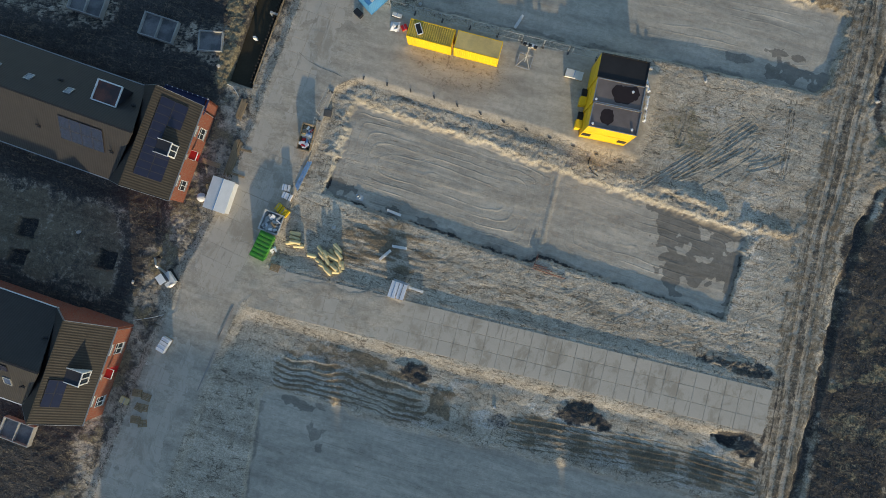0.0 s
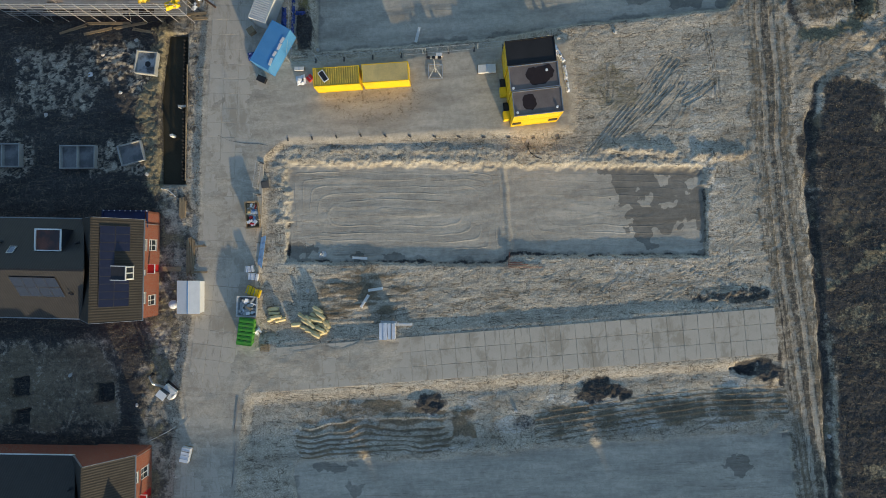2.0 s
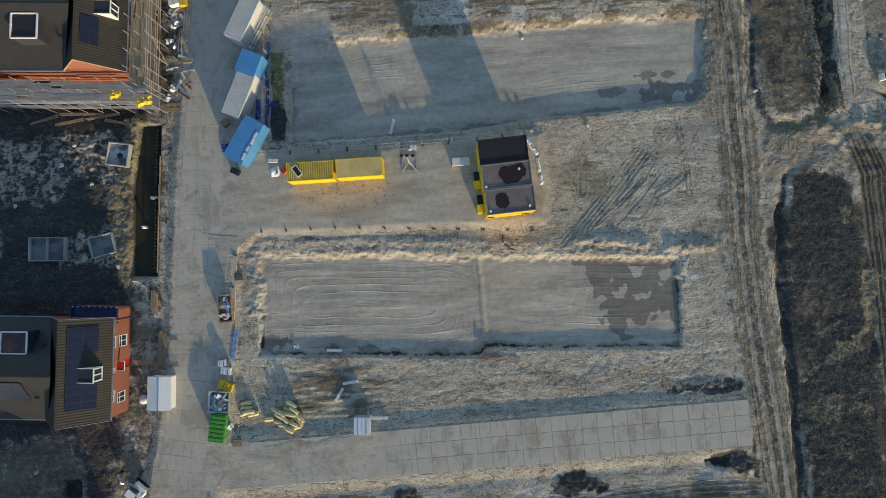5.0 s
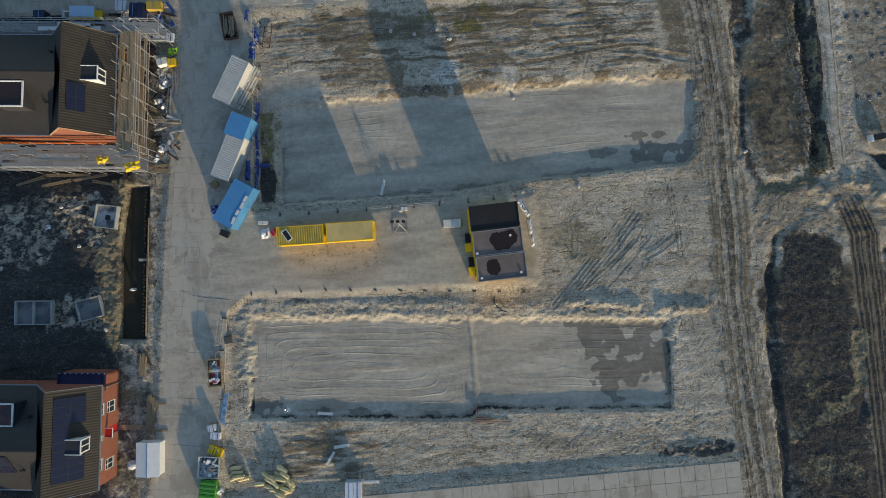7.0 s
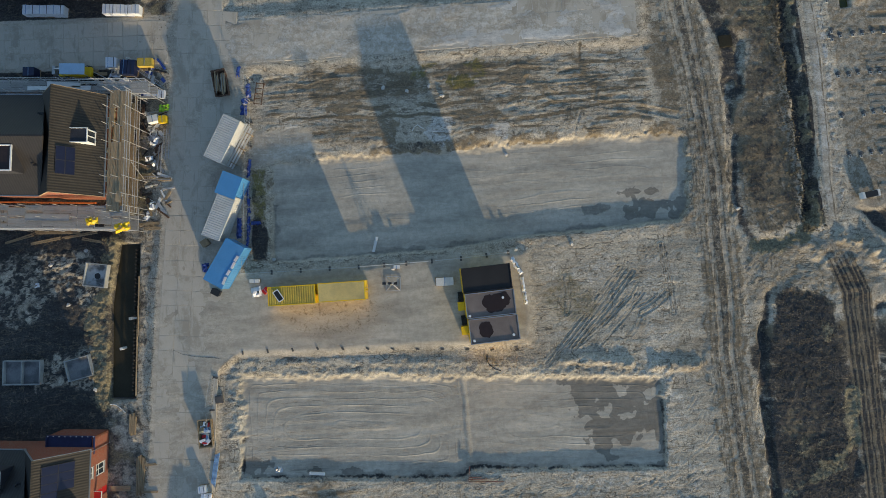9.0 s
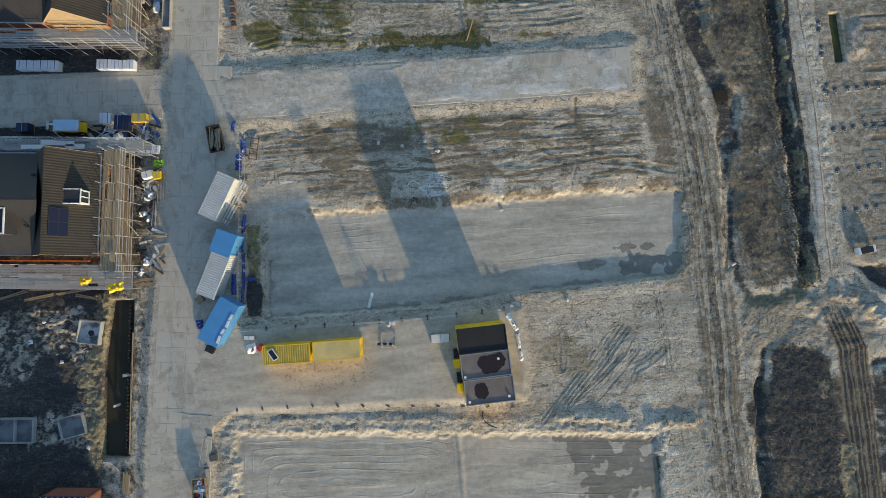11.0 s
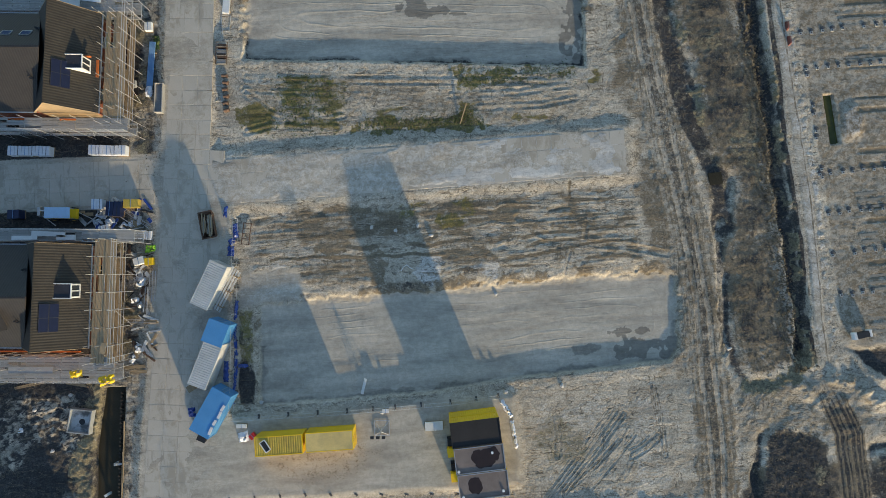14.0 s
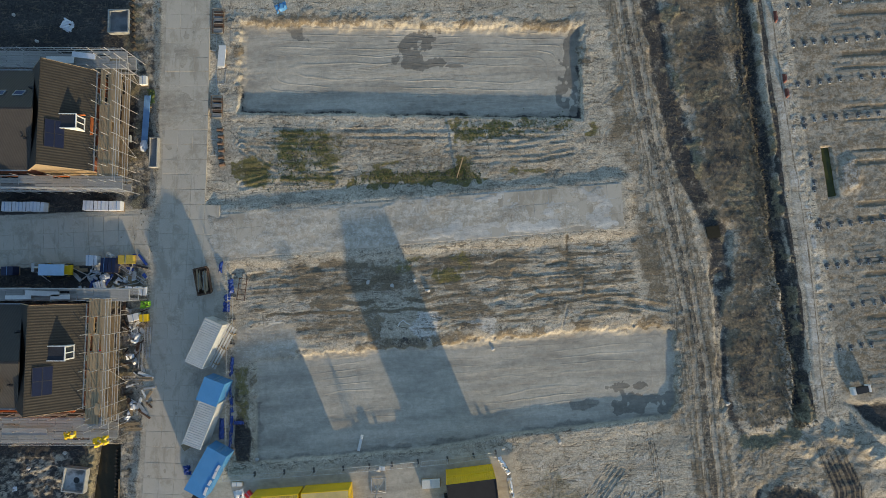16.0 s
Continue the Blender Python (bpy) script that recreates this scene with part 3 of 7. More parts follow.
        brk = 0.45 + 0.55 * step(-0.3, 0.5, fbm(x * 0.3, y, 4, seed + 13, 2))
        p = (y - lean * x + 1.1 * lattice(x * 0.35, y * 0.5, 5, seed + 21) + 0.35 * lattice(x, y, 2.2, seed + 23)) / 1.25
        saw = p - np.floor(p)
        ridge = (step(0, 0.1, saw) * step(0.34, 0.1, saw)) * (0.3 + 0.7 * step(-0.2, 0.4, lattice(x * 0.12, np.floor(p) * 3.1, 1.0, seed + 25)))
        # brown mud in the troughs, also standing in for the furrow shade
        mud[:] = np.maximum(mud, k * 0.78 * step(0.42, 0.6, saw) * step(1.0, 0.9, saw) * step(-0.35, 0.3, lattice(x * 0.15, np.floor(p) * 2.3, 1.0, seed + 27) + 0.2 * n_mid) * (1.0 if amp > 0.1 else 0.6))
        return k, 0.26 * amp * k * brk * ridge + 0.10 * amp * k * (1 - np.abs(u) * 2.2).clip(-0.6, 1) + k * (0.012 * n_grit + 0.016 * n_small)
    k, f = furrows(-20, 34, 39.2, 50.6, 0.20, 101, 0.01)
    h += f + k * 0.08
    rows_ = k * step(44.0, 45.3, y + 0.6 * n_mid) * step(24, 15, x + 2 * n_big) * step(-17, -11, x + 2 * n_big)
    mud = np.maximum(mud, k * (0.30 + 0.25 * fbm(x * 0.35, y, 3, 105) + 0.12 * streak))
    mud = np.maximum(mud, rows_ * (0.62 + 0.25 * streak + 0.15 * n_mid))
    mud = np.maximum(mud, k * step(1, 6, x - 17) * (0.42 + 0.25 * n_mid + 0.15 * n_small))
    pale = np.maximum(pale, k * step(0.2, 0.5, fbm(x * 0.6, y, 4, 107)) * 0.4)
    blotch(mud, -8.6, 44.1, 2.6, 1.6, 0.7); blotch(mud, -3.4, 41.4, 2.6, 2.2, 0.62, 0.6); blotch(mud, 9.2, 42.4, 3.6, 1.7, 0.65)
    blotch(pale, 4.2, 41.2, 2.6, 2.5, 0.75); blotch(pale, 11.5, 40.2, 2.2, 1.4, 0.6); blotch(dark, 9.3, 40.0, 0.9, 1.3, 0.5, 0.5); blotch(dark, 1.5, 38.7, 2.6, 0.8, 0.5, 0.5)
    moss = np.maximum(moss, k * step(0.1, 0.45, fbm(x * 0.5, y, 3.5, 109)) * step(44, 47, y) * step(-2, 3, x) * step(19, 15, x) * 0.7)
    level_part = step(0, 1.0, zone([(-21.5, 42.6), (-12.4, 42.2), (-11.6, 37), (-21.5, 37)]) + wob)
    smooth = np.maximum(smooth, 0.85 * level_part); mud *= 1 - 0.8 * level_part; ew *= 1 - level_part; pale = np.maximum(pale, 0.35 * level_part)
    h = h * (1 - level_part) + level_part * (-0.3 + 0.01 * n_mid)
    k, f = furrows(-20, 30, 59.4, 68.5, 0.09, 121, -0.03)
    h += f + k * 0.05
    moss = np.maximum(moss, k * (0.9 * (0.75 + 0.25 * streak + 0.4 * n_mid) * step(4.5, 0, np.abs(x + 10.0 + 1.6 * n_mid) - 2.2) * step(58, 60, y)
                      + 0.9 * step(0.1, 0.45, fbm(x * 0.5, y, 3, 125)) * step(63.5, 65.5, y) * step(10, 14, x)
                      + 0.9 * step(0.0, 0.4, fbm(x * 0.4, y, 2.4, 127)) * step(3.4, 1.6, np.abs(y - 60.6 - 0.03 * x)) * step(-6, 0, x) * step(14, 10, x)
                      + 0.9 * step(4, 2, np.hypot(x + 18.5, (y - 62)))))
    mud = np.maximum(mud, k * 0.45 * step(-0.1, 0.4, fbm(x * 0.3, y, 3, 129)))
    # the dug-over strip beside the southern pit: contour-like ridges, a slope, old wheel bands
    k = step(0, 1.2, zone([(-26, -22.6), (0, -22.2), (32, -20.9), (41, -21.5), (41, -29.2), (2, -31), (-25, -31.4)]) + 0.6 * wob)
    ridged = k * step(0, 2, np.minimum(x + 25.5, -3.0 - x) + n_mid) * step(-24.4, -25.8, y - 0.12 * (x + 14) * (x > -14) + 0.8 * n_big)
    u = (y + 1.3 * lattice(x * 0.22, y * 0.35, 1.6, 141) + 0.45 * lattice(x * 0.6, y * 0.5, 1.5, 143)) / 0.92
    saw = u - np.floor(u)
    shelf = step(0, 0.12, saw) * step(0.42, 0.12, saw) * (0.45 + 0.55 * step(-0.5, 0.2, lattice(x * 0.2, np.floor(u) * 3.7, 1.0, 149)))
    h += k * (0.05 + 0.02 * n_small + 0.03 * n_mid) + 0.10 * ridged * shelf
    mud = np.maximum(mud, ridged * (0.25 + 0.6 * step(0.35, 0.85, saw) + 0.25 * n_mid)); ew = np.maximum(ew, 0.5 * ridged)
    mud = np.maximum(mud, k * (0.22 + 0.25 * n_big + 0.2 * n_mid)); pale = np.maximum(pale, k * 0.5 * step(0.05, 0.45, fbm(x * 0.6, y, 3.4, 151)))
    blotch(mud, -15.5, -24.3, 6.5, 1.3, 0.58); blotch(mud, -13.0, -23.8, 3.0, 0.8, 0.8, 0.5); blotch(dark, 6.5, -27.3, 1.5, 1.0, 0.5, 0.5)
    band = k * step(0, 2, x - 7 + n_mid)
    mud = np.maximum(mud, band * step(-29.3, -28.4, y - 0.03 * (x - 8)) * step(-24.2, -25.4, y - 0.03 * (x - 8)) * (0.5 + 0.3 * n_mid + 0.2 * streak)); ew = np.maximum(ew, 0.7 * band * step(-23.5, -25, y - 0.03 * (x - 8)))
    for off, deep in ((0.0, 0.2), (0.85, 0.15), (1.75, 0.2), (2.6, 0.13), (3.4, 0.17)):
        rut([(8.0, -26.1 - off), (15, -25.3 - 0.95 * off), (22.4, -24.5 - 0.9 * off), (31, -23.8 - 0.85 * off), (40.6, -23.9 - 0.85 * off)], 0, deep, 0.26, True, 0.8)
    blotch(moss, 16, 66.6, 5.5, 1.5, 0.62, 0.7); blotch(moss, 6, 60.5, 7.5, 0.8, 0.7, 0.8); blotch(moss, -19, 62.5, 1.6, 2.2, 0.66, 0.6); blotch(moss, 20, 60.6, 4, 0.4, 0.6, 0.7)
    k2, f = furrows(-22, 36, -13.4, -6.2, 0.05, 161, 0.02, 1.6)
    h += f
    mud = np.maximum(mud, step(6.5, 3.0, np.hypot((x + 15.0) * 0.7, (y + 8.8) * 1.3) + wob * 2) * (0.55 + 0.5 * streak))
    h += 0.05 * streak * step(6.5, 3.0, np.hypot((x + 15.0) * 0.7, (y + 8.8) * 1.3))
    # dug-over heaps and hollows beside the southern lane
    for cx, cy, rx, ry, dz, dk in ((-6.4, -23.6, 2.7, 1.8, 0.16, 0.8), (16.4, -23.1, 4.6, 2.1, 0.06, 0.9), (35.7, -20.8, 1.7, 1.3, -0.5, 0.95), (38.6, -21.6, 2.2, 1.9, 0.2, 0.75), (35.5, -11.5, 7.5, 1.2, 0.1, 0.62)):
        g = step(1.15, 0.55, np.hypot((x - cx) / rx, (y - cy) / ry) + 0.3 * n_mid + 0.15 * n_small)
        h += g * (dz + 0.12 * n_small + 0.08 * n_mid)
        dark = np.maximum(dark, g * dk)
    scraped = step(0, 0.6, zone([(-3.6, -24.4), (0.7, -24.6), (0.0, -28.8), (-3.4, -28.6)]) + 0.3 * n_mid)
    h += scraped * 0.10 * np.abs(np.sin((x + 0.25 * n_mid + 0.1 * y) * 2.3)); mud = np.maximum(mud, scraped * (0.75 + 0.3 * n_mid)); sand *= 1 - scraped
    verge = step(0, 0.8, zone([(39.9, -10.5), (41.3, -10.5), (42.3, -25), (39.2, -24)]) + 0.5 * wob)
    dark = np.maximum(dark, verge * (0.7 + 0.3 * n_mid)); h += verge * 0.07 * n_small

    # open ground east of the cabins, with crossing wheel ruts
    east = step(0, 2, np.minimum(x - 14.5, 46 - x)) * step(0, 2, np.minimum(y + 12, 25 - y)) * inner
    h += east * (0.014 * n_mid + 0.004 * n_grit)
    pale = np.maximum(pale, east * step(0.05, 0.5, fbm(x, y, 4, 171)) * 0.35)
    mud = np.maximum(mud, inner * 0.42 * step(30, 35, x + n_mid) * step(43, 40, x) * step(0.2, -0.4, n_big + 0.3 * n_mid))
    dry = np.maximum(dry, 0.5 * step(5.0, 1.5, np.hypot((x - 20.5) * 0.8, y - 17.0) + 3 * wob + n_small))

    for pts, z in (([(18.5, 8.9), (23, 8.7), (27.6, 7.9)], 0.30), ([(31, 7.4), (36.5, 7.2)], 0.26), ([(-24, 11.2), (-12, 10.6), (6, 9.4), (15, 8.6)], 0.10)):
        d = along(pts) + 0.25 * n_mid
        h += z * step(0.9, 0.1, d) * (0.85 + 0.4 * n_small); sand = np.maximum(sand, 0.55 * step(1.0, 0.3, d + 0.2 * n_small))
    churned = step(0, 2.0, zone([(30.5, 72), (36.5, 72), (39, 52), (38.6, 39.5), (33, 40), (31.5, 52), (33, 59), (30, 63)]) + 1.2 * wob)
    mud = np.maximum(mud, churned * (0.56 + 0.12 * n_big + 0.15 * n_mid))
    # banks and rims round the pits, then the pits
    for key, pts in PITS.items():
        d = zone(pts)
        south_face = {"near": y > 2 + 0.03 * x, "middle": y > 32, "north": y > 75, "south": y > -33}[key] & (x < 40)
        d = d + np.where(south_face, 0.3 * wob + 0.22 * n_small + 0.16 * n_grit + 0.12 * n_mid, 0.12 * wob + 0.10 * n_small + 0.05 * n_grit)
        rim = step(2.2 + 0.8 * n_mid, 0.5, -d) * step(-0.6, 0.0, -d)
        lump = (0.03 + 0.10 * np.abs(fbm(x, y, 0.9, 181)) + 0.03 * n_grit) * rim
        h += np.where(south_face, lump * (0.5 if key == 'middle' else 1.0), lump * 0.35)
        sand = np.maximum(sand, np.where(south_face, step(1.25, 0.2, np.abs(-d - 0.25)) * {"near": 0.8, "north": 0.5, "middle": 0.42, "south": 0.45}[key] * (0.6 + 0.5 * step(-0.3, 0.3, n_mid)), 0))
        sand = np.maximum(sand, np.where((x < -18) & (key == "near"), step(2.4, 0.8, -d) * 0.7, 0))
        floor = np.where(south_face, step(-0.3, 0.9, d) if key == 'near' else 0.7 * step(-1.0, 1.1, d) + 0.3 * step(-0.1, 0.22, d), step(-0.1, 0.45, d))
        inpit = np.maximum(inpit, floor)
        smooth = np.maximum(smooth, floor); fine = np.maximum(fine, floor); ew *= 1 - floor
        if key != 'near':
            soiled = south_face * step(1.6, 0.6, np.abs(d + 0.3)) * step(-0.15, 0.35, fbm(x, y, 3.2, 183, 3))
            bank = south_face * step(1.1, 0.4, np.abs(d + 0.1))
            mud = np.maximum(mud, (0.25 if key == 'south' else 0.62) * soiled); mud = np.maximum(mud, 0.25 * bank * (0.9 + 0.5 * n_mid)); sand *= 1 - 0.6 * soiled
        flat = -0.32 - DEEP[key] + 0.015 * n_big + 0.006 * n_mid
        # drag marks of the grading blade
        drag = (0.012 if key == 'near' else 0.005) * lattice(x * 0.03, y + 0.8 * lattice(x, y, 9, 191), 0.42, 193) + 0.006 * lattice(x * 0.05, y, 1.1, 195) + 0.003 * n_grit
        h = h * (1 - floor) + (flat + drag) * floor
        for layer in (mud, moss, dry, dark):
            layer *= 1 - step(0.15, 0.6, d)
        sand *= 1 - step(0.3, 1.0, d)
        pale *= 1 - 0.7 * floor
        # wall shade and wet soil put into one dark line at the foot
        dark = np.maximum(dark, floor * step(0.75, 0.3, d + 0.25 * n_mid) * (0.7 if key in ('near', 'north') else 0.0) * ~south_face)
        # damp foot of the banks
        wet = np.maximum(wet, floor * step(1.3, 0.5, d + 0.5 * n_mid) * 0.6 * ~south_face)
    # loops driven by the grading machine, as rounded rings inside each floor
    for x0, x1, south, north, seed in ((-24.4, 5.3, lambda u: -4.2 - 0.06 * (u + 24.7), lambda u: 9.6 - 0.064 * (u + 24), 411), (5.9, 31.9, lambda u: -4.9 - 0.05 * (u - 5.9), lambda u: 9.6 - 0.064 * (u + 24), 413), (-19, 37.3, lambda u: 24.0 + 0.05 * (u + 19), lambda u: 37.5 + 0.025 * (u + 19), 415), (-18.8, 27.8, lambda u: 71.0 - 0.081 * (u + 19.4), lambda u: 83.6 - 0.0775 * (u + 18.3), 417), (-25, 42, lambda u: -60 + 0 * u, lambda u: -30.3 + 0.02 * u, 419)):
        w = window(x0, x1, y.min() if seed == 419 else float(min(south(x0), south(x1))), float(max(north(x0), north(x1))))
        px, py = x[w], y[w]
        s4 = [np.maximum(q, 0.05) for q in (px - x0, x1 - px, py - south(px), north(px) - py)]
        ring = sum(q ** -5.0 for q in s4) ** -0.2
        ok = (py > south(px)) & (py < north(px))
        phase[w] = np.where(ok, ring / 0.92 + 0.22 * lattice(px, py, 3.5, seed) + 0.08 * lattice(px, py, 1.1, seed + 1), phase[w])
        weight = 0.6 + 0.4 * step(-0.2, 0.4, fbm(px, py, 9, seed + 20, 2))
        fine[w] = np.where(ok, fine[w] * weight * (0.45 if seed in (413, 415) else 1.0), fine[w])
    # puddles drying in the floors
    def puddle(cx, cy, rx, ry, seed, cut=0.1, k=1.0):
        w = window(cx - 2.2 * rx - 1, cx + 2.2 * rx + 1, cy - 2.2 * ry - 1, cy + 2.2 * ry + 1)
        px, py = x[w], y[w]
        r = np.hypot((px - cx) / rx, (py - cy) / ry)
        wet[w] = np.maximum(wet[w], k * step(1.02, 0.9, r + 0.75 * fbm(px, py, 2.2, seed, 5)) * step(cut, cut + 0.12, 0.35 + fbm(px, py, 2.4, seed + 5, 4)))
    near_wet = [(21.5, 3.8, 3.4, 4.4, 201, 0.0, 1), (28.0, 1.2, 4.6, 2.6, 203, 0.0, 1), (29.0, 5.4, 3.6, 1.3, 205, 0.0, 1), (22.8, -2.0, 1.6, 3.2, 207, 0.05, 0.9), (31.2, 0, 0.9, 6.0, 209, -0.2, 1), (26.0, -0.6, 2.4, 1.6, 211, 0.05, 0.9)]
    middle_wet = [(29.6, 30.9, 2.6, 0.9, 215, -0.2, 1), (31.2, 29.6, 1.3, 1.7, 217, -0.2, 1), (34.2, 28.3, 3.4, 1.5, 219, -0.3, 1), (36.6, 31.0, 1.2, 0.6, 221, -0.1, 0.9), (24.5, 29.0, 1.6, 0.6, 223, 0.1, 0.6)]
    north_wet = [(5.2, 78.6, 2.2, 1.7, 231, 0.0, 1), (6.6, 76.4, 3.2, 0.9, 233, -0.1, 1), (10.2, 76.0, 2.6, 0.35, 235, -0.2, 0.9), (7.5, 80.5, 1.1, 1.2, 237, 0.0, 0.8), (25.6, 72.3, 1.2, 4.6, 241, -0.1, 0.9), (26.9, 76, 0.9, 6.0, 242, -0.2, 0.9), (-11, 82, 1.4, 2.0, 243, 0.1, 0.7)]
    south_wet = [(-19, -33, 3.0, 1.6, 251, 0.1, 0.7), (-16.5, -34.5, 1.2, 2.4, 253, 0.1, 0.6), (-13, -4.0, 4.5, 0.7, 261, 0.0, 0.9), (-21.5, -3.0, 2.4, 1.2, 265, 0.0, 0.8), (33.5, -33.5, 1.8, 1.4, 267, 0.0, 0.7)]
    for cx, cy, rx, ry, seed, cut, k in near_wet + middle_wet + north_wet + south_wet:
        puddle(cx, cy, rx, ry, seed, cut, k)
    wet *= inpit
    # the low sill that divides the near pit
    sill = step(0.45, 0.1, np.abs(x - 5.6 + 0.03 * y + 0.1 * n_mid)) * step(0, 0.5, np.minimum(y + 5, 8 - y))
    h += 0.10 * sill
    # dark heap at the west end of the middle pit
    k = step(0, 0.8, zone([(-21.8, 37.3), (-18.9, 37.3), (-19.3, 24.0), (-22.0, 24.2)]) + 0.5 * wob)
    h += k * (0.25 + 0.2 * n_mid)
    dark = np.maximum(dark, k * step(31, 28.5, y + n_mid)); moss = np.maximum(moss, k * 0.62 * step(28, 30.5, y)); dark = np.maximum(dark, 0.5 * k * step(0.1, 0.4, n_mid)); wet *= 1 - k

    # the eastern earth track and its ruts
    d_track = along(TRACK)
    lane = step(3.2, 2.4, d_track + 0.8 * wob + 0.3 * n_small)
    ns = np.maximum(ns, lane * inner); ew *= 1 - lane
    h = h * (1 - lane) + lane * (-0.22 + 0.025 * n_mid + 0.015 * n_small + 0.018 * n_grit)
    side = x - np.interp(y, *[np.array(TRACK)[:, i] for i in (1, 0)])
    mud = np.maximum(mud, lane * (0.58 + 0.1 * n_big) * inner)
    dark = np.maximum(dark, lane * inner * 0.46 * step(1.7, 1.1, np.abs(side)))
    for off, half, deep, worn in ((-0.82, 0.33, 0.16, 1.0), (0.8, 0.33, 0.17, 1.0), (-2.35, 0.28, 0.08, 0.6), (-1.65, 0.2, 0.05, 0.5), (2.1, 0.25, 0.07, 0.5)):
        q = np.abs(side - off - 0.14 * lattice(x * 0, y, 9, 301 + int(off * 10)) - 0.05 * n_mid)
        bed = step(half * 1.15, half * 0.85, q) * inner * lane * worn
        h += 0.36 * inner * lane * deep * (0.75 + 0.4 * lattice(x * 0 + off * 9, y, 5, 305)) * (-step(half * 1.15, half * 0.85, q) + 0.6 * np.exp(-((q - 1.5 * half) / (0.3 * half)) ** 2))
        dark = np.maximum(dark, inner * lane * 0.62 * worn * np.exp(-((q - 1.15 * half) / (0.2 * half)) ** 2) * (0.8 + 0.4 * n_mid))
        dark *= 1 - bed; mud = mud * (1 - bed) + bed * (0.40 + 0.15 * n_mid); smooth = np.maximum(smooth, 0.55 * bed)
    # brown mud beyond the track; the dark layer here stands in for a shadow band
    beyond = step(2.5, 4.5, side + wob) * inner * step(13, 11, y + 0 * x) + step(2.5, 4.5, side + wob) * inner * step(24, 26, y) * step(53, 51, x)
    mud = np.maximum(mud, beyond * (0.66 + 0.25 * n_big + 0.2 * n_mid)); dark = np.maximum(dark, beyond * (0.75 + 0.3 * n_mid + 0.2 * n_small) * step(13, 9, y))
    # scrub plots, with drains round them
    for pts in PLOTS:
        d = zone(pts) + 0.5 * wob
        k = step(0, 1.6, d)
        h += k * (0.03 + 0.025 * n_mid + 0.02 * n_small + 0.02 * n_grit + 0.03 * np.abs(lattice(x, y, 0.33, 317))) + k * 0.02 * lattice(x * 0.2, y, 0.7, 311)
        if pts is PLOTS[0]:
            mud = np.maximum(mud, k * (0.80 + 0.2 * n_big + 0.1 * n_mid)); dark = np.maximum(dark, k * (0.30 + 0.3 * n_mid + 0.2 * n_small))
        else:
            mud = np.maximum(mud, k); dark = np.maximum(dark, k * (0.95 + 0.25 * n_big + 0.3 * n_mid + 0.2 * n_small))
        dry = np.maximum(dry, k * step(0.2, 0.8, fbm(x, y, 5, 313)) * 0.5)
        drain = np.exp(-((d + 0.5) / 0.75) ** 2) * inner
        drain = drain * step(-0.5, 0.3, fbm(x, y, 6, 333, 2))
        h -= 0.28 * drain
        dark = np.maximum(dark, drain * 0.7)
    # the scrubby ditch and cart track beyond, with a paler footpath
    at = lambda *rows: np.interp(y, *zip(*rows))
    xp = at((-60, 61.3), (-30, 60.3), (2, 59.1), (7, 59.0), (15.6, 58.6), (21.7, 56.4), (26.3, 55.1), (31, 54.8), (38, 54.9), (45.5, 54.6), (55, 54.1), (67, 54.0), (80, 53.6), (110, 53))
    dd = x - xp - 0.10 * n_mid
    north, south_ = step(23, 27, y) * inner, step(24, 18, y) * inner
    for line, wide, deep, reach in (([(53.4, 26.5), (53.7, 33), (53.4, 41), (52.8, 51.6), (52.2, 60), (51.8, 67), (51.2, 80), (50, 110)], 1.15, 0.9, 1.0),
                                    ([(44.4, 44), (44.6, 50.5), (41.8, 57), (40.3, 63), (39, 71), (38, 80), (36.8, 110)], 1.6, 0.22, 1.0), ([(43.0, 27), (43.3, 35), (44.1, 45)], 0.6, 0.2, 0.6), ([(46.0, 12), (45.3, 4), (45.6, -8), (46, -22), (46.2, -60)], 0.7, 0.45, 0.85)):
        g = step(wide * 1.2, wide * 0.5, along(line) + 0.5 * wob + 0.25 * n_mid) * inner
        h -= deep * g; dark = np.maximum(dark, reach * g * (0.85 + 0.3 * n_mid)); dry *= 1 - 0.8 * g
        spots = g * step(0.35, 0.55, fbm(x, y, 1.6, 335, 3)); dry = np.maximum(dry, 0.42 * spots); dark *= 1 - 0.15 * spots
    tufts = step(1.0, 0.4, np.abs(dd + 0.75) + 0.4 * n_mid) * north * step(-0.2, 0.4, n_mid + 0.4 * n_small)
    tufts = np.maximum(tufts, step(1.1, 0.5, along([(43.4, 53), (42.4, 57), (43.2, 61), (42.2, 65), (41.2, 72), (40.4, 84)]) + wob + 0.6 * n_small) * inner * step(-0.3, 0.2, n_mid))
    tufts = np.maximum(tufts, step(1.3, 0.5, along([(46, 22.6), (49, 22.2), (52, 23.6), (54, 26)]) + wob + 0.3 * n_small) * inner)
    tufts = np.maximum(tufts, 0.75 * step(1.3, 0.5, along([(47, -10.5), (50, -9), (54, -6.5), (56.5, -4), (57, 2)]) + 1.5 * wob + 0.4 * n_small) * inner)
    dry = np.maximum(dry, 0.9 * tufts); h += 0.12 * tufts * np.abs(n_small)
    # cart track
    mud = np.maximum(mud, 0.75 * step(2.4, 1.8, np.abs(dd)) * south_); dark *= 1 - 0.7 * step(2.4, 1.8, np.abs(dd)) * south_
    for off, half, k in ((-0.15, 0.36, north), (-1.6, 0.16, south_), (-0.9, 0.24, south_), (-0.3, 0.12, south_), (0.5, 0.24, south_), (1.15, 0.2, south_), (1.7, 0.12, south_)):
        q = np.abs(dd - off - 0.1 * lattice(x * 0, y, 7, 341))
        g = step(half * 1.2, half * 0.8, q) * k
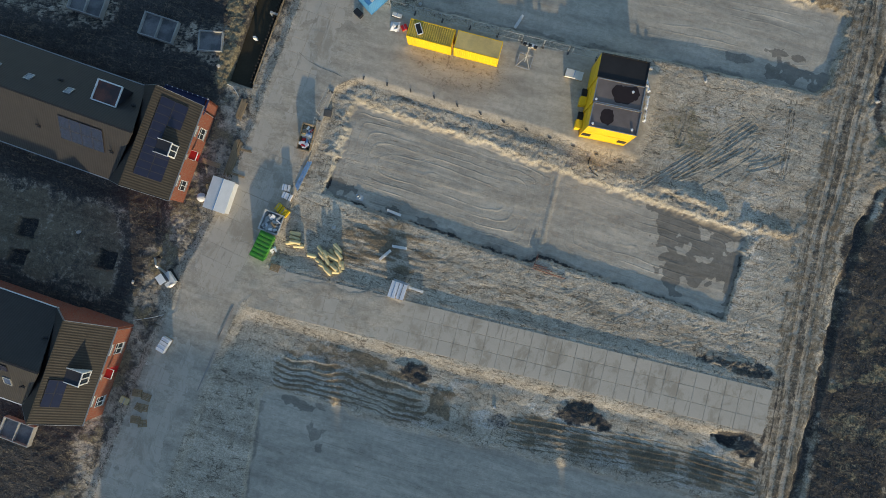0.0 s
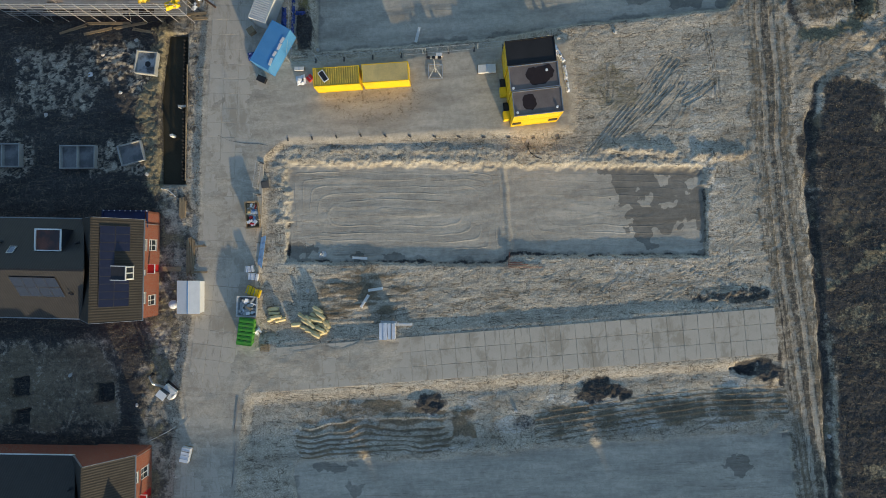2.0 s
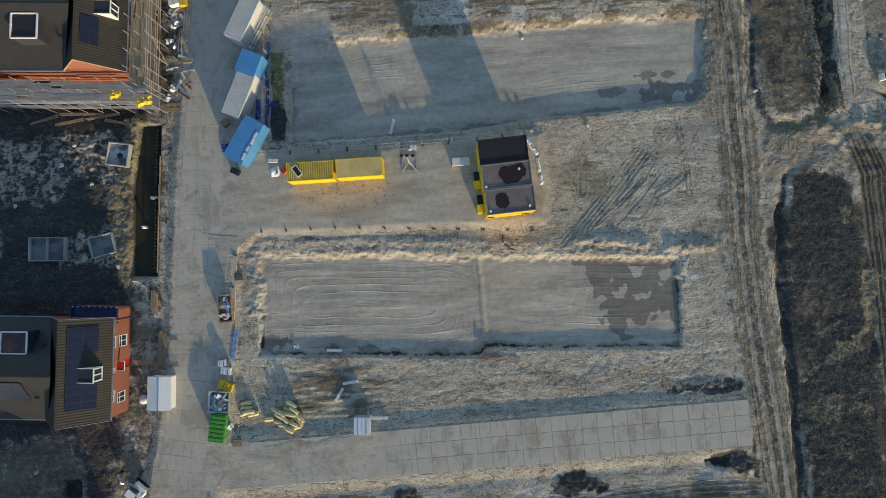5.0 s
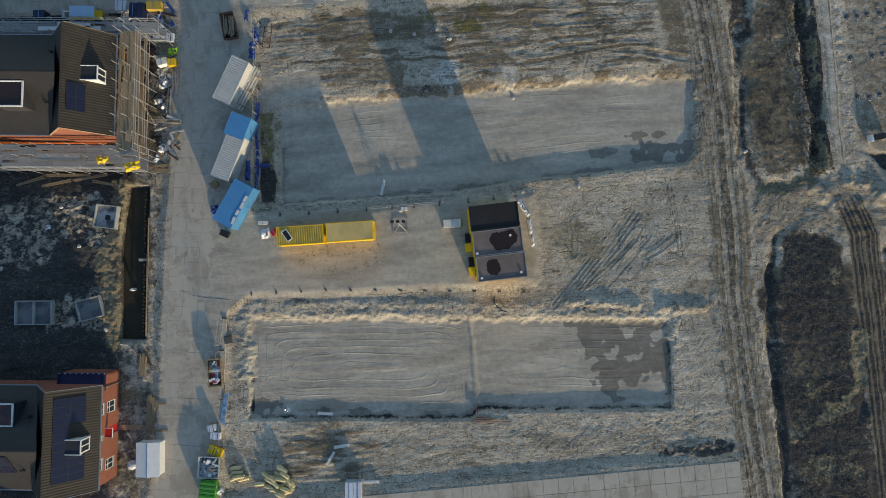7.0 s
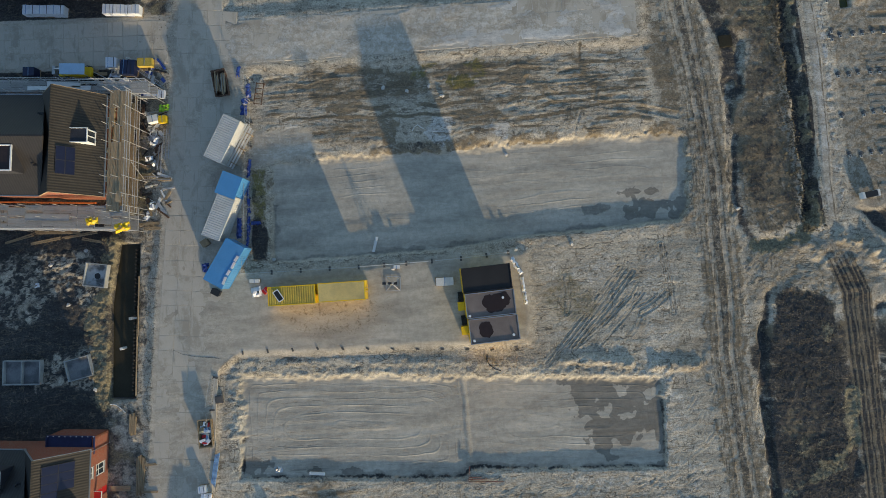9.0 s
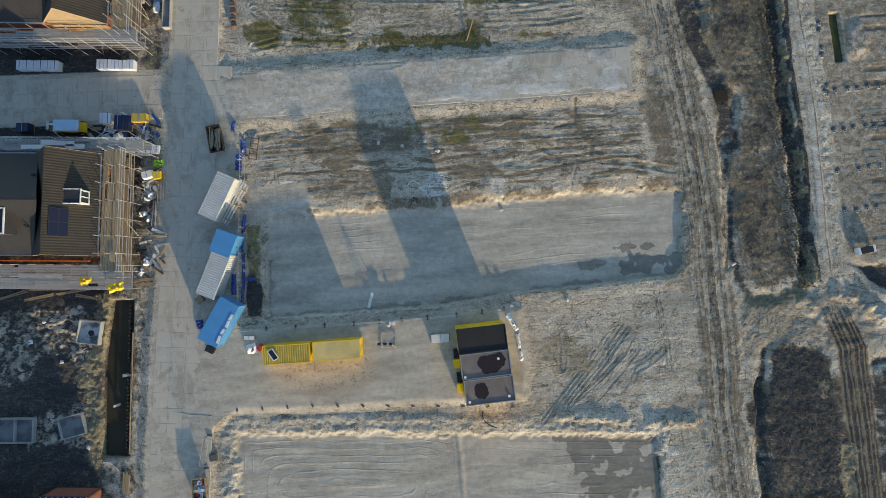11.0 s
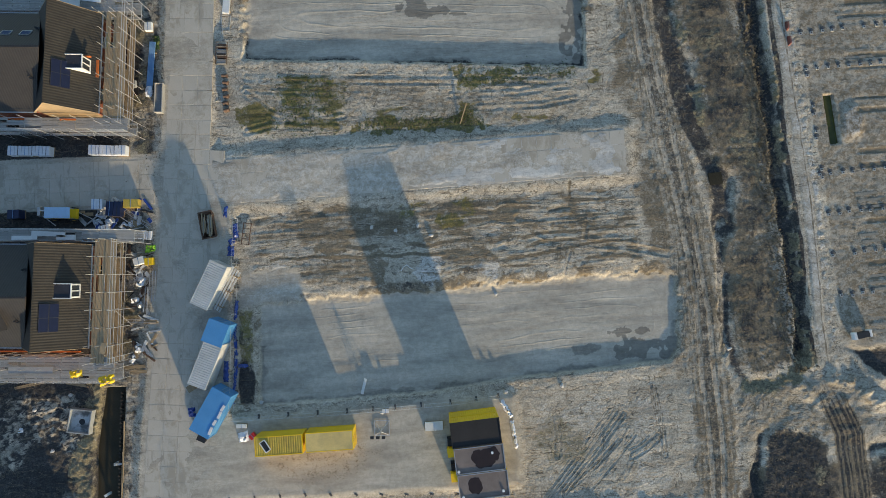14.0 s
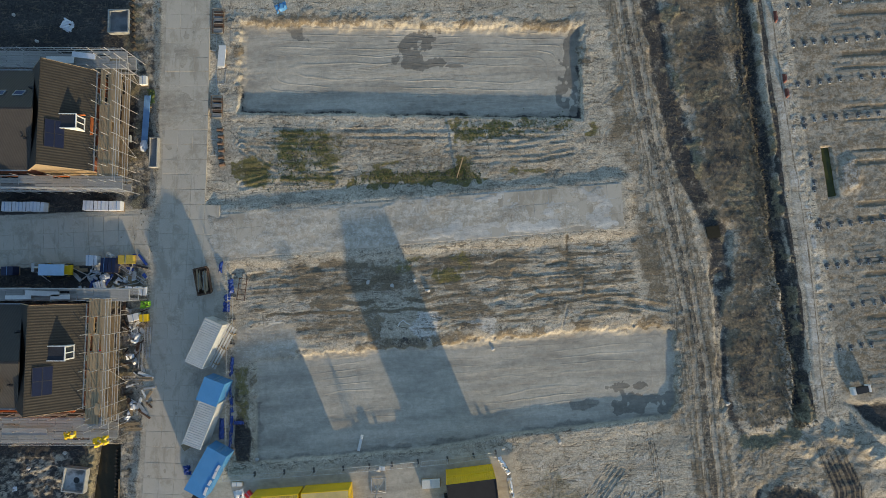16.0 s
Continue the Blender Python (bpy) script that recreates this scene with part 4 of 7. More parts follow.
        h -= 0.035 * g; h += k * 0.025 * np.exp(-((q - 1.5 * half) / (0.3 * half)) ** 2); dark = np.maximum(dark, (0.78 + 0.2 * n_mid) * g)
    # trodden footpath, and the pale rubble along it
    foot = x - at((24, 56.6), (30, 56.2), (39, 56.3), (47, 56.2), (57, 55.7), (67, 55.0), (79, 54.6), (110, 54)) - 0.08 * n_mid
    path = step(0.75, 0.5, np.abs(foot)) * north
    h = h * (1 - path) + path * (-0.25 + 0.02 * n_mid)
    edge = x - at((24, 58.0), (30, 57.8), (39.5, 57.6), (48.3, 57.5), (57, 56.8), (68, 56.2), (80, 55.8), (110, 55.2))
    rubble = step(0.75, 0.35, np.abs(edge) + 0.3 * n_mid + 0.15 * n_small) * north
    h += rubble * (0.03 + 0.03 * n_small + 0.03 * n_grit)
    for layer in (mud, dark, dry):
        layer *= 1 - np.maximum(path, rubble)
    pale = np.maximum(pale, path * (0.46 + 0.2 * n_mid) + rubble * (0.36 + 0.3 * n_mid + 0.3 * n_small)); smooth = np.maximum(smooth, 0.5 * path); sand = np.maximum(sand, 0.4 * rubble)
    mud = np.maximum(mud, 0.6 * step(0.16, 0.08, np.abs(foot - 0.35)) * path)
    # sand heaps where the tracks meet
    for cx, cy, r, z in ((57.4, 22.9, 1.5, 0.6), (59.5, 22.2, 1.7, 0.8), (61.5, 20.8, 1.8, 0.8), (63.2, 19.4, 1.7, 0.7), (52.6, 22.3, 1.3, 0.35), (54.0, 21.1, 1.5, 0.4), (55.4, 19.8, 1.2, 0.35), (58.8, 19.6, 1.2, 0.3), (63.8, 22.4, 1.5, 0.6)):
        g = np.maximum(0, 1 - np.hypot(x - cx, y - cy) / r + 0.2 * n_mid)
        h += 0.7 * z * g * (1 + 0.3 * n_small); sand = np.maximum(sand, step(0.02, 0.3, g) * 0.6)
    cross = step(0, 3, np.minimum(x - 42, 64 - x)) * step(0, 3, np.minimum(y - 13, 25.5 - y))
    pale = np.maximum(pale, cross * step(0.0, 0.5, n_mid) * 0.4); h += cross * (0.05 * n_mid + 0.04 * n_small); mud = np.maximum(mud, 0.46 * cross)
    # the piling field
    field = step(0, 0.6, edge - 0.9) * step(25.5, 28.5, y) * inner
    h = h * (1 - field) + field * (-0.35 + 0.04 * n_big + 0.025 * n_mid + 0.015 * n_small + 0.02 * n_grit)
    mud = mud * (1 - field) + field * (0.52 + 0.06 * n_big); pale *= 1 - field; smooth = np.maximum(smooth, 0.6 * field)
    trench = field * step(0.2, 0.6, np.sin((y - 28.0) * math.tau / 1.9)) * step(63, 64.5, x) * step(29, 31, y) * step(0.0, 0.25, np.sin((y - 29) * math.tau / 7.2 + 0.4))
    h -= 0.05 * trench; mud = np.maximum(mud, 0.75 * trench)
    pool = step(0, 0.35, zone([(59.7, 61.5), (61.2, 61.4), (61.6, 54.4), (60.1, 54.3)])) * 1.0
    h -= 0.9 * pool
    spoil = step(1.1, 0.5, np.hypot((x - 63.4) / 2.2, (y - 57.0) / 2.4) + 0.3 * n_mid)
    h += 0.25 * spoil; pale = np.maximum(pale, spoil * 0.8)
    hollow = step(0, 1.5, zone([(59.2, 27.0), (80, 27.5), (80, 20), (64, 22), (61.5, 24)]) + wob)
    dark = np.maximum(dark, hollow * 0.9); h -= 0.4 * hollow

    # paved ground: the sheet lies just under the slabs, drifting over them in places
    for pts, drift in ((LANE_S, 0.075 * step(2, -14, x + 4 * n_mid + 2 * n_big) - 0.012), (LANE_N, 0.065 - 0.018 * step(8, 26, x)), (STREET, 0.015 + 0 * x)):
        d = zone(pts)
        k = step(-2.2, -0.15, d + 0.12 * n_mid)
        bed = -0.035 + np.maximum(0, drift + 0.03 * n_mid) * step(0.0, 0.8, d + 0.3 + wob) + 0.004 * n_small
        h = h * (1 - k) + bed * k
        on = step(-0.2, 0.2, d)
        smooth = np.maximum(smooth, 0.8 * on)
        for layer in (mud, moss, dry, dark):
            layer *= 1 - on
        south = (pts is not STREET) & (d < 0.1) & (d > -1.3) & (y < (pts[2][1] + pts[3][1]) / 2 + 0.8) & (x < 36)
        sand = np.maximum(sand, np.where(south, 0.9 * step(-1.3, -0.5, d), 0) * step(-0.3, 0.3, n_mid + 0.2))
        pale = np.maximum(pale, on * (0.42 if pts is LANE_N else 0.15) + (0.8 * on * step(0.1, 0.35, fbm(x * 0.7, y, 2.2, 401, 5) + 0.25 * step(-2.5, 0, -d)) * step(2, 14, x) if pts is LANE_N else 0)); ew *= 1 - on; ns *= 1 - on
    mid, half = (xw + xe) / 2, (xe - xw) / 2
    d = half - np.abs(x - mid)
    k = step(-1.6, 0.0, d + 0.3 * wob) * inner
    bed = -0.035 + np.maximum(0, 0.042 - 0.016 * step(5, 20, y) + 0.03 * step(5.5, 7.5, x - xw) + 0.018 * n_mid + 0.016 * n_big) + 0.003 * n_small
    h = h * (1 - k) + bed * k
    on = step(-0.3, 0.3, d)
    road_dirt = on * inner * (0.34 + 0.2 * n_big + 0.1 * n_mid)
    smooth = np.maximum(smooth, 0.85 * on * inner)
    for layer in (mud, moss, dry, dark, sand):
        layer *= 1 - on
    d = zone(YARD)
    k = step(-1.4, 0.2, d + 0.3 * wob)
    h = h * (1 - k) + k * (0.0 + 0.012 * n_big + 0.003 * n_mid)
    smooth = np.maximum(smooth, k)
    for layer in (mud, moss, dry, dark, sand):
        layer *= 1 - step(-0.3, 0.6, d)
    mud = np.maximum(mud, 0.36 * k * step(5.5, 2.5, np.hypot((x + 11) * 0.5, y - 17.2)))

    # the drainage basin beside the road
    d = zone([(-39.5, 27.9), (-36.8, 27.7), (-38.1, 7.3), (-41.4, 7.5), (-40.9, 20)])
    k = step(-0.25, 0.25, d)
    h = h * (1 - k) + k * -1.5
    dark = np.maximum(dark, step(-0.3, 0.1, d) * 0.9)
    for layer in (dry, sand, pale):
        layer *= 1 - k
    sand = np.maximum(sand, 0.6 * step(1.2, 0.5, np.hypot((x + 38) / 1.8, (y - 28.6))))

    # loose wheel ruts
    for a, b, g in (((16.7, 8.5), (27.3, 20.8), 0.55), ((20.4, 10.4), (29.0, 20.1), 0.5), ((23.8, 10.4), (30.3, 17.2), 0.0), ((21.3, 11.0), (28.2, 16.8), 0.4), ((18.6, 9.5), (28.2, 20.6), 0.0), ((29.7, 14.6), (33.3, 16.8), 0.8), ((29.3, 15.4), (31.6, 16.6), 0.0), ((33.1, 23.2), (34.0, 14.4), 0.6), ((19.9, 21.0), (19.8, 15.3), 0.7)):
        rut([a, ((a[0] + b[0]) / 2 + 0.15, (a[1] + b[1]) / 2 - 0.15), b], g, 0.12, 0.14, True, 0.75)
    for a, b in (((24, 12), (27, 17)), ((26, 10), (30, 15)), ((22, 17), (31, 20)), ((29, 21), (35, 13)), ((31, 22), (34.5, 9)), ((33, 5), (37.5, 9)), ((33, -4), (38.5, 4)), ((33.5, -6), (39, -1)), ((25, -11.5), (33, -5.5)), ((23, -12), (30, -7.5)), ((20, -13), (25.5, -6.5)), ((19, -13.2), (22.5, -7)), ((27, -9), (36, -4)), ((26, -11), (35, -6.5))):
        rut([a, ((a[0] + b[0]) / 2 + 0.4, (a[1] + b[1]) / 2 - 0.3), b], 0.6, 0.045, 0.13, True, 0.3)
    prints = random.Random(3)
    for x0, x1, y0, y1, count, ang, spread in ((16, 37, 9, 24, 34, 52, 28), (33, 38, -12, 8, 22, 62, 30), (6, 36, -12.5, -6.5, 22, 40, 25), (-20, 10, -12.5, -6, 12, 4, 14), (42, 57, 13, 25, 20, 45, 50), (30, 38, 60, 84, 22, 60, 30), (-20, 33, 40, 50, 16, 3, 10), (-44, -36, -26, -12, 10, 110, 25), (59, 73, 28, 88, 26, 10, 60)):
        for _ in range(count):
            a = radians(ang + prints.uniform(-spread, spread))
            cx, cy, l = prints.uniform(x0, x1), prints.uniform(y0, y1), prints.uniform(2.5, 7) / 2
            bend = prints.uniform(-0.5, 0.5)
            rut([(cx - l * math.cos(a), cy - l * math.sin(a)), (cx - bend * math.sin(a), cy + bend * math.cos(a)), (cx + l * math.cos(a), cy + l * math.sin(a))], prints.choice((0, 0.4, 0.5)), prints.uniform(0.02, 0.045), 0.12, True, 0.25)
    rut([(16.7, 47.1), (19.5, 44.9), (21.4, 43.7), (25.5, 43.0), (31.0, 42.3), (38.2, 40.5)], 0, 0.12, 0.42, True, 0.5)
    rut([(14.1, 43.2), (18.5, 43.9), (21.4, 43.2)], 0, 0.1, 0.3, True, 0.4)
    rut([(24.1, 51.4), (23.8, 48.1), (21.1, 47.7)], 0, 0.10, 0.3, False, 0.8); rut([(26.0, 45.9), (25.5, 43.6)], 0, 0.09, 0.25, False, 0.7); rut([(23.6, 42.6), (22.5, 39.0)], 0, 0.08, 0.12, False, 0.5)
    for pts, gauge, deep in (([(-18.9, 66.2), (-16, 63.6), (-12.4, 62), (-6.1, 62.5)], 0.8, 0.11), ([(-18.8, 68.6), (-7.1, 67.5), (8, 66.5), (21.7, 65.6)], 0.9, 0.10), ([(-19.2, 66.9), (-10, 65.9), (-2.2, 65.2)], 0.7, 0.08), ([(8.8, 64.5), (17.9, 64.3), (24.6, 64.9)], 0.8, 0.09),
                             ([(12, 62.6), (21.1, 62.4), (25.9, 63.1)], 0.8, 0.09), ([(-19.2, 61.1), (-15.8, 61.7), (-6.8, 61)], 0.8, 0.10)):
        rut(pts, gauge, deep, 0.22, True, 0.35)
    rut([(-42, -14), (-43, -19), (-46, -24)], 1.5, 0.10, 0.2)
    rut([(-44, -12), (-41, -17), (-40, -24)], 1.5, 0.10, 0.2)
    for r0 in (1.2, 2.2, 3.2, 4.2):
        s = np.hypot((x - 38.5), (y + 33.5) * 1.1) - r0
        h += 0.02 * np.exp(-(s / 0.2) ** 2)
    soil = np.stack([sand, dark, wet, moss], -1).clip(0, 1)
    cover = np.stack([pale, mud, dry, smooth], -1).clip(0, 1)
    fade = 1 - step(150, 400, np.hypot(x, y))
    marks = np.concatenate([np.stack([ew, ns, fine], -1).clip(0, 1), phase[..., None]], -1)
    return h * fade - 0.3 * (1 - fade), soil, cover, marks


def build_ground():
    def axis(*stops):
        """grid lines: finest where the site lies, wide far off; stops: (from, to, spacing)"""
        mid = np.concatenate([np.arange(a, b - 0.01, r) for a, b, r in stops] + [[stops[-1][1]]])
        out = np.array([2, 5, 12, 30, 80, 200, 500, 1200, 2500.0])
        return np.concatenate([mid[0] - out[::-1], mid, mid[-1] + out])
    xs, ys = axis((-72, -44, 0.28), (-44, 60, 0.136), (60, 74, 0.2)), axis((-56, -37, 0.2), (-37, 72, 0.136), (72, 92, 0.18))
    x, y = np.meshgrid(xs, ys)
    h, soil, cover, marks = relief(x, y)
    nx, ny = len(xs), len(ys)
    me = bpy.data.meshes.new("ground")
    idx = np.arange(nx * ny).reshape(ny, nx)
    quads = np.stack([idx[:-1, :-1], idx[:-1, 1:], idx[1:, 1:], idx[1:, :-1]], -1).reshape(-1, 4)
    me.vertices.add(nx * ny); me.loops.add(quads.size); me.polygons.add(len(quads))
    me.vertices.foreach_set("co", np.stack([x, y, h], -1).astype(np.float32).ravel())
    me.loops.foreach_set("vertex_index", quads.ravel().astype(np.int32))
    me.polygons.foreach_set("loop_start", np.arange(0, quads.size, 4, dtype=np.int32))
    me.polygons.foreach_set("use_smooth", np.ones(len(quads), bool))
    for key, layer in (("soil", soil), ("cover", cover), ("marks", marks)):
        at = me.attributes.new(key, "FLOAT_COLOR", "POINT")
        at.data.foreach_set("color", layer.reshape(-1, 4).astype(np.float32).ravel())
    me.update(calc_edges=True)
    me.materials.append(M["ground"])
    return tagged(new("ground", me), "sandy building ground with pits, furrows, ruts and dark soil", "ground", kind="structure"), (xs, ys, h)


ground, (GX, GY, GH) = build_ground()


def level(x, y):
    """The ground's height at a place."""
    i, j = int(np.clip(np.searchsorted(GX, x), 1, len(GX) - 1)), int(np.clip(np.searchsorted(GY, y), 1, len(GY) - 1))
    return float(GH[j - 1:j + 1, i - 1:i + 1].mean())


# ---- houses ----
def window_unit(parent, m, w, h, bars=True):
    """A white window set into a wall: its plane faces local +x, its origin is the sill's middle."""
    f = Shape()
    for y in (-w / 2 + 0.04, w / 2 - 0.04):
        f.box(0.02, y, h / 2, 0.10, 0.09, h)
    for z in (0.045, h - 0.045):
        f.box(0.02, 0, z, 0.10, w - 0.16, 0.09)
    if bars:
        f.box(0.02, 0, h / 2, 0.08, 0.08, h - 0.18)
        f.box(0.02, 0, h * 0.66, 0.07, w - 0.16, 0.06)
    win = part("window", f, M["white"], parent, "white painted window frame", m)
    part("pane", Shape().box(-0.01, 0, h / 2, 0.03, w - 0.12, h - 0.12), M["glass"], win)
    part("sill", Shape().box(0.07, 0, -0.04, 0.2, w + 0.14, 0.07), M["concrete"], win)
    return win


def solar_array(parent, m, cols, rows, w, h):
    """Solar panels laid on a slope: local x runs down the slope, y along it, z out of it."""
    for i in range(cols):
        for j in range(rows):
            p = part("solar_panel", Shape().box(0, 0, 0, h - 0.03, w - 0.03, 0.04), M["panel"], parent, "dark blue solar panel", m @ pose((j + 0.5) * h, (i + 0.5) * w, 0.10))
            a, b, c, d = h / 2 - 0.01, w / 2 - 0.01, h / 2 - 0.045, w / 2 - 0.045
            ring = [(sx * u, sy * v, z) for u, v, z in ((a, b, 0.028), (c, d, 0.028)) for sx, sy in ((-1, -1), (1, -1), (1, 1), (-1, 1))]
            part("panel_frame", Shape().add(ring, [(i, (i + 1) % 4, 4 + (i + 1) % 4, 4 + i) for i in range(4)]), M["felt"], p)


def slope(x, y, z, rise, axis):
    """A frame lying on a roof slope; axis: 'E', 'W', 'N' or 'S', the way the slope faces; rise in degrees."""
    turn = {"E": 0, "N": 90, "W": 180, "S": 270}[axis]
    return pose(x, y, z, 0, 0, turn) @ pose(0, 0, 0, 0, rise, 0)


RIDGE, EAVE, RUN, HALF = 8.25, 4.6, 3.75, 6.45      # front block: ridge and eaves height, half depth, half length
WRIDGE, WHALF = 9.15, 6.1                            # the long wing behind it


def house(x, y, rz, wing, label, dormer_y, solar, annex=False, wrapped=False, oriel=False, white_eave=False):
    m = pose(x, y, -0.12, 0, 0, rz)
    h = thing("house", m, label, "house", "brick houses in a row")
    T = 0.3
    # walls of the front block, open where the windows sit
    def wall_strip(name, a, b, z0, z1, holes, along):
        s = Shape()
        cuts = sorted({a, b, *[v for o in holes for v in (o[0] - o[2] / 2, o[0] + o[2] / 2)]})
        for lo, hi in zip(cuts[:-1], cuts[1:]):
            spans, at = [], z0
            for o in sorted((o for o in holes if o[0] - o[2] / 2 < (lo + hi) / 2 < o[0] + o[2] / 2), key=lambda o: o[1]):
                spans.append((at, o[1])); at = o[1] + o[3]
            spans.append((at, z1))
            for p, q in spans:
                if q - p > 0.01:
                    if along == "Y":
                        s.box(-T / 2, (lo + hi) / 2, (p + q) / 2, T, hi - lo, q - p)
                    else:
                        s.box((lo + hi) / 2, 0, (p + q) / 2, hi - lo, T, q - p)
        return s
    wy = HALF - 0.15
    fronts = [(-4.1, 0.8, 1.4, 1.6), (3.2, 0.8, 1.5, 1.6), (0.1, 0.05, 1.0, 2.2), (-3.7, 3.05, 1.5, 1.25), (3.2, 3.05, 1.5, 1.25), (-0.4, 3.2, 0.7, 0.9)]
    part("wall", wall_strip("wall", -wy, wy, 0, EAVE - 0.1, fronts, "Y"), M["brick"], h, "red brick facade with white windows")
    for o in fronts:
        if o[1] > 0.5:
            window_unit(h, pose(-0.08, o[0], o[1]), o[2], o[3], o[2] > 1)
    door = part("door", Shape().box(-0.1, 0.1, 1.15, 0.06, 0.96, 2.18), M["red"], h, "red front door")
    part("handle", Shape().box(-0.04, 0.45, 1.1, 0.06, 0.04, 0.14), M["steel"], door)
    canopy = part("canopy", Shape().box(0.45, 0.1, 2.62, 0.9, 1.15, 0.08), M["red"], h, "red canopy over the front door")
    part("canopy_rim", Shape().box(0.92, 0.1, 2.62, 0.05, 1.2, 0.16).box(0.45, -0.5, 2.62, 0.9, 0.05, 0.16).box(0.45, 0.7, 2.62, 0.9, 0.05, 0.16), M["white"], canopy)
    # gable ends and back wall
    for s in (-1, 1):
        g = Shape()
        pts = [(-T, s * wy, 0), (-T, s * wy, EAVE - 0.1), (-RUN, s * wy, RIDGE - 0.15), (-2 * RUN + 0.2, s * wy, EAVE - 0.1), (-2 * RUN + 0.2, s * wy, 0)]
        g.poly(pts if s < 0 else pts[::-1], T, (0, s, 0))
        part("gable_wall", g, M["board"] if oriel else M["brick"], h, "unclad timber gable" if oriel else "")
    part("back_wall", Shape().box(-2 * RUN + 0.35, 0, EAVE / 2, T, 2 * wy - 2 * T, EAVE - 0.2), M["brick"], h)
    # front roof: two slopes, ridge caps, gutter, verge boards
    o = 0.35
    dz = o * (RIDGE - EAVE) / RUN
    east = Shape().poly([(-RUN, -HALF, RIDGE), (o, -HALF, EAVE - dz), (o, HALF, EAVE - dz), (-RUN, HALF, RIDGE)], 0.14)
    part("roof", east, M["tile"], h, "brown roof tiles in even rows")
    # west slope: its shade is put into the colour with the darker tile
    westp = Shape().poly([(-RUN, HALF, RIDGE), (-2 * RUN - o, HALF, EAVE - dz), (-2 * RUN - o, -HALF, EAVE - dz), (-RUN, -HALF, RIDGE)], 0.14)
    part("roof", westp, M["tile_dark"], h)
    caps = Shape()
    for i in range(33):
        c = -HALF + (i + 0.5) * 2 * HALF / 33
        caps.add([(-RUN - 0.16, c - 0.19, RIDGE - 0.05), (-RUN, c - 0.19, RIDGE + 0.10), (-RUN + 0.16, c - 0.19, RIDGE - 0.05), (-RUN - 0.14, c + 0.19, RIDGE - 0.05), (-RUN, c + 0.19, RIDGE + 0.07), (-RUN + 0.14, c + 0.19, RIDGE - 0.05)],
                 [(0, 1, 4, 3), (1, 2, 5, 4), (0, 2, 1), (3, 4, 5)])
    part("ridge_tiles", caps, M["tile"], h)
    gut = Shape().box(o + 0.06, 0, EAVE - dz - 0.06, 0.13, 2 * HALF + 0.1, 0.11)
    part("gutter", gut, M["zinc"], h, "grey zinc gutter")
    part("downpipe", Shape().tube((0.08, HALF - 0.5, 0), (0.08, HALF - 0.5, EAVE - 0.2), 0.045), M["zinc"], h)
    for s in (-1, 1):
        for x1 in (o, -2 * RUN - o):
            part("verge_board", Shape().beam((-RUN, s * (HALF + 0.02), RIDGE - 0.1), (x1, s * (HALF + 0.02), EAVE - dz - 0.1), 0.05, 0.2), M["zinc"] if not wrapped else M["board"], h)
    # the long wing
    x0 = -RUN - 0.3
    x1 = -RUN - wing
    for s, key in ((1, "N"), (-1, "S")):
        w = Shape()
        e = WHALF + 0.3
        ez = EAVE - 0.3 * (WRIDGE - EAVE) / WHALF
        pts = [(x0 + 0.2, 0, WRIDGE), (x0 - 3.4, s * e, ez), (x1, s * e, ez), (x1, 0, WRIDGE)]
        w.poly(pts if s < 0 else pts[::-1], 0.14)
        part("wing_roof", w, M["tile_dark"], h, "brown tiled roof of the long wing")
        part("wing_wall", Shape().box((x1 - 2 * RUN) / 2, s * (WHALF - 0.15), EAVE / 2 - 0.05, -x1 - 2 * RUN, T, EAVE - 0.1), M["brick"], h)
        part("wing_gutter", Shape().box((x1 + x0 - 3.4) / 2, s * (e + 0.06), ez - 0.05, x0 - 3.4 - x1, 0.13, 0.11), M["zinc"] if not white_eave else M["white"], h)
    gab = Shape().poly([(x1 + 0.3, WHALF, 0), (x1 + 0.3, WHALF, EAVE), (x1 + 0.3, 0, WRIDGE - 0.1), (x1 + 0.3, -WHALF, EAVE), (x1 + 0.3, -WHALF, 0)], T, (1, 0, 0))
    part("gable_wall", gab, M["brick"], h)
    part("wing_ridge", Shape().beam((x0 + 0.2, 0, WRIDGE + 0.02), (x1, 0, WRIDGE + 0.02), 0.24, 0.1), M["tile_dark"], h)
    # dormer in the front roof
    rise = math.degrees(math.atan2(RIDGE - EAVE, RUN))
    dy, top, front = dormer_y, 6.75, -0.35
    back = -(top - EAVE) / (RIDGE - EAVE) * RUN - 0.15
    d = part("dormer", Shape().box((front + back) / 2 + 0.02, dy, top + 0.03, front - back + 0.1, 1.66, 0.06), M["felt"], h, "white dormer with a dark flat roof")
    for s in (-1, 1):
        part("cheek", Shape().box((front + back) / 2, dy + s * 0.82, (top + 4.6) / 2, front - back, 0.08, top - 4.6), M["white"], d)
    edge = Shape().box((front + back) / 2 + 0.06, dy - 0.87, top + 0.06, front - back + 0.2, 0.09, 0.16).box((front + back) / 2 + 0.06, dy + 0.87, top + 0.06, front - back + 0.2, 0.09, 0.16).box(front + 0.1, dy, top + 0.06, 0.09, 1.66, 0.16)
    part("dormer_rim", edge, M["white"], d)
    win = Shape()
    for yy in (-0.74, 0.0, 0.74):
        win.box(front, dy + yy, (top + 5.05) / 2, 0.1, 0.12, top - 5.05)
    for zz in (5.12, top - 0.08):
        win.box(front, dy, zz, 0.1, 1.5, 0.14)
    part("dormer_window", win, M["white"], d)
    part("pane", Shape().box(front - 0.03, dy, (top + 5.05) / 2, 0.02, 1.5, top - 5.1), M["glass"], d)
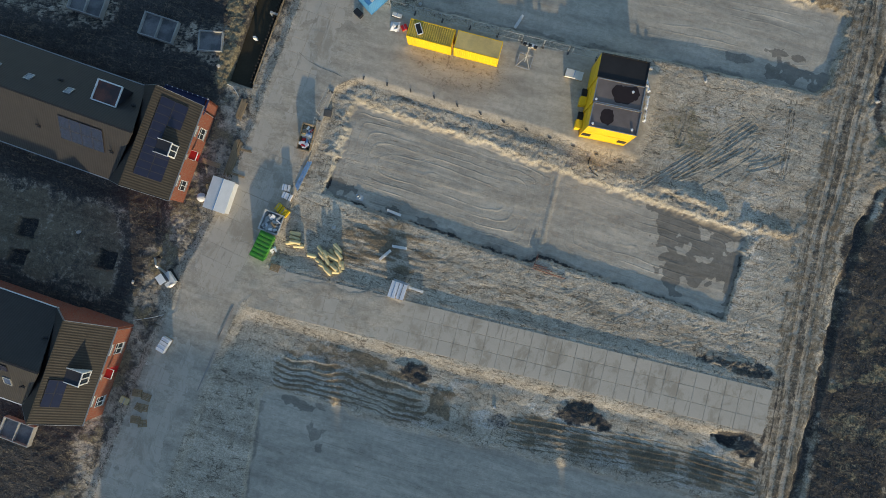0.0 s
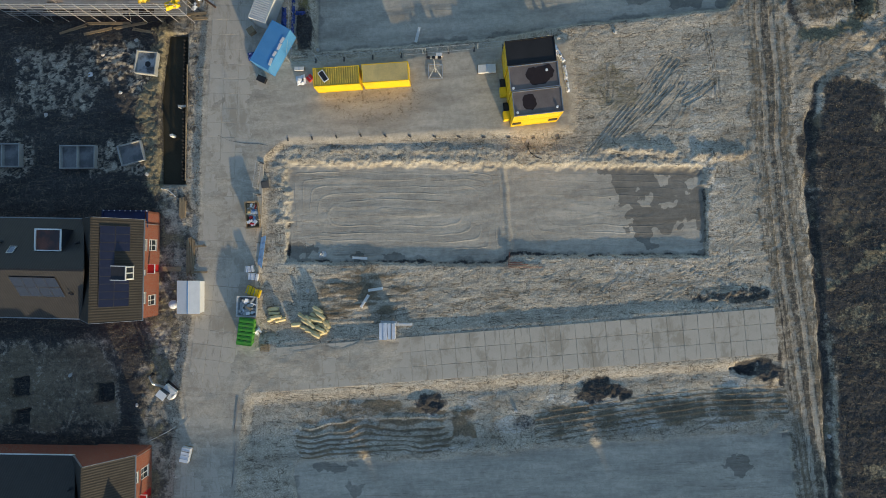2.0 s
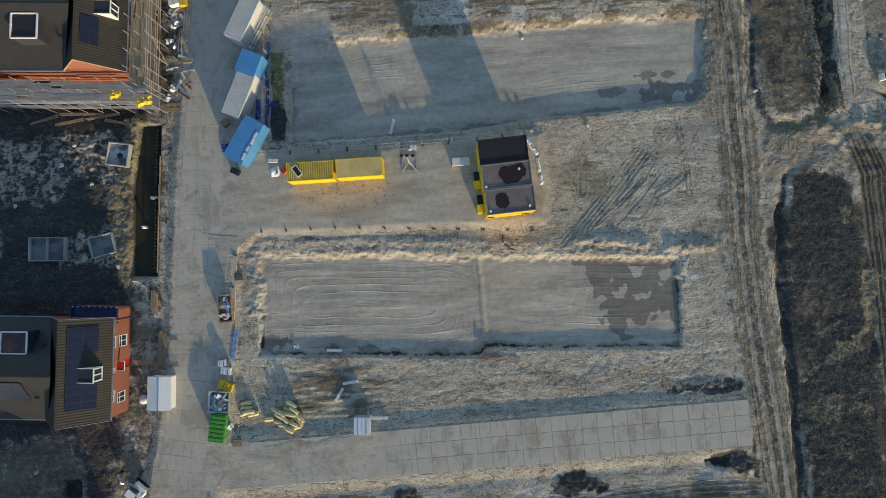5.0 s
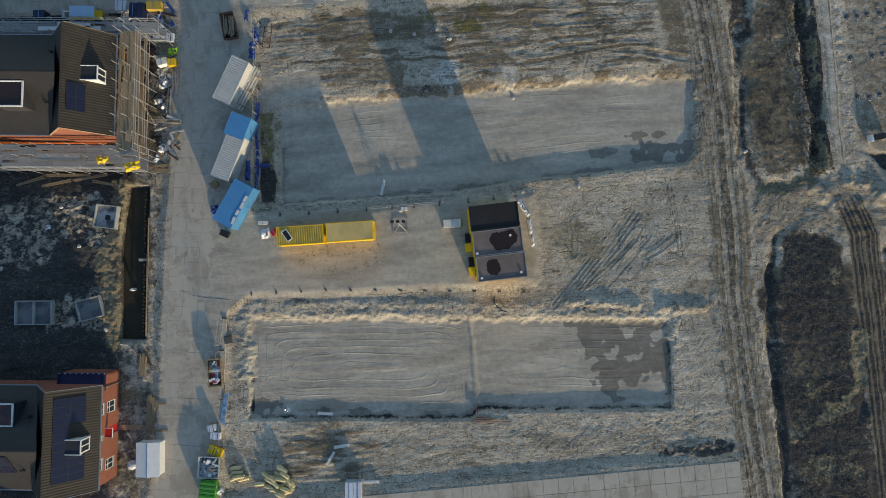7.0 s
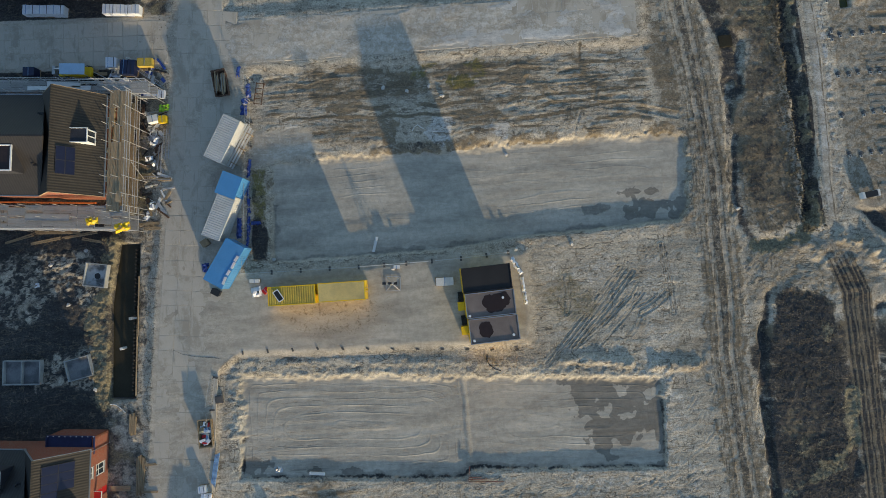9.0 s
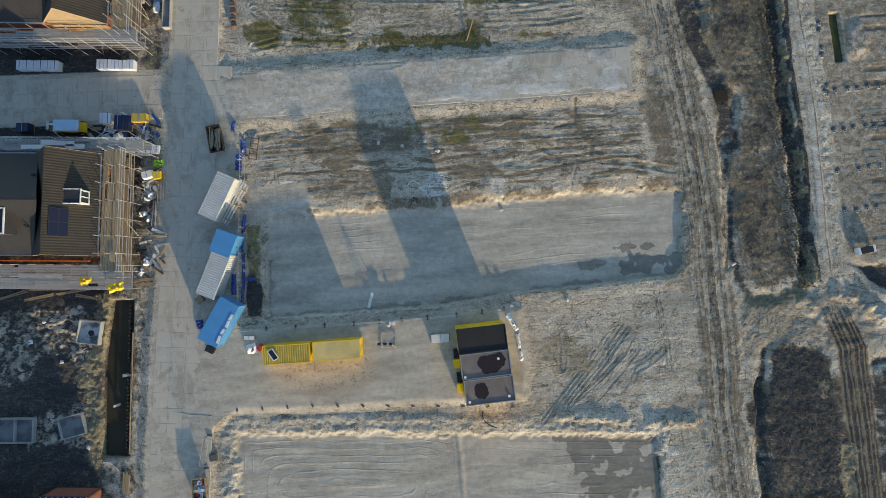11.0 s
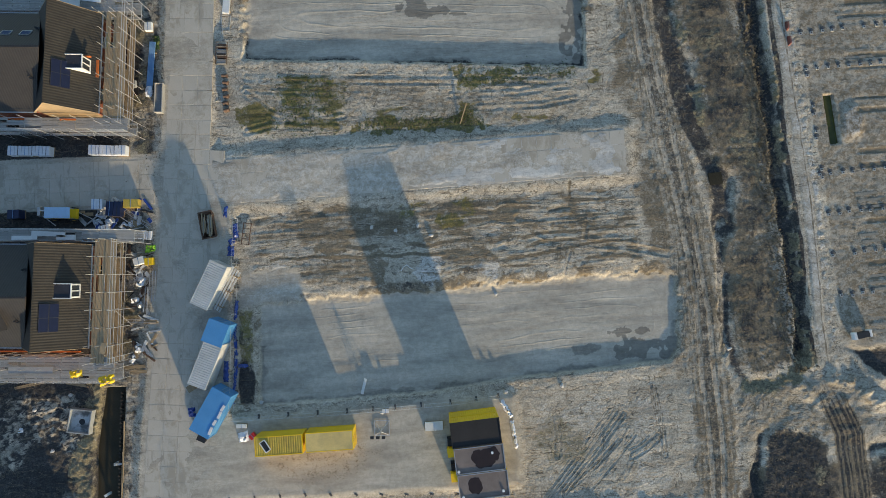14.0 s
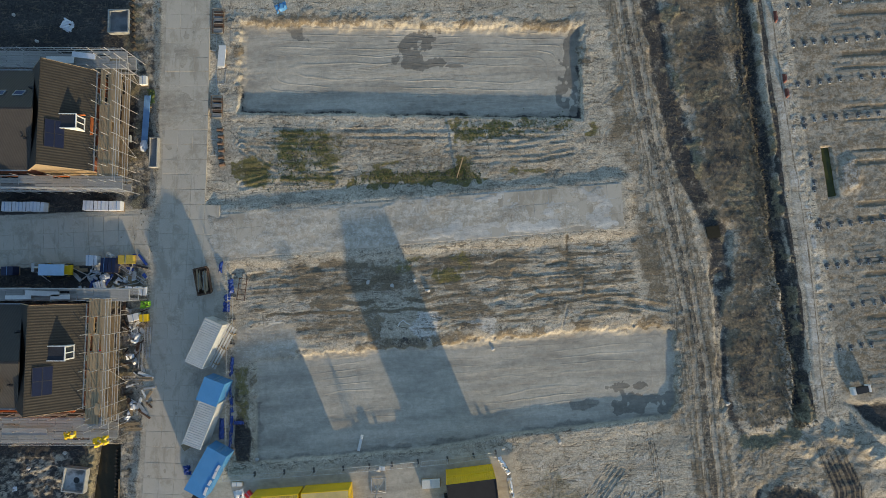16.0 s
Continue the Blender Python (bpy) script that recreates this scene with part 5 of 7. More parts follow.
    if oriel:
        part("flashing", Shape().box(-1.0, dy + 1.05, 5.75, 2.2, 0.12, 0.3, 0, pose(0, 0, 0)).box(0.2, dy, 4.55, 0.3, 2.2, 0.12), M["orange"], d, "orange underlay round the dormer")
    # solar panels
    for c in solar:
        solar_array(h, slope(-RUN + c[0], c[1], RIDGE - c[0] * (RIDGE - EAVE) / RUN, rise, "E") if c[4] == "E" else c[5], c[2], c[3], c[6], c[7])
    if annex:
        a = Shape().box(-3.0, HALF + 1.05, 1.45, 6.0, 0.3, 2.9).box(-0.15, HALF + 0.1, 1.45, 0.3, 2.2, 2.9).box(-5.85, HALF + 0.1, 1.45, 0.3, 2.2, 2.9)
        ann = part("annex", a, M["brick"], h, "flat-roofed brick annex")
        part("annex_roof", Shape().box(-3.2, HALF + 0.1, 2.86, 5.6, 2.2, 0.1), M["navyfelt"], ann, "navy roofing sheet")
        rim = Shape().box(-3.0, HALF + 1.2, 2.95, 6.1, 0.14, 0.22).box(-0.02, HALF + 0.1, 2.95, 0.14, 2.1, 0.22).box(-6.0, HALF + 0.1, 2.95, 0.14, 2.1, 0.22)
        part("annex_rim", rim, M["navyfelt"], ann)
        for i in range(9):
            part("roof_clip", Shape().box(-5.8 + i * 0.72, HALF + 1.2, 3.08, 0.12, 0.12, 0.06), M["white"], ann)
    return h


def on_wing(side, x, off):
    """A frame on a wing slope: origin at x along the wing and off metres from its ridge, measured on plan."""
    z = WRIDGE - off * (WRIDGE - EAVE) / WHALF
    r = math.degrees(math.atan2(WRIDGE - EAVE, WHALF))
    return slope(x, off if side == "N" else -off, z, r, side)


def roof_vent(h, m):
    v = part("roof_vent", Shape().tube((0, 0, -0.1), (0, 0, 0.45), 0.07, 8).tube((0, 0, 0.45), (0, 0, 0.55), 0.13, 8).box(0.02, 0, 0.02, 0.5, 0.45, 0.05), M["dark"], h, "black roof vent", m)
    return v


def skylight(h, m, w=0.8, l=1.0):
    f = Shape()
    for s in (-1, 1):
        f.box(0, s * w / 2, 0.06, l, 0.09, 0.12).box(s * l / 2, 0, 0.06, 0.09, w + 0.09, 0.12)
    s = part("skylight", f, M["zinc"], h, "tilted roof window", m)
    part("pane", Shape().box(0, 0, 0.07, l - 0.1, w - 0.1, 0.03), M["glasssky"], s)


def roof_box(h, side, x, off, w, l, inner, label):
    """A box dormer on a wing slope, with a pale rim round a sunken flat roof."""
    m = on_wing(side, x, off)
    z = m.translation.z
    sgn = 1 if side == "N" else -1
    y0, y1 = m.translation.y, m.translation.y + sgn * l
    b = Shape()
    cy = (y0 + y1) / 2
    for s in (-1, 1):
        b.box(x + s * w / 2, cy, z - 0.95, 0.1, l, 2.0)
    b.box(x, y1, z - 0.95, w, 0.1, 2.0)
    d = part("box_dormer", b, M["felt"], h, label)
    r = Shape()
    for s in (-1, 1):
        r.box(x + s * w / 2, cy, z + 0.1, 0.16, l + 0.1, 0.14)
    r.box(x, y1, z + 0.1, w, 0.16, 0.14).box(x, y0, z + 0.1, w, 0.14, 0.14)
    part("rim", r, M["white"], d)
    part("flat_roof", Shape().box(x, cy, z, w - 0.1, l - 0.1, 0.05), inner, d)


M["glasssky"] = glass("skylight_glass", (0.06, 0.09, 0.16), 0.05)
M["rusty_felt"] = mat("wet_reddish_roof", (0.16, 0.06, 0.04), 0.35, var=0.4, scale=0.7, stain=(0.03, 0.03, 0.035), stain_amt=0.8)
RISE = math.degrees(math.atan2(RIDGE - EAVE, RUN))
FULL = [(0.65, 2.35, 3, 2, "E", None, 1.05, 1.65), (0.65, -0.75, 3, 1, "E", None, 1.03, 1.65), (0.65, -4.55, 4, 2, "E", None, 0.95, 1.65)]
SMALL = [(0.45, -4.2, 2, 2, "E", None, 1.7, 1.0)]
h1 = house(-42.05, -4.1, -3.9, 30.0, "finished red brick house with solar panels and a white dormer", -0.35, FULL, annex=True)
h2 = house(-38.45, 40.1, -3.9, 24.0, "red brick house in scaffolding with brown tiles and a white dormer", 0.7, SMALL, wrapped=True)
h3 = house(-36.25, 69.7, -4.0, 24.0, "red brick house in scaffolding with orange dormer flashing", -0.8, SMALL, wrapped=True, oriel=True)
h0 = house(-44.5, -34.2, -3.0, 26.0, "red brick house with small solar array and white eaves", -0.1, SMALL, white_eave=True)
solar_array(h1, on_wing("S", -13.6, 0.9), 4, 2, 1.45, 1.55)
roof_box(h1, "N", -9.6, 2.3, 3.2, 2.6, M["rusty_felt"], "box dormer with a white rim and a wet reddish roof")
skylight(h1, on_wing("N", -14.2, 2.3)); skylight(h1, on_wing("N", -19.5, 2.3)); skylight(h1, on_wing("N", -24, 2.3))
for hh, xx in ((h1, -6.8), (h1, -16.5), (h2, -6.3), (h3, -6.2), (h0, -6.5)):
    roof_vent(hh, on_wing("S", xx, 2.9) @ pose(0, 0, 0, 0, -36, 0))
    roof_vent(hh, on_wing("N", xx + 0.4, 3.2) @ pose(0, 0, 0, 0, -36, 0))
roof_box(h2, "S", -9.6, 1.0, 3.2, 3.0, M["wet"], "half-built box dormer with a white rim")
skylight(h0, on_wing("S", -8.6, 3.0), 1.0, 1.2); skylight(h0, on_wing("S", -12.6, 3.0), 1.0, 1.2)
solar_array(h0, on_wing("S", -11.0, 0.6), 2, 1, 1.5, 1.0)
skylight(h3, on_wing("N", -6.8, 2.4), 1.2, 0.9); skylight(h3, on_wing("N", -9.2, 2.4), 1.2, 0.9)


# ---- site cabins and containers ----
def container(x, y, z, rz, lx, ly, lz, paint, roof, label, cat="container", doors=True, roof_ribs="X", group="", name="shipping_container"):
    """A ribbed steel box: corner posts, rails, ribbed sides, roof sheet and doors at its +x end."""
    t = thing(name, pose(x, y, z, 0, 0, rz), label, cat, group)
    fr = Shape()
    for sx in (-1, 1):
        for sy in (-1, 1):
            fr.box(sx * (lx / 2 - 0.06), sy * (ly / 2 - 0.06), lz / 2, 0.12, 0.12, lz)
    for zz in (0.08, lz - 0.07):
        for s in (-1, 1):
            fr.box(0, s * (ly / 2 - 0.05), zz, lx - 0.24, 0.10, 0.14).box(s * (lx / 2 - 0.05), 0, zz, 0.10, ly - 0.24, 0.14)
    part("frame", fr, paint, t)
    for s in (-1, 1):
        w = Shape().ribs(-lx / 2 + 0.12, lx / 2 - 0.12, 0.15, lz - 0.14, 0, 0.28, 0.035)
        part("side_wall", w, paint, t, "", pose(0, s * (ly / 2 - 0.06), 0) @ Matrix(((1, 0, 0, 0), (0, 0, s, 0), (0, 1, 0, 0), (0, 0, 0, 1))))
    part("end_wall", Shape().box(-lx / 2 + 0.05, 0, lz / 2, 0.05, ly - 0.24, lz - 0.28), paint, t)
    if doors:
        for s in (-1, 1):
            d = part("door", Shape().box(lx / 2 - 0.04, s * (ly / 4 - 0.03), lz / 2, 0.05, ly / 2 - 0.14, lz - 0.28), paint, t)
            part("lock_bar", Shape().tube((lx / 2 + 0.01, s * 0.25, 0.2), (lx / 2 + 0.01, s * 0.25, lz - 0.2), 0.02), M["steel"], d)
    else:
        part("end_wall", Shape().box(lx / 2 - 0.05, 0, lz / 2, 0.05, ly - 0.24, lz - 0.28), paint, t)
    top = Shape()
    if roof_ribs:
        top.ribs(-lx / 2 + 0.08, lx / 2 - 0.08, -ly / 2 + 0.08, ly / 2 - 0.08, lz - 0.05, 0.30, 0.045, roof_ribs)
    else:
        top.box(0, 0, lz - 0.03, lx - 0.16, ly - 0.16, 0.05)
    part("roof", top, roof, t)
    return t


ycA = container(-15.95, 19.75, 0.03, 0.3, 6.06, 2.44, 2.6, M["yellow"], M["yellowroof"], "yellow steel container with a ribbed weathered roof")
ycB = container(-9.55, 19.85, 0.03, 0.3, 6.06, 2.44, 2.6, M["yellow"], M["sandsheet"], "yellow steel container with a sand-coloured roof", roof_ribs="")
S0 = pose(9.55, 12.55, 0.0, 0, 0, 3.2)
for k, (roofm, lab) in enumerate(((M["cabinroof"], "yellow site cabin with a brown bitumen roof"), (M["cabinroof"], "yellow site cabin with a rain-stained brown roof"), (M["blackroof"], "yellow site cabin with a black bitumen roof"))):
    for lvl in (0, 1):
        p = (S0 @ Vector((0.0 - 0.10 * k, 1.6 + 3.17 * k, 0.05 + 2.58 * lvl)))
        c = container(p.x, p.y, p.z, 3.2, 6.1, 3.1, 2.56, M["yellow"], roofm, lab, "cabin", False, "", "stacked yellow site cabins", "site_cabin")
        if lvl:
            rim = Shape()
            for s in (-1, 1):
                rim.box(0, s * 1.5, 2.6, 6.1, 0.10, 0.10).box(s * 3.0, 0, 2.6, 0.10, 3.0, 0.10)
            part("roof_rim", rim, M["zinc"] if k < 2 else M["dark"], c)
            if k < 2:
                for bx, by in (((-2.6, -1.1), (2.3, -0.9)) if k == 0 else ((1.6, 0.6), (-2.7, -1.2))):
                    part("roof_cap", Shape().tube((bx, by, 2.55), (bx, by, 2.7), 0.16, 10), M["white"], c)
                pool = Shape()
                rnd = random.Random(4 + k)
                blobs = [(-1.0, 0.1, 0.85, 1.05)] if k == 0 else [(-0.2, 0.3, 0.8, 0.9), (0.9, 0.1, 1.2, 1.1), (1.6, 0.4, 0.9, 0.9), (0.1, -0.5, 0.7, 0.6)]
                for q, (bx, by, rx, ry) in enumerate(blobs):
                    n = 20
                    ring = [(bx + rx * (1 + rnd.uniform(-0.12, 0.12)) * math.cos(i * math.tau / n), by + ry * (1 + rnd.uniform(-0.12, 0.12)) * math.sin(i * math.tau / n), 2.562 + 0.004 * q) for i in range(n)]
                    pool.add(ring, [tuple(range(n))])
                part("rain_pool", pool, M["wet"], c, "dark rain pooled on the roof")
        if k == 0 and lvl == 0:
            for wx in (-2.4, 2.3):
                part("window", Shape().box(wx, -1.56, 1.5, 1.1, 0.06, 0.9), M["dark"], c, "dark shuttered window")
        if k < 2 and lvl == 0:
            part("step_box", Shape().box(-3.5, -0.2, 0.55, 0.85, 1.1, 1.1), M["yellow"], c, "yellow steel entrance landing")
            part("stair", Shape().box(-3.4, 0.9, 0.25, 0.7, 0.8, 0.5).box(-3.4, 1.5, 0.12, 0.7, 0.4, 0.25), M["dark"], c)


# ---- concrete slabs ----
def slab_mesh(w, l, t=0.14, b=0.018):
    """One slab with broken arrises, its top at zero."""
    s = Shape()
    v = [(sx * (w / 2 - k), sy * (l / 2 - k), z) for z, k in ((-t, 0), (-b, 0), (0, b)) for sx, sy in ((-1, -1), (1, -1), (1, 1), (-1, 1))]
    f = [(8, 9, 10, 11)]
    for a in (0, 4):
        f += [(a + i, a + (i + 1) % 4, a + 4 + (i + 1) % 4, a + 4 + i) for i in range(4)]
    return s.add(v, f).mesh("slab", M["slab"])


SLAB = slab_mesh(1.955, 1.955)


def pave(owner, places, keep):
    """Slabs as parts of owner; those past the first `keep` are joined into one."""
    rnd = random.Random(len(places))
    rest = Shape()
    for i, (x, y, a) in enumerate(places):
        m = pose(x, y, 0.012 + rnd.uniform(-0.006, 0.006), rnd.uniform(-0.12, 0.12), rnd.uniform(-0.12, 0.12), a + rnd.uniform(-0.25, 0.25))
        if i < keep:
            ob = new("slab", SLAB)
            ob.parent, ob.matrix_basis = owner, m
        else:
            rest.add([v.co for v in SLAB.vertices], [tuple(p.vertices) for p in SLAB.polygons], m)
    if rest.v:
        tagged(part("slabs", rest, M["slab"], owner), kind="stuff")


def centre_of(y):
    return float(np.interp(y, *zip(*ROAD_W)))


road = thing("road", pose(0, 0, 0), "site road of square concrete slabs dusted with sand", "road", kind="structure")
places, yy = [], -55.0
while yy < 98:
    a = math.degrees(math.atan2(centre_of(yy + 9) - centre_of(yy - 9), 18))
    x0 = sum(centre_of(yy + d) for d in (-8, -4, 0, 4, 8)) / 5
    for k in range(4):
        if not (k == 3 and (yy < -22 or yy > 60)):
            s = 1.5 + 2.0 * k
            places.append((x0 + s * math.cos(radians(a)), yy - s * math.sin(radians(a)), -a))
    yy += 2.0 * math.cos(radians(a))
places.sort(key=lambda p: abs(p[1] - 20))
pave(road, places, 300)
lane = thing("lane", pose(0, 0, 0), "lane of pale square concrete slabs, half under sand", "road", kind="structure")
a = math.degrees(math.atan2(2.4, 69.7))
pave(lane, [(39.6 - (i + 0.5) * 2.0 * math.cos(radians(a)) + (j + 0.5) * 2.0 * math.sin(radians(a)), -13.2 - (i + 0.5) * 2 * math.sin(radians(a)) - (j + 0.5) * 2 * math.cos(radians(a)), a) for i in range(33) for j in range(3)], 300)
lane2 = thing("lane", pose(0, 0, 0), "lane of concrete slabs mostly covered with trodden sand", "road", kind="structure")
a = 0.9
pave(lane2, [(31.9 - (i + 0.5) * 2.0, 58.1 - (i + 0.5) * 2 * 0.0155 - (j + 0.5) * 2.0, a) for i in range(27) for j in range(3)], 300)
street = thing("road", pose(0, 0, 0), "side street of concrete slabs between the houses", "road", kind="structure")
pave(street, [(-31.8 - (i + 0.5) * 2.0, 57.9 + (i + 0.5) * 2 * 0.022 - (j + 0.5) * 2.0, -1.2) for i in range(22) for j in range(3)], 300)


M["muddy"] = mat("muddy_concrete", (0.25, 0.23, 0.19), 0.9, var=0.3, scale=2, stain=(0.14, 0.12, 0.08), stain_amt=0.7)
M["navy"] = mat("navy_cover", (0.012, 0.02, 0.06), 0.5, var=0.25)

# ---- cabins beside the road ----
container(-24.4, 24.35, 0.05, 58, 6.0, 2.75, 2.6, M["blue"], M["blue"], "blue site cabin with pale patches on its roof", "cabin", True, "", "cabins beside the road", "site_cabin")
container(-24.8, 30.5, 0.05, 66, 6.06, 2.44, 2.6, M["whitesheet"], M["whitesheet"], "pale grey container with a ribbed roof", "container", True, "X", "cabins beside the road")
container(-23.3, 34.4, 0.05, 66, 3.0, 2.75, 2.75, M["blue"], M["blue"], "short blue site cabin with a flat roof", "cabin", True, "", "cabins beside the road", "site_cabin")
container(-23.95, 40.55, 0.05, 62.3, 6.06, 2.44, 2.6, M["whitesheet"], M["whitesheet"], "white container with a ribbed roof", "container", True, "X", "cabins beside the road")
B0 = pose(-24.4, 24.35, 0.05, 0, 0, 58)
for i, (x, y, w) in enumerate(((1.3, -1.12, 0.8), (0.35, -1.18, 0.9), (-0.75, -1.1, 0.7), (-1.9, -1.15, 1.0))):
    solid("plastic_sheet", Shape().box(0, 0, 0, w, 0.34, 0.05), M["palewhite"], B0 @ pose(x, y, 2.635 + 0.004 * i, 0, 0, (-3, 4, -2, 8)[i]), "white plastic sheet lying on the blue cabin", "plastic sheet", "white sheets on the cabin")
solid("crate", Shape().box(0, 0, 0.35, 0.9, 0.8, 0.7).box(0, 0, 0.73, 1.0, 0.9, 0.06), M["wood"], pose(-27.6, 27.3, 0.02, 0, 0, 30), "brown wooden crate beside a pale container", "crate")
solid("crate", Shape().box(0, 0, 0.3, 1.1, 0.7, 0.6).box(0, 0, 0.63, 1.2, 0.8, 0.06), M["dark"], pose(-26.5, 20.7, 0.02, 0, 0, -28), "black plastic crate beside the blue cabin", "crate")
stackb = thing("sheet_stack", pose(-22.5, 39.7, 0.02, 0, 0, 59.3), "stack of long white profiled sheets leaning on timber", "stack")
for i in range(4):
    part("sheet", Shape().box(0.1 * i, -0.5 + 0.33 * i, 0.95 - 0.12 * (3 - i), 5.9, 0.22, 0.06), M["palewhite"] if i % 2 else M["whitesheet"], stackb)
for i in (-1, 0, 1):
    part("bearer", Shape().box(i * 2.2, 0, 0.42, 0.12, 1.4, 0.84), M["wood"], stackb)


# ---- crumpled plastic, bags and rolls ----
def crumple(name, x, y, w, l, h, rz, material, seed, label, cat="plastic sheet", z=None):
    s = Shape()
    rnd = random.Random(seed)
    nx, ny = max(3, int(w / 0.22)), max(3, int(l / 0.22))
    for j in range(ny + 1):
        for i in range(nx + 1):
            edge = min(i, nx - i, j, ny - j)
            s.v.append(((i / nx - 0.5) * w + rnd.uniform(-0.08, 0.08), (j / ny - 0.5) * l + rnd.uniform(-0.08, 0.08), 0.02 + (rnd.uniform(0.15, 1) * h if edge else 0)))
    for j in range(ny):
        for i in range(nx):
            if rnd.random() < 0.93:
                k = j * (nx + 1) + i
                s.f.append((k, k + 1, k + nx + 2, k + nx + 1))
    return solid(name, s, material, pose(x, y, level(x, y) if z is None else z, 0, 0, rz), label, cat)


for i, (x, y, w, l) in enumerate(((-22.3, 26.5, 0.5, 3.6), (-22.0, 30.0, 0.6, 3.4), (-21.9, 33.4, 0.5, 3.0), (-21.6, 37.0, 0.6, 2.6), (-23.2, 29.0, 0.9, 2.8), (-21.3, 47.6, 0.8, 2.0), (-21.9, 45.4, 0.9, 2.4), (-20.9, 29.6, 1.6, 0.5), (-27.9, 24.0, 1.0, 1.2), (-22.4, 50.2, 0.5, 1.6))):
    crumple("plastic_sheet", x, y, w * (0.75 if l > 2.5 else 1), l, 0.4, -8 + 5 * (i % 3), M["bluesheet"], 60 + i, "crumpled blue plastic sheeting on the ground")
crumple("plastic_sheet", -12.8, 85.4, 1.6, 1.2, 0.4, 20, M["blue"], 91, "light blue plastic sheet at the pit's edge")
crumple("plastic_sheet", 14.2, 18.4, 0.5, 3.6, 0.2, 6, M["foil"], 93, "torn white plastic strip beside the cabins")
crumple("plastic_sheet", 13.4, 21.8, 0.6, 2.6, 0.2, 28, M["foil"], 94, "torn white plastic strip beside the cabins")
crumple("plastic_bag", -19.7, -3.2, 1.0, 0.8, 0.35, 10, M["steel"], 95, "crumpled grey plastic bag in the pit")
crumple("plastic_bag", -28.9, -13.2, 0.9, 0.8, 0.3, 40, M["foil"], 96, "white plastic bag beside the green skip")
crumple("net_bag", -21.3, 20.4, 1.3, 1.3, 0.5, 10, M["foil"], 97, "white netting heaped beside a yellow container")
crumple("tarpaulin", -40.0, 30.6, 1.5, 0.9, 0.4, 5, M["yellow"], 98, "yellow tarpaulin thrown over scaffold boards", z=4.25)
crumple("tarpaulin", -36.2, 29.6, 2.0, 1.1, 0.5, 12, M["yellow"], 99, "yellow tarpaulin thrown over scaffold boards", z=4.25)


def insulation_roll(x, y, z, rz, tilt, length, seed):
    rnd = random.Random(seed)
    s, n, r = Shape(), 8, 0.27
    rings = [(-0.5, 0.6), (-0.42, 0.98), (-0.1, 1.0 + rnd.uniform(-0.08, 0.08)), (0.2, 1.0 + rnd.uniform(-0.08, 0.08)), (0.43, 0.95), (0.5, 0.62)]
    for u, k in rings:
        s.v += [(u * length, r * k * math.cos(i * math.tau / n), r * k * math.sin(i * math.tau / n)) for i in range(n)]
    for q in range(len(rings) - 1):
        s.f += [(q * n + i, q * n + (i + 1) % n, q * n + n + (i + 1) % n, q * n + n + i) for i in range(n)]
    s.f += [tuple(range(n)), tuple(range(len(s.v) - n, len(s.v)))[::-1]]
    return solid("insulation_roll", s, M["straw"], pose(x, y, z, 0, tilt, rz), "yellow insulation roll in a loose heap on sand", "insulation roll", "heaped insulation rolls", smooth=True)


rnd = random.Random(12)
ROLLS = [(-24.0, -12.6, 2), (-22.9, -11.3, -42), (-22.4, -12.2, -35), (-22.6, -13.2, -20), (-21.9, -13.7, -8), (-21.1, -14.0, -18), (-20.9, -13.1, 4), (-20.6, -12.2, -6), (-21.5, -12.6, -48),
         (-20.4, -10.6, -28), (-20.9, -11.3, -36), (-19.9, -11.2, -38), (-19.5, -12.4, -62), (-19.3, -13.3, -58), (-20.1, -13.5, -25), (-20.0, -14.2, 12), (-21.9, -11.7, -50), (-20.5, -11.9, -14), (-19.0, -12.8, -70), (-21.2, -11.9, -30), (-20.8, -14.4, -30), (-19.8, -12.9, -40), (-20.3, -10.2, -35)]
for i, (x, y, a) in enumerate(ROLLS):
    x, y = -21.2 + (x + 21.2) * 0.86, -12.4 + (y + 12.4) * 0.8
    insulation_roll(x, y, level(x, y) + 0.22 + (0.4 if i in (8, 14, 16, 17, 11, 20, 22) else 0), a, 0, rnd.uniform(1.2, 1.6), i)
for i, (x, y, a) in enumerate(((-26.6, -10.3, 2), (-26.5, -10.9, -6), (-26.2, -11.4, 4), (-25.7, -11.8, 12), (-26.8, -11.6, 20))):
    insulation_roll(x, y, level(x, y) + 0.22 + (0.3 if i == 2 else 0), a, 0, 1.5, 40 + i)


# ---- beams and planks lying about ----
def white_beam(a, b):
    a, b = Vector((*a, 0)), Vector((*b, 0))
    c = (a + b) / 2
    s = Shape().box(0, 0, 0.13, (b - a).length, 0.36, 0.26)
    for i in (-1, 0, 1):
        s.box(i * 0.55, 0, 0.275, 0.3, 0.10, 0.03)
    solid("concrete_beam", s, M["palewhite"], pose(c.x, c.y, level(c.x, c.y), 0, 0, math.degrees(math.atan2(b.y - a.y, b.x - a.x))), "short white concrete beam lying on sand", "beam", "white beams lying about")


for a, b in (((-15.6, -3.9), (-13.6, -4.1)), ((-13.6, -8.4), (-11.6, -8.2)), ((-14.7, -10.6), (-13.6, -9.0)), ((-9.9, -13.1), (-7.9, -13.2)), ((-5.6, 24.8), (-5.0, 26.8))):
    white_beam(a, b)
pipes = thing("pipe_bundle", pose(-27.75, -2.45, 0.02, 0, 0, 79.5), "bundle of long blue plastic pipes beside the road", "pipes")
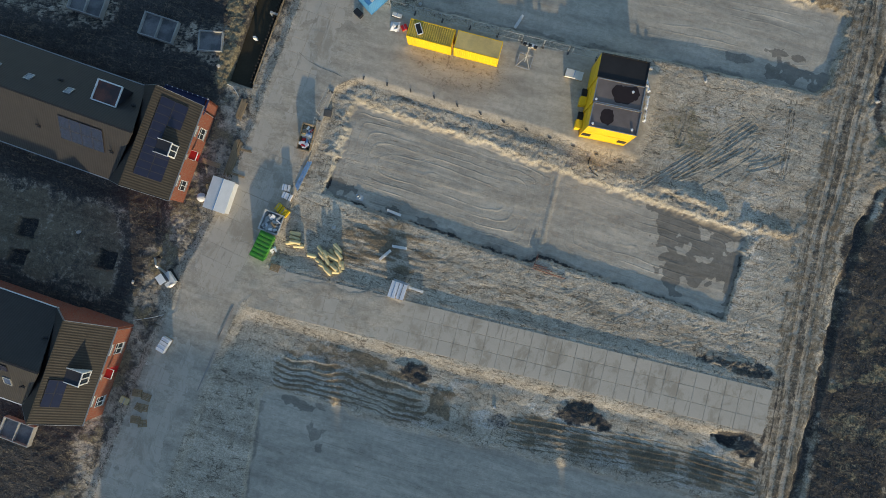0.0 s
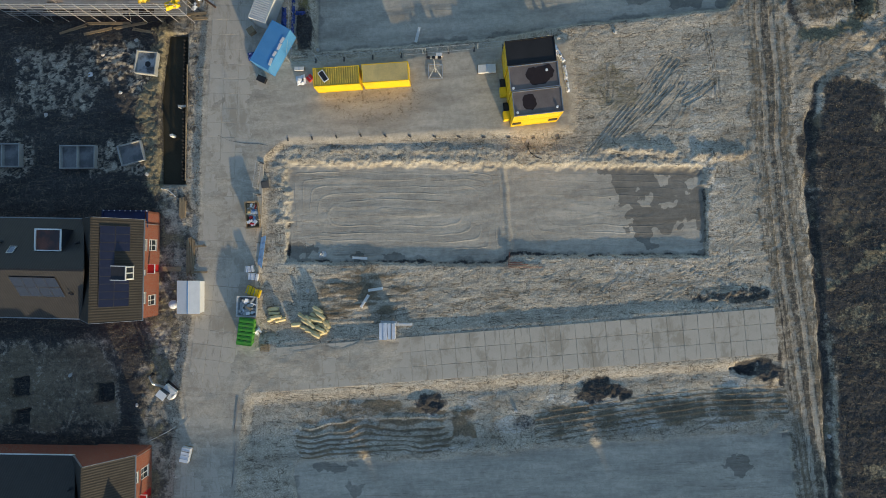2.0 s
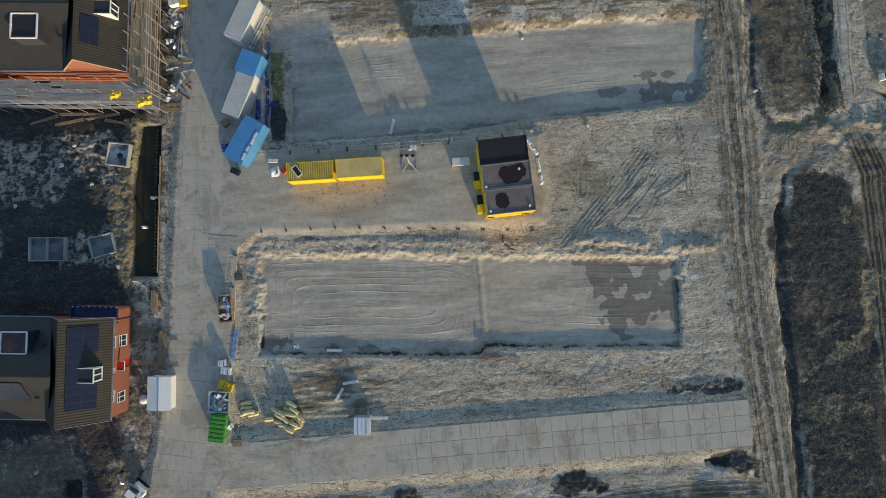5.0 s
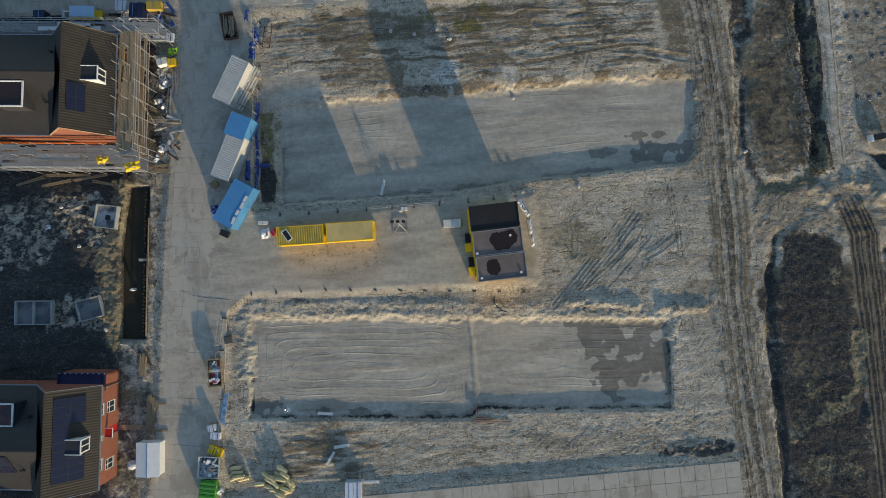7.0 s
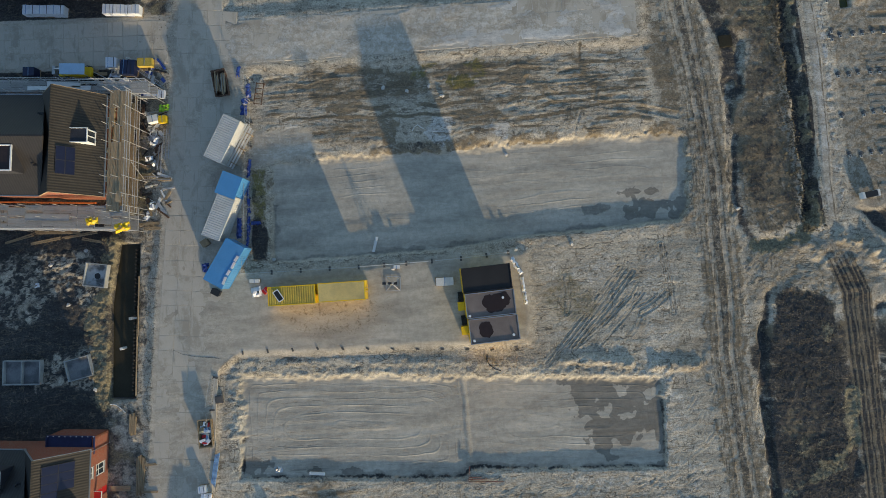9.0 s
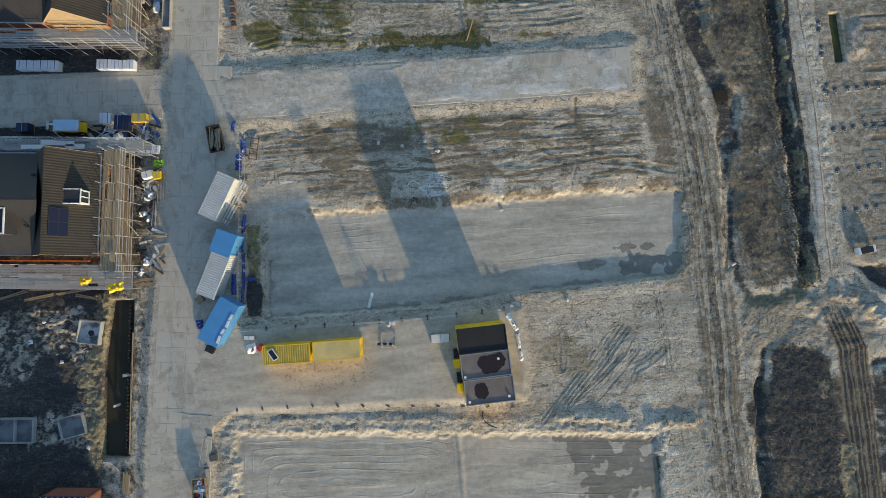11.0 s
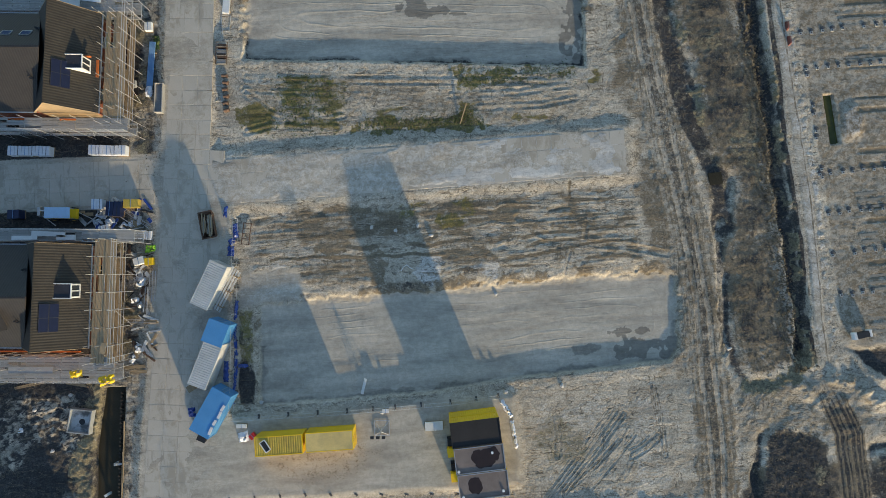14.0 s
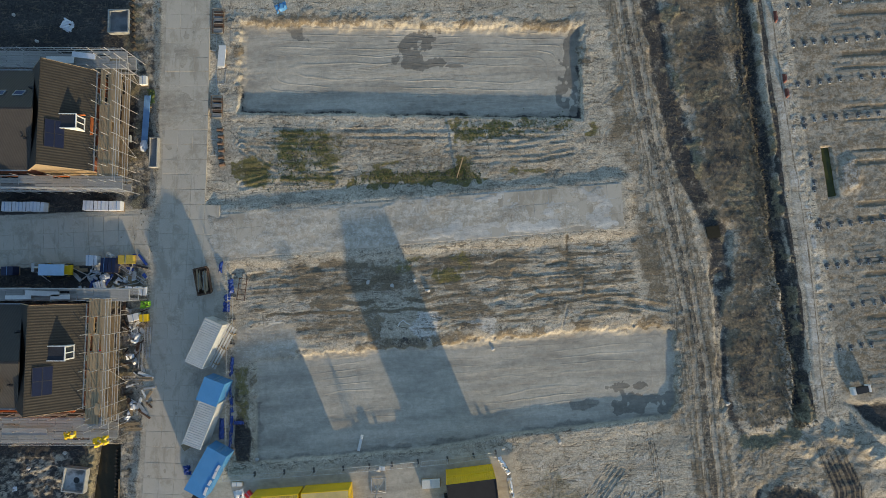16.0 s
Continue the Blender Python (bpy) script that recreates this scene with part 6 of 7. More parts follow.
for i in range(5):
    part("pipe", Shape().tube((-2.2 + 0.1 * i, -0.26 + 0.13 * i, 0.07), (2.2 - 0.07 * i, -0.26 + 0.13 * i, 0.07), 0.06, 8), M["bluepipe"], pipes)
redp = thing("pipe_pile", pose(8.3, -6.4, level(8.3, -6.4), 0, 0, -4), "red plastic pipes lying at the pit's edge", "pipes")
for i, (y, l) in enumerate(((0, 4.6), (0.3, 2.6), (0.55, 1.8))):
    part("pipe", Shape().tube((-3, y, 0.12), (-3 + l, y + 0.1, 0.12), 0.05, 8), M["dullred"], redp)
part("pipe", Shape().tube((-3, 0.2, 0.12), (-2.9, 2.0, 0.12), 0.045, 8), M["dullred"], redp)


def plank_pile(x, y, rz, l, w, n, seed, label, material="wood", tiers=1, group=""):
    t = thing("timber_pile", pose(x, y, level(x, y), 0, 0, rz), label, "timber", group)
    rnd = random.Random(seed)
    for k in range(tiers):
        for i in range(n):
            part("plank", Shape().box(0, 0, 0, l * rnd.uniform(0.85, 1), w / n * 0.86, 0.07 if material == "wood" else 0.03), M[material], t, "", pose(rnd.uniform(-0.2, 0.2), (i + 0.5) * w / n - w / 2, 0.06 + 0.08 * k, 0, 0, rnd.uniform(-2, 2)))
    return t


plank_pile(-37.6, -2.6, 86, 5.2, 1.1, 5, 1, "pile of grey weathered scaffold planks on soil", tiers=3)
plank_pile(-36.3, -1.3, 3, 1.6, 0.3, 2, 2, "two weathered planks on soil")
plank_pile(-36.5, -4.8, -2, 2.4, 0.3, 2, 3, "two weathered planks on soil")
plank_pile(-38.4, 4.0, 84, 2.7, 0.9, 4, 4, "small pile of sawn timber on soil", tiers=2)
for i, (x, y, a, l) in enumerate(((-47.5, 29.9, -4, 6.0), (-44.5, 29.4, 6, 5.0), (-49, 28.9, 10, 4), (-43, 28.6, -14, 3), (-34.2, 30.4, 1, 5.4), (-34.0, 29.7, -2, 4.6), (-52.5, 29.4, 14, 4))):
    plank_pile(x, y, a, l, 0.4, 2, 20 + i, "loose scaffold planks on dark soil")
for i, (x, y, a, l) in enumerate(((-32.3, -24.5, 80, 5), (-32.9, -31, 82, 6))):
    plank_pile(x, y, a, l, 0.22, 2, 40 + i, "grey planks along the road's edge", "scafgrey")


# ---- skips, boxes, pallets ----
def skip(x, y, rz, l, w, h, paint, fill, label, seed, lump=0.25):
    z = level(x, y)
    t = thing("skip", pose(x, y, max(z, 0.0), 0, 0, rz), label, "skip")
    s = Shape()
    k = 0.86
    o = [(-l / 2 * k, -w / 2 * k), (l / 2 * k, -w / 2 * k), (l / 2 * k, w / 2 * k), (-l / 2 * k, w / 2 * k)]
    u = [(p[0] / k, p[1] / k) for p in o]
    v = [(*p, 0.05) for p in o] + [(*p, h) for p in u] + [(p[0] * 0.93, p[1] * 0.9, h) for p in u] + [(p[0] * 0.92, p[1] * 0.9, 0.12) for p in o]
    f = [(3, 2, 1, 0)] + [(i, (i + 1) % 4, 4 + (i + 1) % 4, 4 + i) for i in range(4)] + [(4 + i, 4 + (i + 1) % 4, 8 + (i + 1) % 4, 8 + i) for i in range(4)] + [(8 + i, 8 + (i + 1) % 4, 12 + (i + 1) % 4, 12 + i) for i in range(4)] + [(12, 13, 14, 15)]
    part("body", s.add(v, f), paint, t)
    rim = Shape()
    for sy in (-1, 1):
        rim.box(0, sy * w / 2, h, l, 0.08, 0.08)
    for sx in (-1, 1):
        rim.box(sx * l / 2, 0, h, 0.08, w, 0.08)
    part("rim", rim, paint, t)
    for i in range(4):
        q = -l / 2 * k + (i + 0.5) * l * k / 4
        for sy in (-1, 1):
            part("rib", Shape().beam((q, sy * w / 2 * k * 1.01, 0.1), (q, sy * w / 2 * 1.01, h - 0.05), 0.09, 0.09), paint, t)
    rnd = random.Random(seed)
    for i, material in enumerate(fill):
        a, b = rnd.uniform(-0.36, 0.36) * l, rnd.uniform(-0.34, 0.34) * w
        part("rubbish", Shape().box(0, 0, 0, rnd.uniform(0.3, 0.9), rnd.uniform(0.15, 0.5), rnd.uniform(0.05, 0.2)), M[material], t, "", pose(a, b, h * rnd.uniform(0.55, 0.85) + lump * rnd.random(), rnd.uniform(-15, 15), rnd.uniform(-15, 15), rnd.uniform(0, 180)))
    part("rubble_fill", Shape().blob(0, 0, h * 0.4, l * 0.44, w * 0.42, h * 0.3, seed, 0.2, 14), M["rust"] if "rust" in fill else M["concrete"], t)
    return t


skip(-28.5, 2.5, 92, 3.6, 1.75, 0.9, M["wood"], ["foil", "red", "white", "wood", "foil", "bluepipe", "white", "dark", "foil", "straw", "white", "red", "foil", "concrete"] * 2, "open wooden waste bin full of mixed rubbish", 5)
skip(-29.8, -9.7, 85, 2.7, 2.7, 0.95, M["whitesheet"], ["concrete", "foil", "concrete", "wood", "concrete", "white", "foil", "concrete"] * 5, "grey skip of pale rubble", 6)
lidded = skip(-30.0, -13.0, 80, 3.6, 2.0, 1.2, M["green"], ["green", "wood", "green", "dark", "wood", "green"] * 2, "green skip with a ribbed lid at the roadside", 7, 0.05)
for i in range(6):
    part("lid", Shape().box(-1.42 + 0.57 * i, 0, 1.27, 0.5, 1.9, 0.05, 0).box(-1.42 + 0.57 * i, 0, 1.31, 0.12, 1.9, 0.05), M["green"], lidded, "green sheet steel lid")
scrap = skip(-24.55, 48.5, 98, 3.6, 1.8, 0.95, M["rust"], ["wood", "rust"], "rusty open skip of scrap timber", 8)
rnd = random.Random(31)
for i in range(16):
    part("plank", Shape().box(0, 0, 0, rnd.uniform(1.2, 3.0), rnd.uniform(0.08, 0.16), 0.05), M["wood"] if i % 3 else M["muddy"], scrap, "", pose(rnd.uniform(-0.4, 0.4), rnd.uniform(-0.62, 0.62), 0.78 + 0.012 * i, rnd.uniform(-4, 4), rnd.uniform(-4, 4), rnd.uniform(-14, 14)))
rack = thing("steel_rack", pose(-19.8, 47.1, level(-19.8, 47.1), 0, 0, 80), "rusty steel frame lying on mud", "frame")
for y in (-0.5, 0.5):
    part("rail", Shape().box(0, y, 0.3, 3.0, 0.08, 0.1), M["rust"], rack)
for i in range(5):
    part("bar", Shape().box(-1.4 + 0.7 * i, 0, 0.3, 0.08, 1.0, 0.1), M["rust"], rack)
for sx in (-1, 1):
    for sy in (-1, 1):
        part("leg", Shape().box(sx * 1.4, sy * 0.5, 0.13, 0.08, 0.08, 0.27), M["rust"], rack)


def precast_box(x, y, rz, l, w, h, divided, label, tone="mottled"):
    t = thing("precast_box", pose(x, y, level(x, y) - 0.02, 0, 0, rz), label, "concrete box", "precast concrete boxes")
    for s in (-1, 1):
        part("side", Shape().box(0, s * (w / 2 - 0.06), h / 2, l, 0.12, h), M["concrete"], t)
        part("end", Shape().box(s * (l / 2 - 0.06), 0, h / 2, 0.12, w - 0.24, h), M["concrete"], t)
    # the base is a darker grey than the sides
    part("base", Shape().box(0, 0, h * 0.35, l - 0.24, w - 0.24, 0.12), M[tone], t)
    if divided:
        part("divider", Shape().box(0, 0, h / 2, 0.10, w - 0.24, h - 0.01), M["concrete"], t)
    return t


precast_box(-52.4, 11.7, -3, 4.9, 3.2, 0.8, True, "pale concrete box in two halves on dark soil")
precast_box(-45.0, 11.8, 12, 3.3, 2.8, 0.6, False, "square pale concrete box tilted on dark soil")
pb = precast_box(-42.2, 23.9, -10, 2.9, 3.1, 0.8, False, "white concrete box with holes in its top", "chalk")
part("opening", Shape().tube((0.1, -0.1, 0.35), (0.1, -0.1, 0.355), 0.4, 12), M["dark"], pb)
precast_box(-62.8, 12.5, -3, 4.9, 3.2, 0.8, True, "pale concrete box in two halves on dark soil")
precast_box(-34.6, 84.4, -3, 2.8, 3.2, 0.8, False, "square pale concrete tank on dark soil")
precast_box(-55.0, -45.6, -4, 4.4, 2.8, 0.8, True, "pale concrete box in two halves beside a house")


def pallet(name_m, parent=None):
    t = thing("pallet", name_m, "empty wooden pallet on the ground", "pallet", "wooden pallets")
    for i in range(5):
        part("slat", Shape().box(0, -0.4 + 0.2 * i, 0.13, 1.2, 0.13, 0.025), M["wood"], t)
    for i in (-1, 0, 1):
        part("bearer", Shape().box(i * 0.55, 0, 0.06, 0.1, 0.95, 0.11), M["wood"], t)
    return t


pal = pallet(pose(-27.95, -15.45, level(-27.9, -15.4), 0, 0, -4))
for x, y, z, a in ((-41.0, -36.4, 0, 5), (-39.7, -36.6, 0, -4), (-41.0, -36.4, 0.15, 8), (-40.3, -39.9, 0, 10), (-40.1, -39.8, 0.15, 2), (-39.2, -40.1, 0, 20), (-40.2, -38.2, 0, -12), (-39.6, -38.0, 0.15, 4)):
    copy_thing(pal, pose(x, y, level(x, y) + z, 0, 0, a))


def wrapped_pallet(x, y, rz, l, w, h, label, tone="foil", bands=3, seed=0):
    t = thing("wrapped_pallet", pose(x, y, level(x, y), 0, 0, rz), label, "pallet load", "wrapped pallet loads")
    part("pallet_base", Shape().box(0, 0, 0.07, l, w, 0.14), M["wood"], t)
    rnd = random.Random(seed)
    for i in range(bands):
        q = -l / 2 + (i + 0.5) * l / bands
        part("pack", Shape().box(q, rnd.uniform(-0.04, 0.04), 0.14 + h / 2, l / bands * 0.93, w * rnd.uniform(0.9, 1), h * rnd.uniform(0.9, 1.0), rnd.uniform(-2, 2)), M[tone], t)
        part("strap", Shape().box(q, 0, 0.15 + h, 0.06, w, 0.02), M["dark"] if i % 2 else M["bluepipe"], t)
    return t


wrapped_pallet(-47.8, 59.9, -4, 5.6, 1.3, 0.9, "row of white wrapped brick pallets beside the street", bands=6, seed=1)
wrapped_pallet(-37.4, 59.3, -4, 5.0, 1.3, 0.9, "row of white wrapped brick pallets beside the street", bands=5, seed=2)
wrapped_pallet(-11.2, -13.9, -3, 2.2, 2.3, 0.75, "pallet of white blocks wrapped in plastic beside the lane", bands=2, seed=3)
part("crate_rack", Shape().box(0, 0, 0.5, 2.2, 0.7, 0.1).box(-1.05, 0, 0.25, 0.1, 0.7, 0.5).box(1.05, 0, 0.25, 0.1, 0.7, 0.5), M["steel"], thing("steel_rack", pose(-11.0, -12.9, level(-11, -12.9), 0, 0, -3), "low grey steel rack beside wrapped blocks", "rack"))
wrapped_pallet(-29.3, -4.7, 5, 1.0, 0.9, 0.6, "small white wrapped pallet beside the road", bands=2, seed=4)
wrapped_pallet(-28.9, -5.8, -10, 1.3, 0.9, 0.5, "small white wrapped pallet beside the road", bands=2, seed=5)
wrapped_pallet(-29.4, -7.6, -22, 1.0, 1.1, 0.55, "yellow wrapped packs beside the road", "yellow", 2, 6)
wrapped_pallet(-28.6, -8.0, -22, 1.0, 1.1, 0.5, "yellow wrapped packs beside the road", "yellow", 2, 7)
wrapped_pallet(-39.0, 52.2, -3, 1.5, 1.4, 0.8, "white wrapped pallet load beside the street", bands=2, seed=8)
wrapped_pallet(-34.6, 52.0, -4, 2.1, 1.2, 0.7, "yellow covered load beside the street", "yellowroof", 1, 9)
wrapped_pallet(-36.8, 51.4, -6, 2.0, 2.0, 0.9, "dark blue container load beside the street", "navy", 2, 10)
wrapped_pallet(-38.4, 48.6, 12, 1.3, 1.6, 0.5, "white sacks beside the scaffolding", bands=2, seed=11)
wrapped_pallet(-33.7, 47.8, -5, 2.8, 1.2, 0.5, "white and pink sacks beside the scaffolding", bands=4, seed=12)
wrapped_pallet(-49.8, 51.5, -3, 1.6, 1.2, 1.1, "dark blue covered load beside the street", "navy", 1, 13)
wrapped_pallet(3.75, 20.3, -2, 2.5, 1.1, 0.4, "stack of white cladding panels in the yard", "palewhite", 1, 14)
wrapped_pallet(-31.7, 76.1, 0, 1.0, 1.3, 0.5, "small white bin beside the scaffolding", "white", 1, 15)
wrapped_pallet(-39.2, -29.2, 75, 2.0, 1.2, 0.7, "white wrapped load beside the road", "foil", 2, 16)
wrapped_pallet(-2.5, 22.6, -3, 0.9, 0.5, 0.2, "small white box beside the fence", "palewhite", 1, 17)
wrapped_pallet(-21.4, 21.9, -2, 1.4, 0.5, 0.25, "cream boards beside the fence", "palewhite", 1, 18)
wrapped_pallet(-20.0, 20.5, 40, 0.9, 0.7, 0.3, "red box beside a yellow container", "red", 1, 19)
wrapped_pallet(-42.4, -37.9, -10, 1.3, 0.9, 0.3, "yellow timber box beside a brick house", "straw", 1, 20)
wrapped_pallet(-32.6, 44.2, 0, 1.1, 1.0, 0.6, "yellow crate beside the road", "yellow", 1, 21)
wrapped_pallet(-33.9, 44.3, 10, 1.5, 1.0, 0.9, "white machine cover beside the scaffolding", "white", 1, 22)
crumple("netting", -32.6, 45.9, 1.5, 1.0, 0.5, 0, M["lime"], 31, "bright green netting in a heap")
crumple("netting", -30.9, 73.9, 1.0, 2.2, 0.3, 0, M["weed"], 32, "green netting beside blue pipes")
crumple("plastic_bag", -34.8, 32.8, 0.9, 1.2, 0.5, 0, M["foil"], 33, "blue and white plastic sack beside the scaffolding")
crumple("plastic_bag", -35.5, 31.4, 0.7, 1.2, 0.3, -30, M["foil"], 34, "white plastic sack beside the scaffolding")
crumple("plastic_sheet", -42.0, 84.6, 1.8, 1.6, 0.3, -30, M["foil"], 35, "torn pale plastic on dark soil")
crumple("plastic_sheet", -50.5, 23.0, 0.7, 0.6, 0.2, 10, M["foil"], 36, "scrap of white plastic on dark soil")
for i, (x, y) in enumerate(((-48.5, 25.6), (-46.2, 20.2), (-57.0, 17.8), (-43.1, 8.9), (-60.5, 25.5), (-43.7, 27.3), (-55.1, -18), (-46, -22.5), (-49.2, 86.5), (-46.1, 82.6), (4.93, 45.35), (3.2, 46.8), (-3.0, 46.9), (13.1, 36.96), (0.2, 46.3), (43.9, 27.7), (-21.8, -8.1), (5.3, -25.3), (46.2, -30.5), (-3.0, 22.4), (-19.0, 24.6), (13.5, 24.0), (21.0, 24.3))):
    s = Shape().blob(0, 0, 0.1, 0.32, 0.24, 0.16, i, 0.3, 8)
    solid("stone", s, M["stone"], pose(x, y, level(x, y), 0, 0, i * 37), "pale stone lying on the ground", "stone", "loose pale stones")

# ---- the white covered box and round tank beside the first house ----
wb = thing("covered_box", pose(-37.35, -8.05, level(-37.3, -8), 0, 0, -3), "white covered box with a ridge along its lid", "box")
part("body", Shape().box(0, 0, 0.75, 2.9, 4.2, 1.5), M["white"], wb)
part("lid", Shape().poly([(-1.55, -2.2, 1.5), (0, -2.2, 1.72), (0, 2.2, 1.72), (-1.55, 2.2, 1.5)], 0.05).poly([(0, -2.2, 1.72), (1.55, -2.2, 1.5), (1.55, 2.2, 1.5), (0, 2.2, 1.72)], 0.05), M["white"], wb, "white lid in two halves")
part("lid_seam", Shape().box(0, 0, 1.73, 0.10, 4.4, 0.05), M["bluepipe"], wb)
solid("big_bag", Shape().blob(0, 0, 0.45, 0.62, 0.62, 0.5, 3, 0.08, 12), M["foil"], pose(-40.1, -9.0, level(-40.1, -9), 0, 0, 0), "round white bulk bag on soil", "bag", smooth=True)
bridge = thing("gangway", pose(-40.3, -4.2, level(-40.3, -4.2), 0, 0, -3), "plank gangway to the front door", "gangway")
for i in range(3):
    part("plank", Shape().box(0, -0.22 + 0.22 * i, 0.12, 2.6, 0.2, 0.05), M["board"], bridge)
part("bearer", Shape().box(0.9, 0, 0.05, 0.12, 0.7, 0.1), M["wood"], bridge)


# ---- digger beside the road ----
def digger(x, y, rz):
    t = thing("mini_digger", pose(x, y, level(x, y), 0, 0, rz), "small white digger with its boom stretched out", "digger")
    for s in (-1, 1):
        tr = part("track", Shape().box(0, s * 0.62, 0.28, 1.7, 0.34, 0.5).tube((-0.85, s * 0.45, 0.28), (-0.85, s * 0.79, 0.28), 0.25, 10).tube((0.85, s * 0.45, 0.28), (0.85, s * 0.79, 0.28), 0.25, 10), M["dark"], t)
    part("body", Shape().box(-0.15, 0, 0.85, 1.7, 1.4, 0.6), M["white"], t, "white body panels")
    cab = part("cab", Shape().box(0.05, 0.3, 1.62, 1.1, 0.8, 1.0), M["glass"], t)
    part("cab_roof", Shape().box(0.05, 0.3, 2.15, 1.25, 0.95, 0.08), M["white"], cab)
    part("counterweight", Shape().blob(-0.95, 0, 0.85, 0.35, 0.7, 0.35, 4, 0.05, 10), M["steel"], t)
    part("boom", Shape().beam((0.7, -0.2, 1.0), (1.9, -0.2, 2.1), 0.22, 0.28), M["steel"], t)
    part("dipper", Shape().beam((1.9, -0.2, 2.1), (3.1, -0.2, 1.2), 0.18, 0.22), M["steel"], t)
    part("bucket", Shape().box(3.1, -0.2, 0.75, 0.5, 0.7, 0.5, taper=0.7), M["dark"], t)
    return t


digger(-41.2, -20.6, 140)


# ---- loader beside the street ----
ld = thing("site_loader", pose(-43.6, 51.2, level(-43.6, 51.2), 0, 0, -4), "yellow site loader under a light blue roof sheet", "loader")
part("chassis", Shape().box(-0.2, 0, 0.7, 4.2, 1.3, 0.5), M["yellow"], ld)
part("canopy", Shape().box(0, 0, 1.85, 3.3, 1.45, 0.08), M["sheetblue"], ld, "light blue roof sheet")
for sx in (-1, 1):
    for sy in (-1, 1):
        w = part("wheel", Shape().tube((sx * 1.3, sy * 0.55, 0.45), (sx * 1.3, sy * 0.85, 0.45), 0.45, 14), M["dark"], ld)
        part("hub", Shape().tube((sx * 1.3, sy * 0.84, 0.45), (sx * 1.3, sy * 0.88, 0.45), 0.2, 10), M["yellow"], w)
        part("post", Shape().tube((sx * 1.5, sy * 0.62, 0.9), (sx * 1.5, sy * 0.62, 1.82), 0.04), M["steel"], ld)
part("boom", Shape().beam((-1.4, 0.3, 1.2), (-3.2, 0.4, 0.7), 0.18, 0.24), M["steel"], ld)
part("bucket", Shape().box(-3.3, 0.3, 0.4, 0.5, 1.4, 0.5, taper=0.8), M["steel"], ld)


# ---- scaffolding ----
def scaffold(base, along, depth, lifts, top, label, decks="board", seed=0, rows=2):
    """Standards, ledgers, braces and boards; local x runs along it, y across, from its middle."""
    t = thing("scaffold", base, label, "scaffold", "house scaffolds")
    n = max(2, round(along / 2.1))
    bay = along / n
    post = Shape().tube((0, 0, 0), (0, 0, top), 0.04, 6).mesh("standard", M["steel"])
    rail = Shape().tube((-bay / 2, 0, 0), (bay / 2, 0, 0), 0.035, 5).mesh("ledger", M["steel"])
    tie = Shape().tube((0, -depth / 2, 0), (0, depth / 2, 0), 0.035, 5).mesh("transom", M["steel"])
    nb = max(2, round(depth / 0.32))
    plank = Shape().box(0, 0, 0, bay - 0.03, depth / nb - 0.035, 0.05).mesh("deck_board", M[decks])
    rnd = random.Random(seed)
    def put(name, mesh, m):
        ob = new(name, mesh)
        ob.parent, ob.matrix_basis = t, m
    ys = [-depth / 2 + depth * i / (rows - 1) for i in range(rows)]
    for i in range(n + 1):
        for y in ys:
            put("standard", post, pose(-along / 2 + i * bay, y, 0, 0, 0, 0))
        for z in lifts:
            put("transom", tie, pose(-along / 2 + i * bay, 0, z - 0.07))
    for i in range(n):
        c = -along / 2 + (i + 0.5) * bay
        for z in lifts:
            for y in ys:
                put("ledger", rail, pose(c, y, z - 0.04))
            put("guard_rail", rail, pose(c, ys[0], z + 0.55)); put("guard_rail", rail, pose(c, ys[0], z + 1.05))
            for k in range(nb):
                if rnd.random() < (0.93 if z == lifts[-1] else 0.8):
                    put("deck_board", plank, pose(c + rnd.uniform(-0.06, 0.06), -depth / 2 + (k + 0.5) * depth / nb, z + 0.01 + rnd.uniform(0, 0.012), 0, 0, rnd.uniform(-0.5, 0.5)))
        if i % 5 == 2:
            part("brace", Shape().tube((c - bay / 2, ys[0] - 0.05, 0.2), (c + bay / 2, ys[0] - 0.05, lifts[-1]), 0.022, 5), M["steel"], t)
    return t


def at_house(x, y, rz, lx, ly, turn):
    m = pose(x, y, 0, 0, 0, rz) @ pose(lx, ly, 0, 0, 0, turn)
    m.translation.z = level(m.translation.x, m.translation.y) - 0.03
    return m


H2, H3 = (-38.45, 40.1, -3.9), (-36.25, 69.7, -4.0)
scaffold(at_house(*H2, 2.0, -0.6, 90), 15.5, 2.7, (2.1, 4.1), 5.6, "steel scaffold with brown boards along a brick facade", seed=1, rows=3)
scaffold(at_house(*H2, -8.5, -9.1, 0), 24.0, 3.0, (2.1, 4.1), 5.4, "steel scaffold with grey decks along a gable side", "scafgrey", 2, 3)
scaffold(at_house(*H2, -5.5, 7.6, 180), 22.0, 1.5, (2.1, 4.1), 5.4, "steel scaffold with grey decks behind a house", "scafgrey", 3)
scaffold(at_house(*H3, 2.0, 0.2, 90), 16.0, 2.6, (2.1, 4.1), 5.8, "steel scaffold with yellowish boards along a brick facade", seed=4, rows=3)
scaffold(at_house(*H3, -7.0, -7.9, 0), 22.0, 1.7, (2.1, 4.1), 5.4, "steel scaffold with pale boards along a gable side", "scafgrey", 5)
scaffold(at_house(*H3, -7.0, 8.0, 180), 22.0, 2.2, (2.1, 4.1), 5.4, "steel scaffold with grey decks behind a house", "scafgrey", 6)
